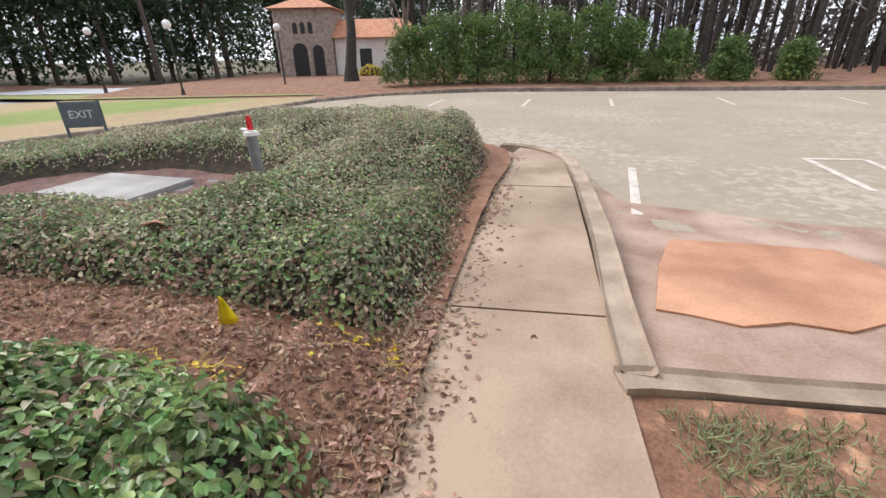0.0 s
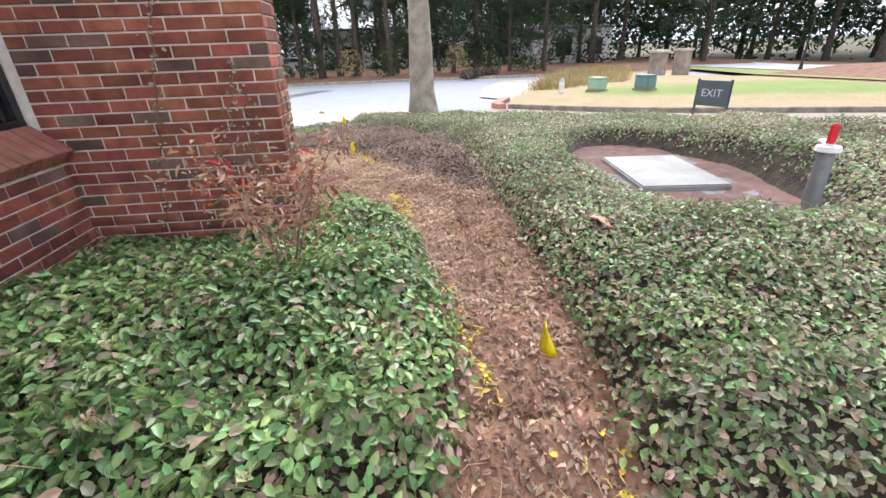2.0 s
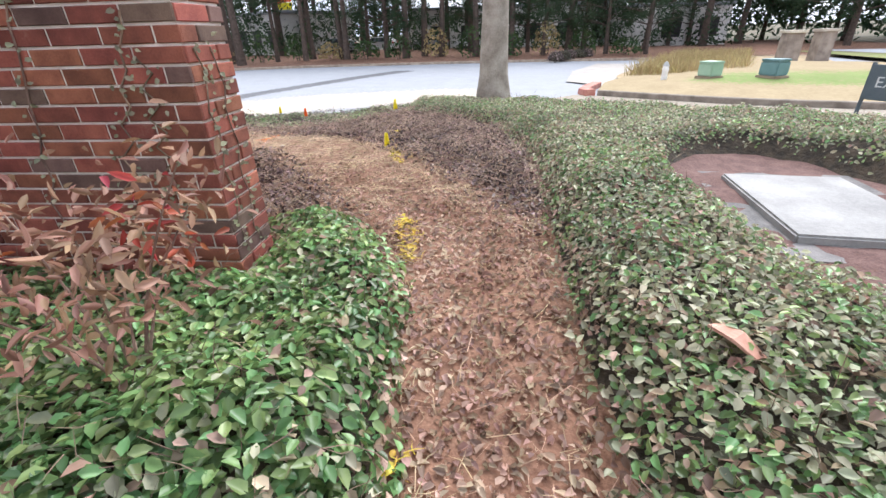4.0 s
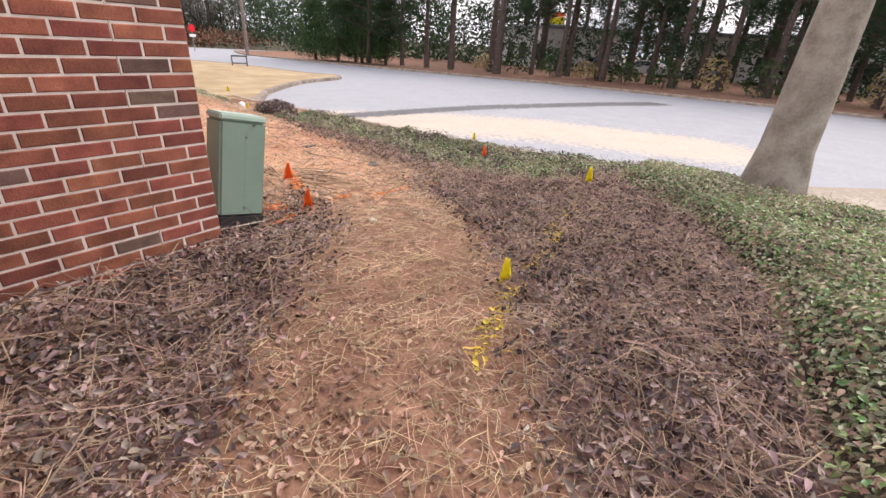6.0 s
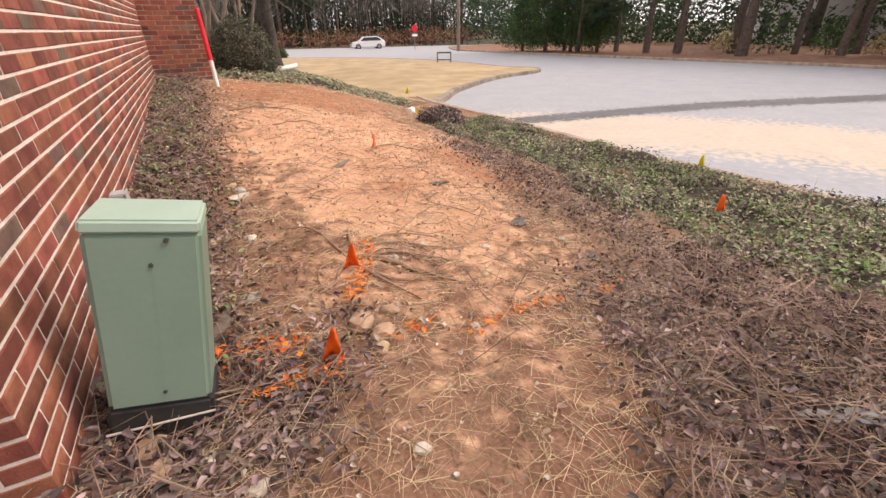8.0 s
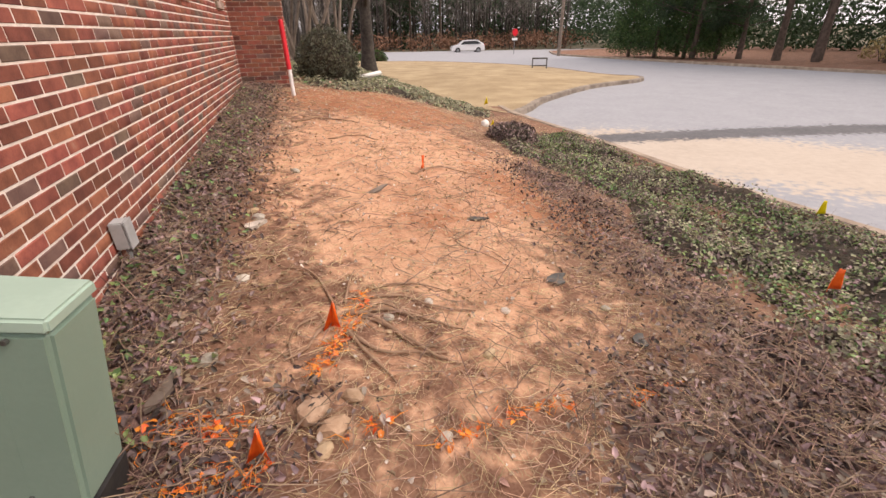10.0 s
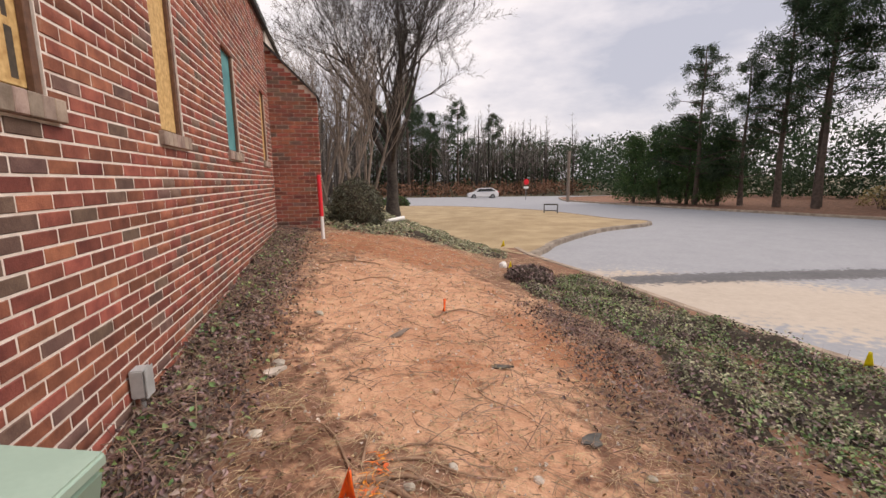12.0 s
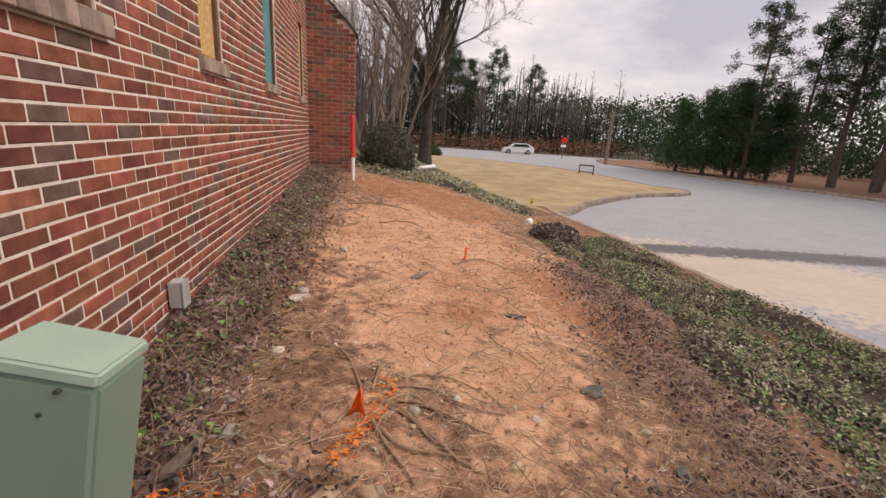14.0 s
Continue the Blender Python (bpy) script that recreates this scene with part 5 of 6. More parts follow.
ROOTS = [([(1.1, 1.0), (1.22, 0.98), (1.36, 0.8), (1.48, 0.62), (1.6, 0.55)], 0.016), ([(1.08, 0.98), (0.98, 0.86), (0.94, 0.76), (0.84, 0.7)], 0.012),
         ([(1.14, 1.0), (1.32, 1.0), (1.5, 0.9), (1.66, 0.8)], 0.012), ([(1.2, 1.1), (1.42, 1.12), (1.55, 1.0), (1.78, 0.95)], 0.010),
         ([(1.08, 1.05), (1.0, 1.3), (0.9, 1.42), (0.8, 1.45)], 0.009), ([(1.12, 1.1), (1.16, 1.28), (1.2, 1.42)], 0.009),
         ([(1.12, 0.85), (1.24, 0.7), (1.4, 0.66), (1.54, 0.64)], 0.012), ([(1.18, 0.98), (1.3, 0.88), (1.4, 0.72), (1.5, 0.7)], 0.010),
         ([(1.1, 0.9), (1.16, 0.74), (1.24, 0.6), (1.28, 0.5)], 0.011), ([(1.16, 1.02), (1.3, 1.06), (1.42, 0.94), (1.52, 0.78)], 0.008),
         ([(0.98, 1.0), (0.9, 0.92), (0.86, 0.8), (0.88, 0.68)], 0.008), ([(1.26, 1.2), (1.5, 1.26), (1.7, 1.15)], 0.008)]
for pts_, r_ in ROOTS:
    root("root", pts_, r_)
root("root", [(2.1, 1.9), (1.9, 1.7), (2.05, 1.5), (2.2, 1.3)], 0.006, "thin pale root loop")
root("root", [(2.35, 0.1), (2.55, 0.3), (2.45, 0.55), (2.2, 0.5)], 0.005, "thin pale vine loop")
root("root", [(1.2, 4.2), (1.5, 4.4), (1.75, 4.3)], 0.010, "thin root on bare clay")
root("root", [(0.8, 4.9), (1.2, 5.1), (1.6, 5.05)], 0.012, "thin root on bare clay")
root("root", [(1.9, 3.1), (2.2, 3.3), (2.6, 3.2)], 0.010, "thin root on bare clay")

# concrete pad, post and exit sign in the ivy
pad = thing("concrete_pad", pose(-0.9, -4.33, 0.0, 0, 0, -7), "pale square concrete pad in a cleared patch of ivy", "slab")
part("slab", box(-0.52, 0.52, -0.36, 0.36, -0.12, 0.025, 0.012), M_PAD, pad)
part("skirt", box(-0.72, 0.72, -0.52, 0.52, -0.2, -0.02, 0.01), mat("brown_pad_soil", (0.13, 0.125, 0.12), (0.24, 0.225, 0.215), 6, 0.95, 0.006), pad, "dirty lower concrete step")
post = thing("indicator_post", pose(-2.13, -4.62, ground_z(-2.13, -4.62), 0, 0, -30), "grey indicator valve post with white flange and red top", "valve post")
part("post", rod((0, 0, -0.1), (0, 0, 0.44), 0.05, 0.045, n=18), M_GALV, post)
fl = part("flange", rod((0, 0, 0.438), (0, 0, 0.468), 0.07, 0.062, n=18), M_WHITE, post, "white painted flange")
part("handle", box(-0.02, 0.15, -0.025, 0.025, 0.468, 0.488, 0.007), M_WHITE, fl, "white painted handle")
part("cap", box(-0.017, 0.017, -0.022, 0.022, 0.469, 0.60, 0.008), M_RED, post, "red painted top piece")
sg = thing("exit_sign", pose(1.85, -6.7, -0.14, 0, 0, 24), "slate blue exit sign on two short posts", "sign")
part("panel", box(-0.25, 0.25, -0.012, 0.012, 0.30, 0.66, 0.004), M_SIGN, sg)
part("post", box(-0.265, -0.225, -0.03, -0.013, -0.25, 0.68, 0.004), M_SIGN, sg)
part("post", box(0.225, 0.265, -0.03, -0.013, -0.25, 0.68, 0.004), M_SIGN, sg)
tx = bpy.data.curves.new("letters", "FONT")
tx.body, tx.size, tx.align_x, tx.align_y, tx.extrude = "EXIT", 0.155, "CENTER", "CENTER", 0.001
to = new("letters", tx)
tx.materials.append(M_LETTER)
to.parent = sg
to.matrix_basis = pose(0, 0.0145, 0.48, 90, 0, 180)
to["label"] = "white exit lettering"

# folded terracotta-coloured sheet lying on the ivy
bm = bmesh.new()
sh = [(-0.07, -0.05, 0), (0.06, -0.06, 0.01), (0.075, 0.02, 0.02), (0.0, 0.07, 0.05), (-0.06, 0.03, 0.02), (0.0, -0.01, 0.045)]
sv = [bm.verts.new(p) for p in sh]
for f in ((0, 1, 5), (1, 2, 5), (2, 3, 5), (3, 4, 5), (4, 0, 5)):
    bm.faces.new([sv[i] for i in f])
tagged(part("clay_shard", bm, mat("salmon_shard", (0.42, 0.19, 0.13), (0.60, 0.36, 0.27), 14, 0.8, 0.002)), "salmon-coloured broken shard lying on the ivy", "debris").matrix_basis = pose(-2.44, -3.06, float(top_s(np.array([-2.44]), np.array([-3.06]))[0]) - 0.005, 8, -12, 40)
o = bpy.data.objects["clay_shard"]
o.modifiers.new("thick", "SOLIDIFY").thickness = 0.008

# nandina in front of the fin wall
nd = thing("nandina", pose(-2.6, -1.44, 0.1), "thin nandina shrub with pinkish and red winter leaves", "shrub")
vs, fs, lp, lr = [], [], [], []
for i in range(7):
    a = i * 0.9 + 0.4
    pts = [(0.03 * math.cos(a), 0.03 * math.sin(a), 0)]
    for j in range(1, 6):
        pts.append((pts[0][0] + 0.055 * j * math.cos(a) * (0.4 + 0.1 * j), pts[0][1] + 0.055 * j * math.sin(a) * (0.4 + 0.1 * j), (0.09 + 0.016 * (i % 3)) * j))
    v, f = tube_arrays(pts, [0.006 - 0.0008 * j for j in range(6)], 5)
    link_mesh("stem", v, f, M_TWIG, nd)
    for j in range(3, 6):
        for _ in range(30):
            (lr if (i in (2, 5) and j == 4) else lp).append(np.array(pts[j]) + rng.normal(size=3) * 0.055)
for arr, mm, nm in ((lp, M_NANDP, "leaves"), (lr, M_NANDR, "red_leaves")):
    arr = np.array(arr)
    leaf_mesh(nm, arr, rng.normal(size=arr.shape) + np.array([0, 0, 0.8]), rng.uniform(0.03, 0.06, len(arr)), 0.32, mm, nd)
# creeping vine on the fin wall
vc = thing("creeping_vine", label="thin ivy creeper climbing the brick fin", category="vine")
vs, fs, lv = [], [], []
for y0, top_z, sd in ((-0.62, 1.5, 1), (-0.95, 1.05, 2), (-1.2, 0.9, 3)):
    pts = [(BX0 - 0.008, 0.1 + y0 + 0.03 * math.sin(sd + 3 * i) - 0.02 * i * (1 if sd < 3 else 0.2), 0.15 + (top_z - 0.15) * i / 14) for i in range(15)]
    v, f = tube_arrays(pts, [0.004] * 15, 5)
    fs += [tuple(q + len(vs) for q in g) for g in f]
    vs += v
    lv += [np.array(p) + np.array([-0.012, rng.normal() * 0.025, rng.normal() * 0.02]) for p in pts for _ in range(3)]
for y0, sd in ((BX0 + 0.06, 1), (BX0 + 0.17, 2)):
    pts = [(y0 + 0.02 * math.sin(2 * i + sd), BY - 0.008, 0.1 + 0.075 * i) for i in range(12)]
    v, f = tube_arrays(pts, [0.003] * 12, 5)
    fs += [tuple(q + len(vs) for q in g) for g in f]
    vs += v
    lv += [np.array(p) + np.array([rng.normal() * 0.02, -0.012, rng.normal() * 0.02]) for p in pts for _ in range(3)]
link_mesh("stem", vs, fs, M_TWIG, vc)
lv = np.array(lv)
leaf_mesh("leaves", lv, np.array([-1.0, -0.5, 0.4]) + rng.normal(size=lv.shape) * 0.4, rng.uniform(0.015, 0.032, len(lv)), 0.65, M_IVYD, vc)

# bay window
bw = thing("window_5", label="dark glazed bay window with a black metal frame", category="window", kind="structure")
part("pane", box(BAYX0 + 0.05, BX0 - 0.05, BAYY + 0.165, BAYY + 0.175, 0.68 + BAYZ, 2.28), M_GLASS, bw)
for z0, z1 in ((0.655 + BAYZ, 0.70 + BAYZ), (2.25, 2.29)):
    part("window_frame", box(BAYX0 + 0.004, BX0 - 0.004, BAYY + 0.13, BAYY + 0.19, z0, z1, 0.004, 1), M_DARKFRAME, bw)
for x0 in (BAYX0 + 0.004, BX0 - 0.05, (BAYX0 + BX0) / 2 - 0.022):
    part("window_frame", box(x0, x0 + 0.045, BAYY + 0.132, BAYY + 0.188, 0.70 + BAYZ, 2.25, 0.004, 1), M_DARKFRAME, bw)
part("blind_wall", box(BAYX0 + 0.01, BX0 - 0.01, BAYY + 0.30, BAYY + 0.35, 0.5, 2.3), M_VOID, bw)
nrl = 29
for i in range(nrl):
    w_ = (BX0 - 0.006 - BAYX0) / nrl
    bm = box(-w_ / 2 + 0.005, w_ / 2 - 0.005, -0.118, 0.118, -0.045, 0.045, 0.005, 1)
    o = part("sill_brick", bm, M_ROWLOCK, bw)
    o.matrix_basis = pose(BAYX0 + (i + 0.5) * w_, BAYY + 0.055, 0.565 + BAYZ, 38)
part("sill_bed", box(BAYX0, BX0 - 0.002, BAYY, BAYY + 0.18, 0.47 + BAYZ, 0.545 + BAYZ), M_MORTAR, bw)
# printing on the first board: plain bars
for k, (z0, z1, w_) in enumerate(((1.62, 1.80, 0.05), (1.83, 1.89, 0.035), (1.92, 2.16, 0.05))):
    part("print", box(-0.0358, -0.0352, WINS[0][1] - 0.12, WINS[0][1] - 0.12 + w_ * 0.8, z0, z1), M_INK, W1, "dark printed bars")

# ---- trees and shrubs ----
def branch_tree(name, seed, height, r0, levels, spread, label, material, trunk_frac=0.3, sides=6, twig_len=0.5, n_child=(5, 4, 4, 4), lean=(0, 0), stems=1, twigs=True, category="tree", twig_mat=None, up=0.35, wob=0.05):
    """A bare tree: tapered bent trunk, limbs of several orders, fine twigs."""
    g = np.random.default_rng(seed)
    t = thing(name, label=label, category=category)
    bars, trunks = {1: ([], [])}, []
    tips_p, tips_d = [], []

    def grow(p, d, length, r, lev):
        n = 5 if lev < 2 else 4
        pts, dirs = [p], [d]
        for i in range(n):
            d = (d + Vector(g.normal(size=3)) * (wob if lev == 0 else 0.13) + Vector((0, 0, 0.05 if lev else 0.0))).normalized()
            p = p + d * (length / n)
            pts.append(p)
            dirs.append(d)
        r1 = r * (0.55 if lev == 0 else 0.3)
        rad = [r + (r1 - r) * i / n for i in range(n + 1)]
        if lev == 0:
            rad[0] *= 1.35
        v, f = tube_arrays(pts, rad, sides if lev < 2 else 4 if lev < 3 else 3)
        if lev == 0:
            trunks.append((v, f))
        else:
            V, F = bars[1]
            F += [tuple(q + len(V) for q in k) for k in f]
            V += v
        if lev >= levels:
            for i in range(1, n + 1):
                tips_p.append(pts[i])
                tips_d.append(dirs[i])
            return
        k = n_child[min(lev, len(n_child) - 1)]
        for c in range(k):
            u = (0.55 + 0.45 * (c + 1) / k) if lev == 0 else (0.25 + 0.75 * (c + 1) / k)
            i = min(int(u * n), n - 1)
            at = pts[i].lerp(pts[i + 1], u * n - i)
            ax = dirs[i].cross(Vector(g.normal(size=3))).normalized()
            ang = spread * (0.6 + 0.6 * g.random()) * (0.85 if lev == 0 else 1.0)
            nd = (Matrix.Rotation(ang, 3, ax) @ dirs[i]).normalized()
            nd = (nd + Vector((0, 0, up))).normalized()
            grow(at, nd, length * (1.15 if lev == 0 else 0.62) * (0.75 + 0.4 * g.random()) * (1.0 if lev else (1 - trunk_frac) / trunk_frac * 0.5), rad[min(i + 1, n)] * (0.62 if lev == 0 else 0.7), lev + 1)
        if lev == 0:
            grow(pts[-1], dirs[-1], length * (1 - trunk_frac) / trunk_frac * 0.55, r1 * 0.9, 1)

    for s in range(stems):
        a = 6.283 * s / max(stems, 1)
        d0 = Vector((lean[0], lean[1], 1)) if stems == 1 else Vector((0.28 * math.cos(a), 0.28 * math.sin(a), 1))
        grow(Vector((0.12 * math.cos(a), 0.12 * math.sin(a), -0.15)) if stems > 1 else Vector((0, 0, -0.15)), d0.normalized(), height * trunk_frac, r0, 0)
    for v, f in trunks:
        link_mesh("trunk" if stems == 1 else "stem", v, f, material, t, smooth=True)
    link_mesh("branchwork", bars[1][0], bars[1][1], material, t, smooth=True)["kind"] = "stuff"
    if twigs and tips_p:
        P = np.array([tuple(p) for p in tips_p])
        D = np.array([tuple(d) for d in tips_d])
        P, D = np.repeat(P, 4, 0), np.repeat(D, 4, 0)
        D = D + g.normal(size=D.shape) * 0.55 + np.array([0, 0, 0.25])
        strand_mesh("twigwork", P, D, g.uniform(0.4, 1.0, len(P)) * twig_len, np.full(len(P), max(0.003, r0 * 0.013)), twig_mat or material, 0.08, t)["kind"] = "stuff"
    return t


def leaf_cloud(name, centers, spread, per, sizes, width, material, parent, out=0.7):
    """Leaves or needles in clumps round given centres."""
    C = np.repeat(np.asarray(centers, dtype=float), per, 0)
    off = rng.normal(size=C.shape)
    off /= np.linalg.norm(off, axis=1, keepdims=True) + 1e-9
    P = C + off * (rng.random((len(C), 1)) ** 0.5) * np.asarray(spread)
    return leaf_mesh(name, P, off * out + rng.normal(size=C.shape) * 0.6 + np.array([0, 0, 0.3]), rng.uniform(*sizes, len(C)), width, material, parent, 0.15)


def pine(seed, h, label, low=0.35, full=1.0):
    """A tall pine: straight trunk, thin whorled limbs, needle clumps with gaps between."""
    g = np.random.default_rng(seed)
    t = thing("pine_tree", label=label, category="tree", group="pines along the road")
    pts = [(0.04 * h * 0.1 * math.sin(i + seed), 0.03 * h * 0.1 * math.cos(1.3 * i), h * i / 8 - (0.2 if i == 0 else 0)) for i in range(9)]
    v, f = tube_arrays(pts, [0.022 * h * (1 - 0.88 * i / 8) * (1.2 if i == 0 else 1) * 0.75 for i in range(9)], 8)
    link_mesh("trunk", v, f, M_BARKPINE, t, smooth=True)
    V, F, cl = [], [], []
    z = low * h
    while z < h * 0.98:
        u = (z / h - low) / (1 - low)
        for _ in range(int(g.integers(2, 5))):
            a = g.uniform(0, 6.283)
            L = full * h * (0.20 * (1 - u) ** 0.7 + 0.035) * g.uniform(0.5, 1.15)
            q = [Vector((0, 0, z)), Vector((math.cos(a) * L * 0.5, math.sin(a) * L * 0.5, z + L * 0.12)), Vector((math.cos(a) * L, math.sin(a) * L, z + L * g.uniform(0.1, 0.4)))]
            vv, ff = tube_arrays(q, [0.0035 * h, 0.0022 * h, 0.001 * h], 4)
            F += [tuple(k + len(V) for k in x) for x in ff]
            V += vv
            for s in (0.5, 0.7, 0.85, 1.0):
                if g.random() < 0.8:
                    c = q[0].lerp(q[2], s) + Vector(g.normal(size=3)) * L * 0.12
                    cl.append(tuple(c))
        z += h * g.uniform(0.025, 0.055)
    link_mesh("branchwork", V, F, M_BARKPINE, t)["kind"] = "stuff"
    leaf_cloud("needles", cl, h * 0.036, 60, (0.013 * h, 0.026 * h), 0.15, M_PINE, t)["kind"] = "stuff"
    return t


def place(ob, x, y, z, s=1.0, turn=0.0):
    return copy_thing(ob, Matrix.Translation((x, y, z)) @ Matrix.Rotation(radians(turn), 4, "Z") @ Matrix.Scale(s, 4))


# smooth-barked tree in the ivy bed
nt_ = branch_tree("shade_tree", 11, 9.0, 0.285, 2, 0.6, "smooth grey-barked tree standing in the ivy bed", M_BARKP, 0.42, 16, 0.5, (4, 3), (0.03, -0.06))
nt_.matrix_basis = pose(4.95, -2.54, ground_z(4.95, -2.54), 0, 0, 0)
# spreading bare oak beyond the shrub
oak = branch_tree("bare_oak", 3, 13.5, 0.31, 4, 0.8, "large bare oak with a wide fine-twigged crown", M_BARKD, 0.27, 10, 0.6, (10, 6, 5, 4), up=0.12, wob=0.012)
oak.matrix_basis = pose(3.5, 19.2, float(lawn_z(np.array([3.5]), np.array([19.2]))[0]) + 0.25)
for cx, cy, sd in ((0.9, 14.5, 21), (2.0, 15.8, 22), (0.3, 16.5, 23)):
    cm = branch_tree("crape_myrtle", sd, 6.5, 0.07, 2, 0.28, "leafless crape myrtle with many upright tan stems", M_BARKT, 0.45, 6, 0.6, (4, 3), stems=6, category="tree", up=0.5)
    cm.matrix_basis = pose(cx, cy, -0.05, 0, 0, 40 * sd)
    cm["group"] = "crape myrtles"


def clump(name, x, y, z, rx, ry, rz, n, sizes, material, label, category="shrub", group="", bark=M_BARKD, inner=True):
    """A dense shrub: short stems, an inner mass painted dark as shade, and a shell of small leaves."""
    t = thing(name, pose(x, y, z), label, category, group)
    a, b = rng.uniform(0, 6.283, n), np.arccos(rng.uniform(-0.25, 1, n))
    k = 1 + 0.10 * wave(np.cos(a) * 3 + x, np.sin(a) * 3 + b * 2 + y, 0.8)
    off = np.stack([np.cos(a) * np.sin(b), np.sin(a) * np.sin(b), np.cos(b)], 1)
    P = off * np.array([rx, ry, rz]) * (k * rng.uniform(0.82, 1.03, n))[:, None] + np.array([0, 0, rz * 0.3])
    P[:, 2] = np.maximum(P[:, 2], 0.02)
    leaf_mesh("leaves", P, off + rng.normal(size=off.shape) * 0.6, rng.uniform(*sizes, n), 0.5, material, t)["kind"] = "stuff"
    if inner:
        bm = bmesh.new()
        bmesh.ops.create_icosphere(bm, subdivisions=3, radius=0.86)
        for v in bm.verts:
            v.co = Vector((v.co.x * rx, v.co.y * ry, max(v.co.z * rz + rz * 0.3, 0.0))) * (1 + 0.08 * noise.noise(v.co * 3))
        # solid core, coloured dark to stand in for shade inside the shrub
        part("shade_core", bm, M_UNDERSHADE, t, "inner growth coloured near-black as shade between the leaves")
    V, F = [], []
    for i in range(5):
        c = (rx * 0.3 * math.cos(i * 1.3), ry * 0.3 * math.sin(i * 1.3))
        v, f = tube_arrays([(c[0] * 0.4, c[1] * 0.4, -0.1), (c[0], c[1], rz * 0.5), (c[0] * 2, c[1] * 2, rz)], [0.02, 0.015, 0.006], 5)
        F += [tuple(q + len(V) for q in k_) for k_ in f]
        V += v
    link_mesh("stems", V, F, bark, t)["kind"] = "stuff"
    return t


clump("round_shrub", 1.46, 9.05, ground_z(1.46, 9.05), 0.64, 0.62, 0.80, 6500, (0.03, 0.055), M_SHRUB, "rounded clipped shrub beside the buttress")
for i in range(5):
    clump("hedge_shrub", 2.2 + 0.9 * i, 31 + 0.4 * i, -0.75, 0.65, 0.5, 0.6, 700, (0.08, 0.14), M_CEDAR, "low dark evergreen hedge shrub by the lawn", group="hedge row")
clump("dead_shrub", 3.9, 5.3, ground_z(3.9, 5.3), 0.42, 0.36, 0.24, 2200, (0.02, 0.05), M_DARKLEAF, "low dead brown shrub at the end of the ivy")

# pines and evergreens along the far side of the road
PINES = [pine(31, 13.0, "tall pine with a bare lower trunk"), pine(32, 15.0, "tall thin pine with scattered needle clumps", 0.42), pine(33, 11.5, "young pine with needles far down the trunk", 0.18, 1.25), pine(34, 16.5, "very tall pine with a high open crown", 0.5)]
for i, p in enumerate(PINES):
    p.matrix_basis = pose(33.5 + i, 12.0 - 3.1 * i, -0.6)
spots = [(31.8, 16.6, 3), (31.0, 20.6, 1), (30.9, 23.2, 0), (33.4, 22.4, 1), (29.9, 25.2, 2), (33.8, 18.4, 3), (34.8, 15.0, 0), (36.5, 12.5, 1), (35.3, 9.6, 3), (36.9, 6.0, 0), (34.6, 4.0, 1), (36.0, 1.2, 3), (38.4, 8.0, 2), (34.4, -1.6, 0), (35.6, -4.4, 1), (37.8, -2.2, 2), (34.9, -7.0, 2), (36.8, -9.2, 3), (35.0, -11.8, 2), (38.6, -6.0, 2), (39.5, -11, 0), (28.3, 27.6, 2), (40, 3, 1), (41, -1, 3), (33.9, -14.5, 2), (37, -15.5, 0)]
for i, (x_, y_, v_) in enumerate(spots):
    place(PINES[v_], x_, y_, -0.75, 0.85 + 0.3 * rng.random(), 70 * i)
for i, (x_, y_, s_) in enumerate([(27.4, 30.6, 2.6), (28.8, 29.0, 2.9), (27.0, 33.2, 2.4), (29.6, 26.8, 2.3), (30.4, 31.5, 3.0)]):
    t = thing("cedar", pose(x_, y_, -0.9), "dense dark green cedar beside the road", "tree", "cedars")
    link_mesh("trunk", *tube_arrays([(0, 0, -0.2), (0.05, 0, s_), (0, 0.05, s_ * 2.3)], [0.16, 0.1, 0.03], 7), M_BARKPINE, t)
    u_ = rng.random(150)
    a_ = rng.uniform(0, 6.283, 150)
    r_ = s_ * 0.75 * (1 - u_ * 0.75) * rng.uniform(0.35, 1.15, 150)
    leaf_cloud("foliage", np.stack([np.cos(a_) * r_, np.sin(a_) * r_, 0.4 + u_ * s_ * 2.2], 1), 0.62, 70, (0.10, 0.22), 0.35, M_CEDAR, t)["kind"] = "stuff"
for i in range(12):
    x_, y_ = 33.6 + 1.5 * rng.random(), 19 - 2.9 * i
    clump("verge_bush", x_, y_, -0.8, 1.0 + rng.random(), 1.0, 0.8 + rng.random(), 260, (0.15, 0.3), M_CEDAR if i % 3 else M_GRASST, "scrubby undergrowth below the pines", group="verge bushes", inner=False)
# ring of distant pine woods in the south-east
for i in range(58):
    a = radians(-62 - 108 * i / 57 + rng.uniform(-1.5, 1.5))
    d = rng.uniform(52, 78)
    x_, y_ = -4 - math.sin(a) * d, -2 + math.cos(a) * d
    if 0 < x_ < 30 and y_ < -44:
        d *= 1.35
        x_, y_ = -4 - math.sin(a) * d, -2 + math.cos(a) * d
    place(PINES[i % 4], x_, y_, float(far_z(np.array([x_]), np.array([y_]))[0]), 1.05 + 0.5 * rng.random(), 50 * i)["group"] = "distant pine wood"


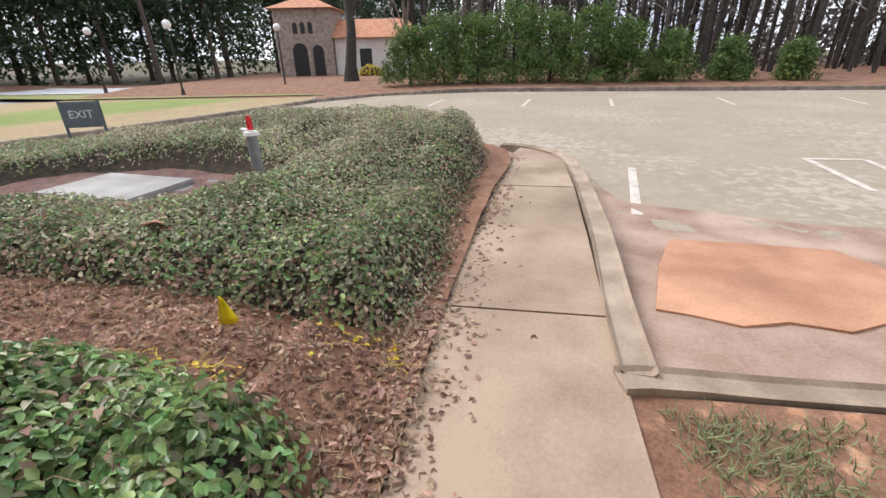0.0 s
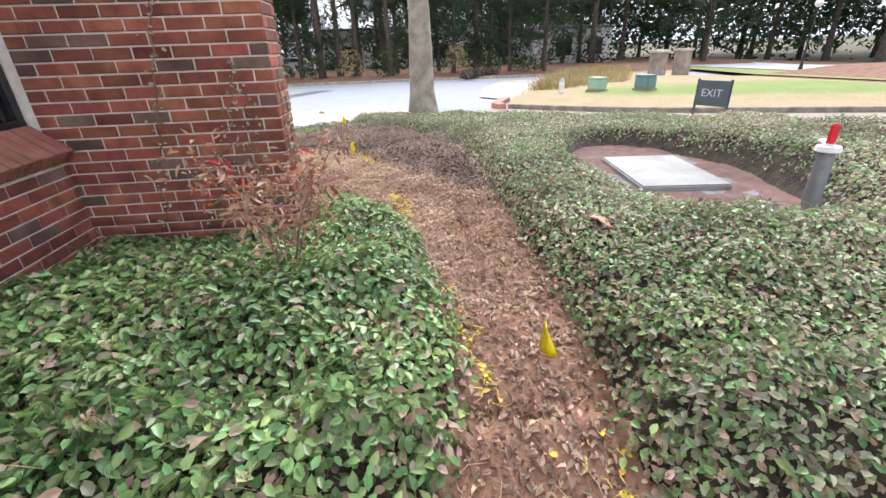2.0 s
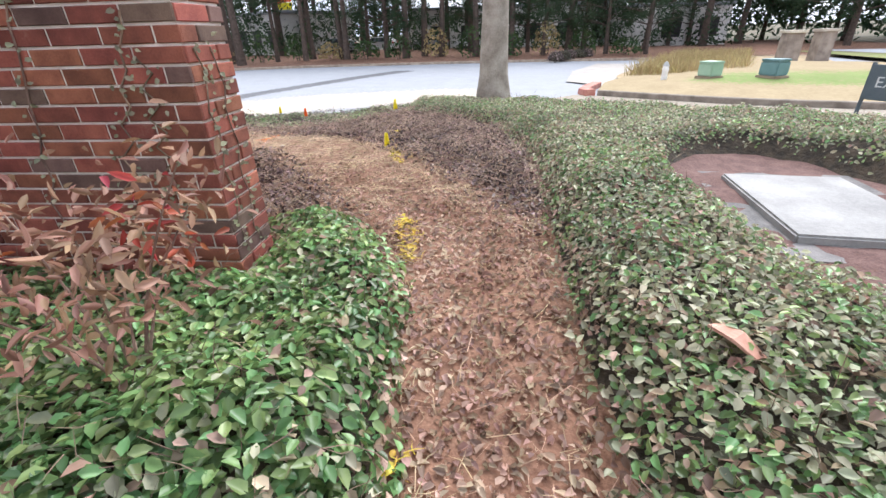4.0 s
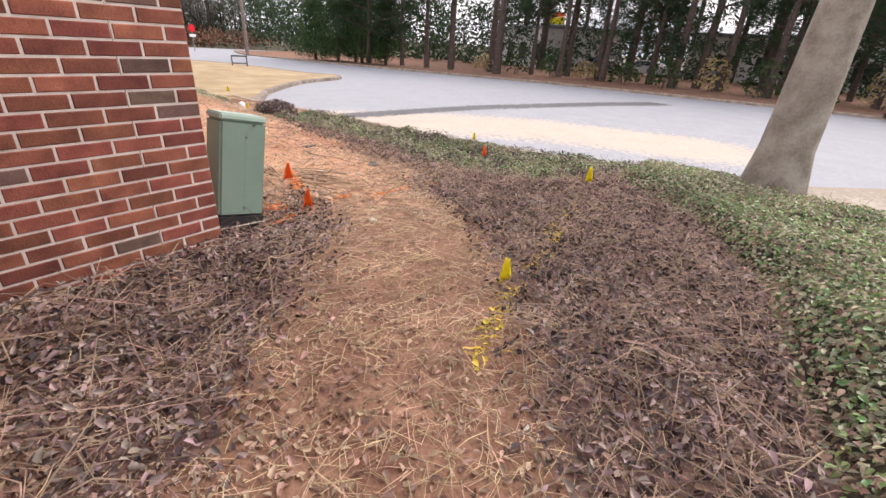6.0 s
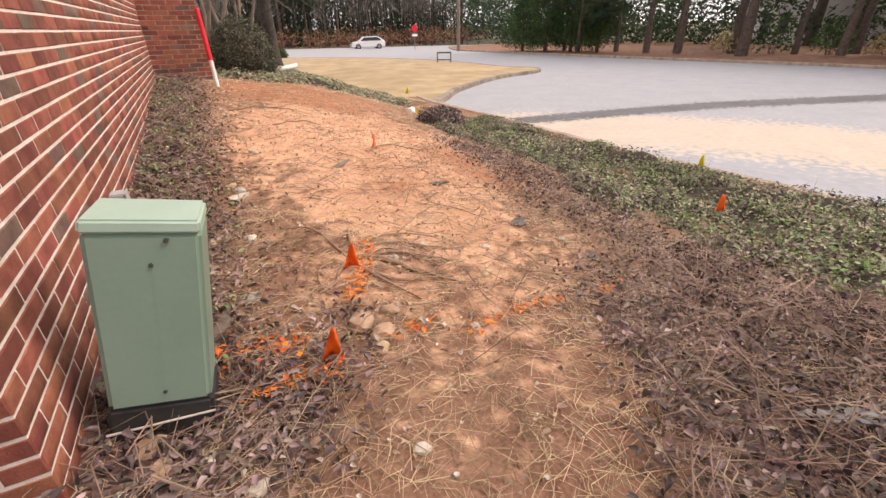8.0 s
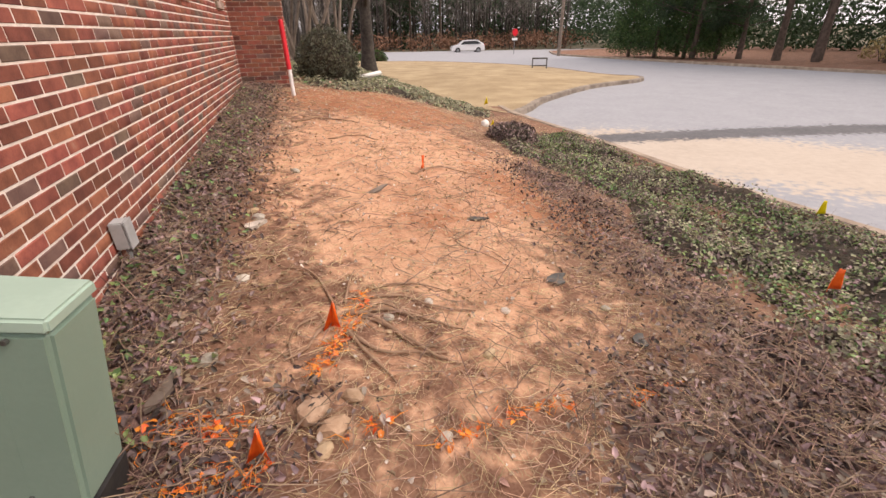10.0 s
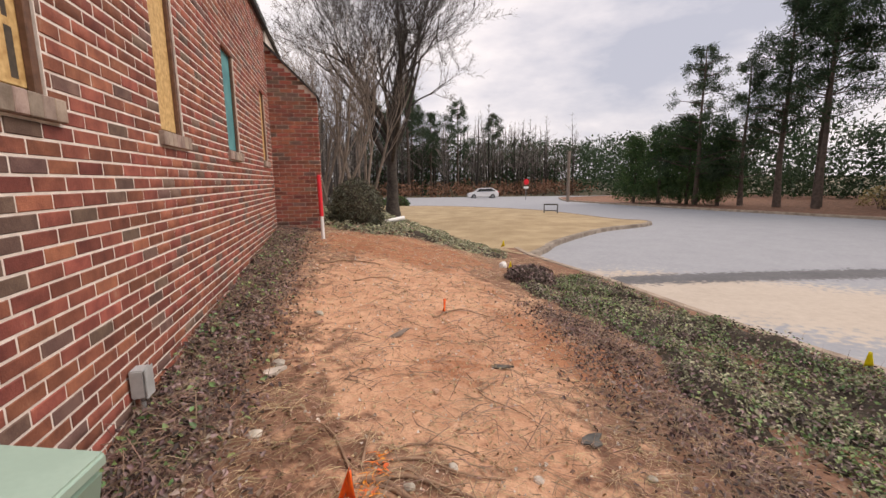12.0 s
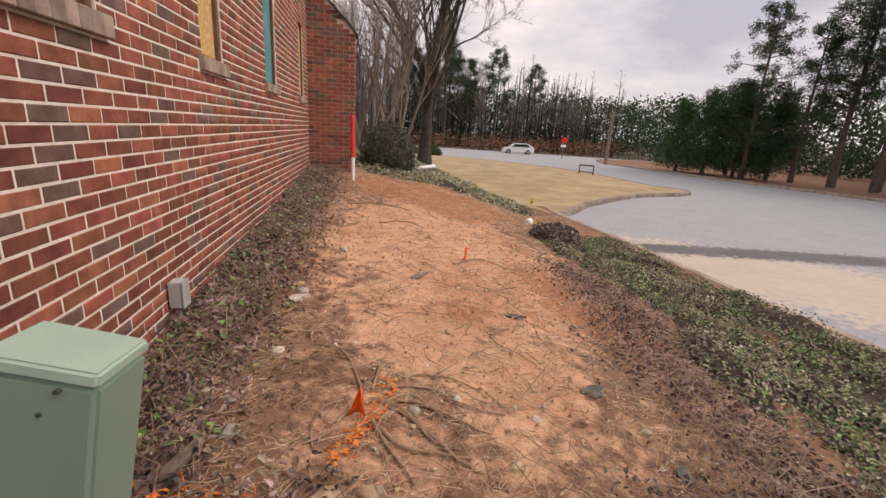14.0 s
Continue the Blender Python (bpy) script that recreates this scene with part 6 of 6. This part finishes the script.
def far_wood(name, n, xfun, hrange, label, material=M_GREYTWIG, r=0.1, twigs=26):
    """Leafless woodland, uncounted: trunks with upward branches joined in one mesh."""
    t = thing(name, label=label, category="woodland", kind="stuff")
    X = np.array([xfun() for _ in range(n)])
    Z = far_z(X[:, 0], X[:, 1]) + 0.05
    H = rng.uniform(*hrange, n)
    P = np.stack([X[:, 0], X[:, 1], Z], 1)
    D = np.array([0, 0, 1.0]) + rng.normal(size=(n, 3)) * 0.04
    o = strand_mesh("trunks", P, D, H, np.full(n, r) * rng.uniform(0.6, 1.4, n), M_BARKD, 0.01, t, 0.0)
    o["kind"] = "stuff"
    k = np.repeat(np.arange(n), twigs)
    u = rng.uniform(0.3, 0.97, len(k))
    B = P[k] + D[k] / np.linalg.norm(D[k], axis=1, keepdims=True) * (H[k] * u)[:, None]
    a = rng.uniform(0, 6.283, len(k))
    E = np.stack([np.cos(a), np.sin(a), rng.uniform(0.5, 1.6, len(k))], 1)
    o = strand_mesh("branches", B, E, H[k] * (1.05 - u) * rng.uniform(0.25, 0.5, len(k)), np.full(len(k), r * 0.22), material, 0.1, t, 0.0)
    o["kind"] = "stuff"
    return t


far_wood("north_wood", 260, lambda: (rng.uniform(-12, 42), rng.uniform(66, 92)), (8, 15), "grey leafless woodland beyond the cross road", twigs=34)
far_wood("south_wood", 230, lambda: (rng.uniform(-45, 2), rng.uniform(-50, -27)), (9, 16), "leafless woodland behind the parking lot", r=0.14, twigs=16)
far_wood("west_wood", 90, lambda: (rng.uniform(-14, 4), rng.uniform(40, 66)), (6, 12), "thin leafless trees beyond the lawn", twigs=40)
for i, (x_, y_, v_) in enumerate([(10, 72, 0), (12.5, 70, 3), (14, 75, 1), (16.5, 71, 0), (8, 76, 1), (19, 80, 2), (22, 74, 3), (30, 78, 1), (6, 80, 2), (-2, 75, 0)]):
    place(PINES[v_], x_, y_, -1.5, 0.95 + 0.2 * rng.random(), 60 * i)["group"] = "distant pine wood"


def wood_mass(name, n, pfun, size, material, label):
    """The closed depth of a far wood: many large irregular sprays of foliage."""
    t = thing(name, label=label, category="woodland", kind="stuff")
    C = np.array([pfun() for _ in range(n)])
    leaf_cloud("foliage", C, size * 1.9, 26, (size * 0.35, size * 0.8), 0.4, material, t)["kind"] = "stuff"


def ring(a0, a1, d0, d1, z1):
    a, d = radians(a0 + (a1 - a0) * rng.random()), rng.uniform(d0, d1)
    return (-4 - math.sin(a) * d, -2 + math.cos(a) * d, rng.random() ** 0.8 * z1)


wood_mass("far_pine_wood", 2300, lambda: ring(-92, -150, 60, 98, 18), 1.2, M_PINE, "dark closed pine wood in the distance")
wood_mass("far_pine_wood", 700, lambda: ring(-150, -175, 78, 96, 16), 1.2, M_PINE, "dark pine wood behind the house")
wood_mass("south_understory", 520, lambda: (rng.uniform(-48, 2), rng.uniform(-52, -38), rng.random() ** 1.6 * 9), 0.8, M_GREYTWIG, "brown depth of the wood behind the lot")
wood_mass("north_understory", 560, lambda: (rng.uniform(-20, 48), rng.uniform(78, 96), rng.random() ** 1.4 * 9 - 1), 0.9, M_GREYTWIG, "brown depth of the wood beyond the cross road")
wood_mass("east_understory", 520, lambda: (rng.uniform(42, 54), rng.uniform(-26, 38), rng.random() ** 1.5 * 6 - 0.6), 0.7, M_PINE, "broken greenery behind the roadside pines")
wood_mass("north_pines", 760, lambda: (rng.uniform(4, 66), rng.uniform(74, 96), rng.random() ** 1.1 * 9.5 - 1), 1.0, M_PINE, "dark pines mixed into the wood beyond the cross road")
wood_mass("corner_pines", 480, lambda: (rng.uniform(40, 66), rng.uniform(34, 72), rng.random() ** 1.2 * 8 - 0.8), 0.9, M_PINE, "dark pines behind the corner of the roads")
cw = thing("wood_floor_scrub", label="brown scrub along the foot of the far wood", category="undergrowth", kind="stuff")
cs = np.array([(rng.uniform(-14, 44), rng.uniform(62, 72), -0.9 + rng.uniform(0, 1.3)) for _ in range(330)])
leaf_cloud("scrub", cs, 1.1, 14, (0.3, 0.6), 0.3, M_LITTER, cw)["kind"] = "stuff"
# evergreen shrubs at the back of the lot
for i, (x_, s_) in enumerate([(1.2, 1.5), (-0.6, 1.9), (-2.4, 1.8), (-4.2, 2.1), (-6.0, 1.8), (-7.9, 1.9), (-9.6, 1.5), (-11.6, 1.2), (-14.2, 1.0), (-17, 0.9)]):
    y_ = -24.6 - 0.7 * rng.random()
    t = thing("evergreen_shrub", pose(x_, y_, -0.35), "loose bright green evergreen shrub behind the parking lot", "shrub", "evergreens behind the lot")
    link_mesh("stem", *tube_arrays([(0, 0, -0.2), (0.04, 0, s_ * 0.8), (0, 0.05, s_ * 1.5)], [0.09, 0.06, 0.02], 7), M_BARKD, t)
    u_, a_ = rng.random(110), rng.uniform(0, 6.283, 110)
    r_ = s_ * 0.95 * (1 - u_ * 0.62) * rng.uniform(0.3, 1.15, 110)
    leaf_cloud("foliage", np.stack([np.cos(a_) * r_, np.sin(a_) * r_ * 0.8, 0.25 + u_ * s_ * 1.6], 1), 0.42, 44, (0.09, 0.2), 0.4, M_EVERG, t)["kind"] = "stuff"
for i, (x_, y_, r_) in enumerate([(6.6, -30.8, 0.42), (3.0, -30.4, 0.2)]):
    b_ = branch_tree("roadside_tree", 61 + i, 13 if i == 0 else 9, r_, 2, 0.5, "bare tree with a stout trunk beyond the lot", M_BARKD if i == 0 else M_BARKT, 0.4, 9, 0.8, (5, 4))
    b_.matrix_basis = pose(x_, y_, -0.3)

# tan ornamental grass and small shrubs on the far island
og = thing("ornamental_grass", label="tan dormant ornamental grass in drifts", category="grass", kind="stuff")
gp = np.array([(rng.uniform(15, 30), 0, 0) for _ in range(5200)])
gp[:, 1] = -7.2 - (gp[:, 0] - 14) * 0.52 - rng.uniform(0, 4.5, len(gp))
gp[:, 2] = pave(gp[:, 0], gp[:, 1]) + 0.1
strand_mesh("blades", gp, np.array([0, 0, 1.0]) + rng.normal(size=gp.shape) * 0.35, rng.uniform(0.3, 0.75, len(gp)), np.full(len(gp), 0.012), M_GRASST, 0.15, og)["kind"] = "stuff"
isle_far = region("grass_bank", smooth_line([(14, -7.4), (20, -9.8), (27, -13), (34, -16), (34, -24), (22, -20), (16, -13)], 0.8, True), lambda x, y: pave(x, y) + 0.12, 1.0, M_LAWN, label="tan dormant grass bank", category="lawn")
for i, (x_, y_) in enumerate([(27.5, -6.9), (28.8, -7.6), (30.0, -8.2), (31.4, -9.1), (32.6, -9.9)]):
    clump("small_bush", x_, y_, float(pave(x_, y_)) + 0.12, 0.5, 0.5, 0.45, 420, (0.06, 0.12), M_SHRUB if i % 2 else M_DARKLEAF, "small round dark bush at the kerb", group="small bushes")

# ---- far things ----
def utility_cabinet(x, y, material, label, s=1.0):
    t = thing("utility_cabinet", pose(x, y, float(isle_z(np.array([x]), np.array([y]))[0]), 0, 0, 25), label, "utility box", "utility cabinets")
    part("base", box(-0.36 * s, 0.36 * s, -0.34 * s, 0.34 * s, -0.1, 0.06, 0.01), M_CONC, t)
    part("body", box(-0.32 * s, 0.32 * s, -0.3 * s, 0.3 * s, 0.06, 0.52 * s, 0.03), material, t)
    part("lid", box(-0.34 * s, 0.34 * s, -0.32 * s, 0.32 * s, 0.52 * s, 0.6 * s, 0.03), material, t)
    return t


utility_cabinet(11.6, -9.3, mat("pale_green_cabinet", (0.30, 0.45, 0.33), (0.36, 0.51, 0.39), 3, 0.5), "pale green utility cabinet on the island", 0.8)
utility_cabinet(11.0, -10.8, mat("blue_green_cabinet", (0.12, 0.22, 0.24), (0.16, 0.27, 0.29), 3, 0.5), "dark blue-green utility cabinet on the island", 0.85)
hy = thing("hydrant", pose(12.5, -8.3, float(isle_z(np.array([12.5]), np.array([-8.3]))[0])), "small white hydrant at the edge of the island", "hydrant")
part("barrel", rod((0, 0, -0.1), (0, 0, 0.42), 0.10, 0.09, n=12), M_WHITE, hy)
part("cap", rod((0, 0, 0.42), (0, 0, 0.55), 0.11, 0.04, n=12), M_GREYBOX, hy)
part("nozzle", rod((-0.18, 0, 0.32), (0.18, 0, 0.32), 0.05, n=10), M_WHITE, hy)
for x_, y_ in ((20.6, -16.8), (22.4, -19.4)):
    st = thing("stone_pillar", pose(x_, y_, -0.75), "brown stone entrance pillar with a flat cap", "pillar", "entrance pillars")
    part("shaft", box(-0.35, 0.35, -0.35, 0.35, -0.2, 1.25, 0.02), M_STONEW, st)
    part("cap", box(-0.42, 0.42, -0.42, 0.42, 1.25, 1.38, 0.02), M_STONE, st)
for x_, y_ in ((14.0, -24.0), (10.2, -28.5), (22, -27)):
    lp_ = thing("lamp_post", pose(x_, y_, -0.8), "black lamp post with a pale globe", "street lamp", "lamp posts")
    part("pole", rod((0, 0, -0.2), (0, 0, 3.4), 0.06, 0.04, n=10), M_BLACK, lp_)
    part("base", rod((0, 0, 0), (0, 0, 0.4), 0.13, 0.08, n=10), M_BLACK, lp_)
    bm = bmesh.new()
    bmesh.ops.create_uvsphere(bm, u_segments=12, v_segments=8, radius=0.22, matrix=Matrix.Translation((0, 0, 3.6)))
    part("globe", bm, M_WHITE, lp_, "pale glass globe", True)
fr = region("south_road", [(6, -31), (10, -26), (34, -27.5), (60, -33), (60, -41), (30, -34), (8, -36)], lambda x, y: pave(x, y) + 0.22, 1.5, mat("pale_far_road", (0.42, 0.43, 0.45), (0.52, 0.53, 0.55), 1, 0.9), label="pale asphalt road beyond the island", category="road")
gl = region("south_lawn", [(5.2, -22.8), (20, -22.3), (36, -26), (36, -27.3), (10, -25.8), (6, -30)], lambda x, y: pave(x, y) + 0.2, 1.2, M_GREENLAWN, {"green": lambda x, y: 0.55 + 0 * x}, label="green lawn strip before the far road", category="lawn")

# stone-towered clubhouse beyond the lot
ch = thing("clubhouse", pose(12.5, -48.5, -0.75, 0, 0, 8), "pale stucco house with stone tower and terracotta roof", "building")
tower = part("tower", box(1.6, 7.2, -2.6, 2.6, -0.5, 6.2, 0.05, 1), M_STONEW, ch, "rough stone tower")
bm = bmesh.new()
tv = [bm.verts.new(p) for p in [(1.1, -3.1, 6.2), (7.7, -3.1, 6.2), (7.7, 3.1, 6.2), (1.1, 3.1, 6.2), (4.4, 0, 7.6)]]
for f in ((0, 1, 4), (1, 2, 4), (2, 3, 4), (3, 0, 4), (3, 2, 1, 0)):
    bm.faces.new([tv[i] for i in f])
part("tower_roof", bm, M_TERRA, ch, "low terracotta tower roof")


def arch(cx, w, z0, z1, y, parent):
    bm = bmesh.new()
    pts = [(cx - w / 2, z0), (cx + w / 2, z0)] + [(cx + w / 2 * math.cos(t), z1 - w / 2 + w / 2 * math.sin(t)) for t in np.linspace(0, math.pi, 9)]
    f = bm.faces.new([bm.verts.new((a, y, b)) for a, b in pts])
    ex = bmesh.ops.extrude_face_region(bm, geom=[f])
    bmesh.ops.translate(bm, verts=[v for v in ex["geom"] if isinstance(v, bmesh.types.BMVert)], vec=(0, -0.3, 0))
    bmesh.ops.recalc_face_normals(bm, faces=bm.faces)
    return part("window", bm, M_VOID, parent, "dark arched opening")


arch(4.9, 1.5, -0.4, 3.2, 2.62, tower)
arch(3.1, 1.1, -0.4, 3.0, 2.62, tower)
for k in (-0.75, 0.0, 0.75):
    arch(4.4 + k, 0.45, 4.0, 5.0, 2.62, tower)
part("wall", box(-6.5, 1.55, -3.0, 2.0, -0.5, 3.6, 0.03, 1), M_WALLW, ch, "pale stucco wall")
for cx in (-4.8, -1.5):
    part("window", box(cx - 0.6, cx + 0.6, 1.9, 2.06, 0.9, 2.6), M_VOID, ch, "dark window")
bm = bmesh.new()
tv = [bm.verts.new(p) for p in [(-7.0, -3.5, 3.6), (1.9, -3.5, 3.6), (1.9, 2.6, 3.6), (-7.0, 2.6, 3.6), (-5.5, -0.5, 5.4), (1.6, -0.5, 5.4)]]
for f in ((0, 1, 5, 4), (1, 2, 5), (2, 3, 4, 5), (3, 0, 4), (3, 2, 1, 0)):
    bm.faces.new([tv[i] for i in f])
part("roof", bm, M_TERRA, ch, "terracotta tiled roof")
clump("flower_bush", 9.0, -42.5, -0.5, 1.2, 0.7, 0.7, 500, (0.1, 0.2), M_PIPEY, "yellow flowering bush before the house")

# pale commercial buildings behind the roadside pines
for bx, by, w_, d_, h_, tt, lab in ((62, -6, 26, 9, 4.2, 82, "long pale warehouse behind the pines"), (58, 24, 18, 10, 4.0, 50, "pale flat-roofed store behind the pines"), (52, -22, 10, 7, 3.4, 100, "small pale building beyond the bushes")):
    b_ = thing("commercial_building", pose(bx, by, -0.7, 0, 0, tt), lab, "building", "far commercial buildings")
    part("wall", box(-w_ / 2, w_ / 2, -d_ / 2, d_ / 2, -0.5, h_, 0.05, 1), M_WALLW, b_)
    part("roof", box(-w_ / 2 - 0.2, w_ / 2 + 0.2, -d_ / 2 - 0.2, d_ / 2 + 0.2, h_, h_ + 0.35, 0.05, 1), M_GALV, b_)
    for k in range(int(w_ / 4)):
        for sgn in (-1, 1):
            part("window", box(-w_ / 2 + 1.2 + 4 * k, -w_ / 2 + 3.2 + 4 * k, sgn * d_ / 2 - 0.05, sgn * d_ / 2 + 0.05, 0.6, 2.4), M_VOID, b_, "dark window")
sb = thing("store_sign", pose(52, 21, -0.7, 0, 0, 50), "yellow and red store sign on a pole behind the pines", "sign")
part("pole", rod((0, 0, 0), (0, 0, 4.0), 0.15, n=10), M_GALV, sb)
part("panel", box(-1.8, 1.8, -0.12, 0.12, 4.0, 5.2, 0.03), M_YFLAG, sb)
part("panel", box(-1.8, 1.8, -0.13, 0.13, 5.25, 5.7, 0.03), M_OFLAG, sb)


def car(x, y, z, turn, paint, label, name="car", group="cars"):
    """A small hatchback: lofted body, glasshouse, wheels, lights."""
    c = thing(name, pose(x, y, z, 0, 0, turn), label, "car", group)
    side = [(-2.1, 0.28), (2.1, 0.28), (2.12, 0.55), (2.0, 0.78), (1.2, 0.92), (0.55, 1.42), (-1.2, 1.48), (-1.95, 1.05), (-2.12, 0.85)]
    bm = bmesh.new()
    va = [bm.verts.new((px_, -0.86 + (0.14 if pz > 1.0 else 0), pz)) for px_, pz in side]
    vb = [bm.verts.new((px_, 0.86 - (0.14 if pz > 1.0 else 0), pz)) for px_, pz in side]
    bm.faces.new(va[::-1]), bm.faces.new(vb)
    for i in range(len(side)):
        j = (i + 1) % len(side)
        bm.faces.new((va[i], va[j], vb[j], vb[i]))
    bmesh.ops.recalc_face_normals(bm, faces=bm.faces)
    bmesh.ops.bevel(bm, geom=bm.edges[:], offset=0.05, segments=2, affect="EDGES")
    part("body", bm, paint, c)
    for s in (-1, 1):
        bm = bmesh.new()
        f = bm.faces.new([bm.verts.new(p) for p in [(1.0, s * 0.865, 0.96), (0.5, s * 0.76, 1.36), (-1.1, s * 0.76, 1.40), (-1.7, s * 0.865, 1.02)]])
        part("side_window", bm, M_GLASS, c, "dark side glass")
        for wx in (-1.3, 1.3):
            w_ = part("wheel", rod((wx, s * 0.66, 0.32), (wx, s * 0.88, 0.32), 0.32, n=18), M_TYRE, c, "black tyre")
            part("rim", rod((wx, s * 0.86, 0.32), (wx, s * 0.895, 0.32), 0.19, n=14), M_GALV, w_, "grey rim")
        part("headlight", box(1.98, 2.1, s * 0.62 - 0.16, s * 0.62 + 0.16, 0.62, 0.74, 0.02), M_GLASS, c)
        part("tail_light", box(-2.13, -2.02, s * 0.66 - 0.12, s * 0.66 + 0.12, 0.8, 1.0, 0.02), M_RED, c)
    return c


car(20.6, 56.5, -1.38, 170, M_CAR, "white hatchback on the cross road beyond the lawn")
for i, (x_, y_, tt) in enumerate(((48, 14, 70), (49, 9.5, 75), (50, 4, 80), (51, -1, 85))):
    car(x_, y_, -0.75, tt, M_CAR if i % 2 else M_GALV, "parked car behind the pines, pale paint", group="parked cars")

ss = thing("stop_sign", pose(23.0, 47.5, -1.35, 0, 0, 10), "red octagonal stop sign on a steel post", "sign")
part("post", rod((0, 0, -0.2), (0, 0, 2.5), 0.04, n=8), M_GALV, ss)
part("panel", rod((0, -0.05, 2.25), (0, -0.08, 2.25), 0.37, n=8), M_RED, ss, "red octagonal panel")
part("plate", box(-0.35, 0.35, -0.07, -0.05, 1.45, 1.7, 0.01), M_WHITE, ss)
up_ = thing("utility_pole", pose(24.6, 40.5, -1.2), "grey wooden utility pole at the corner", "pole")
part("pole", rod((0, 0, -0.3), (0, 0, 5.2), 0.17, 0.14, n=12), M_BARKT, up_)
lsn = thing("yard_frame_sign", pose(13.2, 22.4, float(lawn_z(np.array([13.2]), np.array([22.4]))[0]), 0, 0, -25), "low dark framed sign standing on the lawn", "sign")
for sx in (-0.38, 0.38):
    part("leg", box(sx - 0.03, sx + 0.03, -0.03, 0.03, -0.1, 0.55, 0.006), M_SLATE, lsn)
part("rail", box(-0.41, 0.41, -0.025, 0.025, 0.47, 0.55, 0.006), M_SLATE, lsn)
part("rail", box(-0.41, 0.41, -0.025, 0.025, 0.12, 0.17, 0.006), M_SLATE, lsn)

# ---- bricks, piece by piece, last ----
e_cut = [(a - 0.002, b + 0.002, SILL, HEAD) for a, b in WINS] + [(a - 0.065, b + 0.065, SILL - 0.09, SILL) for a, b in WINS]
lay_bricks(wall_east, FACE_E, bond(7.35, -0.268, EAVES - 0.02, e_cut, shift=1), lambda u, v: u < 2.2 and 0.3 < v < 1.9)
lay_bricks(wall_south, FACE_S, [(1.727 - u, v, w) for u, v, w in bond(1.727, -0.268, EAVES - 0.02)], lambda u, v: u > 0.2 and -0.05 < v < 1.5)
FACE_BW = Matrix.Translation((BX0, 0.0, 0)) @ Matrix.Rotation(radians(-90), 4, "Z")   # along -y, outwards -x
lay_bricks(buttress_south, FACE_BW, bond(-BY + 0.008, -0.268, EAVES), lambda u, v: 0.2 < v < 1.6)
lay_bricks(buttress_south, Matrix.Translation((BX0, BY, 0)), bond(BX1 - BX0 + 0.008, -0.268, EAVES, shift=1), lambda u, v: 0.0 < v < 1.6)
lay_bricks(buttress_south, Matrix.Translation((BX1, BY, 0)) @ Matrix.Rotation(radians(90), 4, "Z"), bond(-BY, -0.268, EAVES))
FACE_NB = Matrix.Translation((0.0, 7.35, 0))
nb = [(u, v, w) for u, v, w in bond(0.8, -0.2, 3.5) if v < 3.47 - 1.02 * u]
lay_bricks(b_far, FACE_NB, nb, lambda u, v: 0.3 < v)
lay_bricks(b_far, Matrix.Translation((0.8, 7.35, 0)) @ Matrix.Rotation(radians(90), 4, "Z"), bond(0.25, -0.2, 2.66, shift=1))
lay_bricks(bay, Matrix.Translation((BAYX0, BAYY, 0)), bond(BX0 - BAYX0 - 0.004, -0.268, 0.47 + BAYZ), lambda u, v: v > 0.0)
lay_bricks(bay, Matrix.Translation((BAYX0 - 0.3, BAYY, 0)), bond(0.3, -0.268, EAVES))
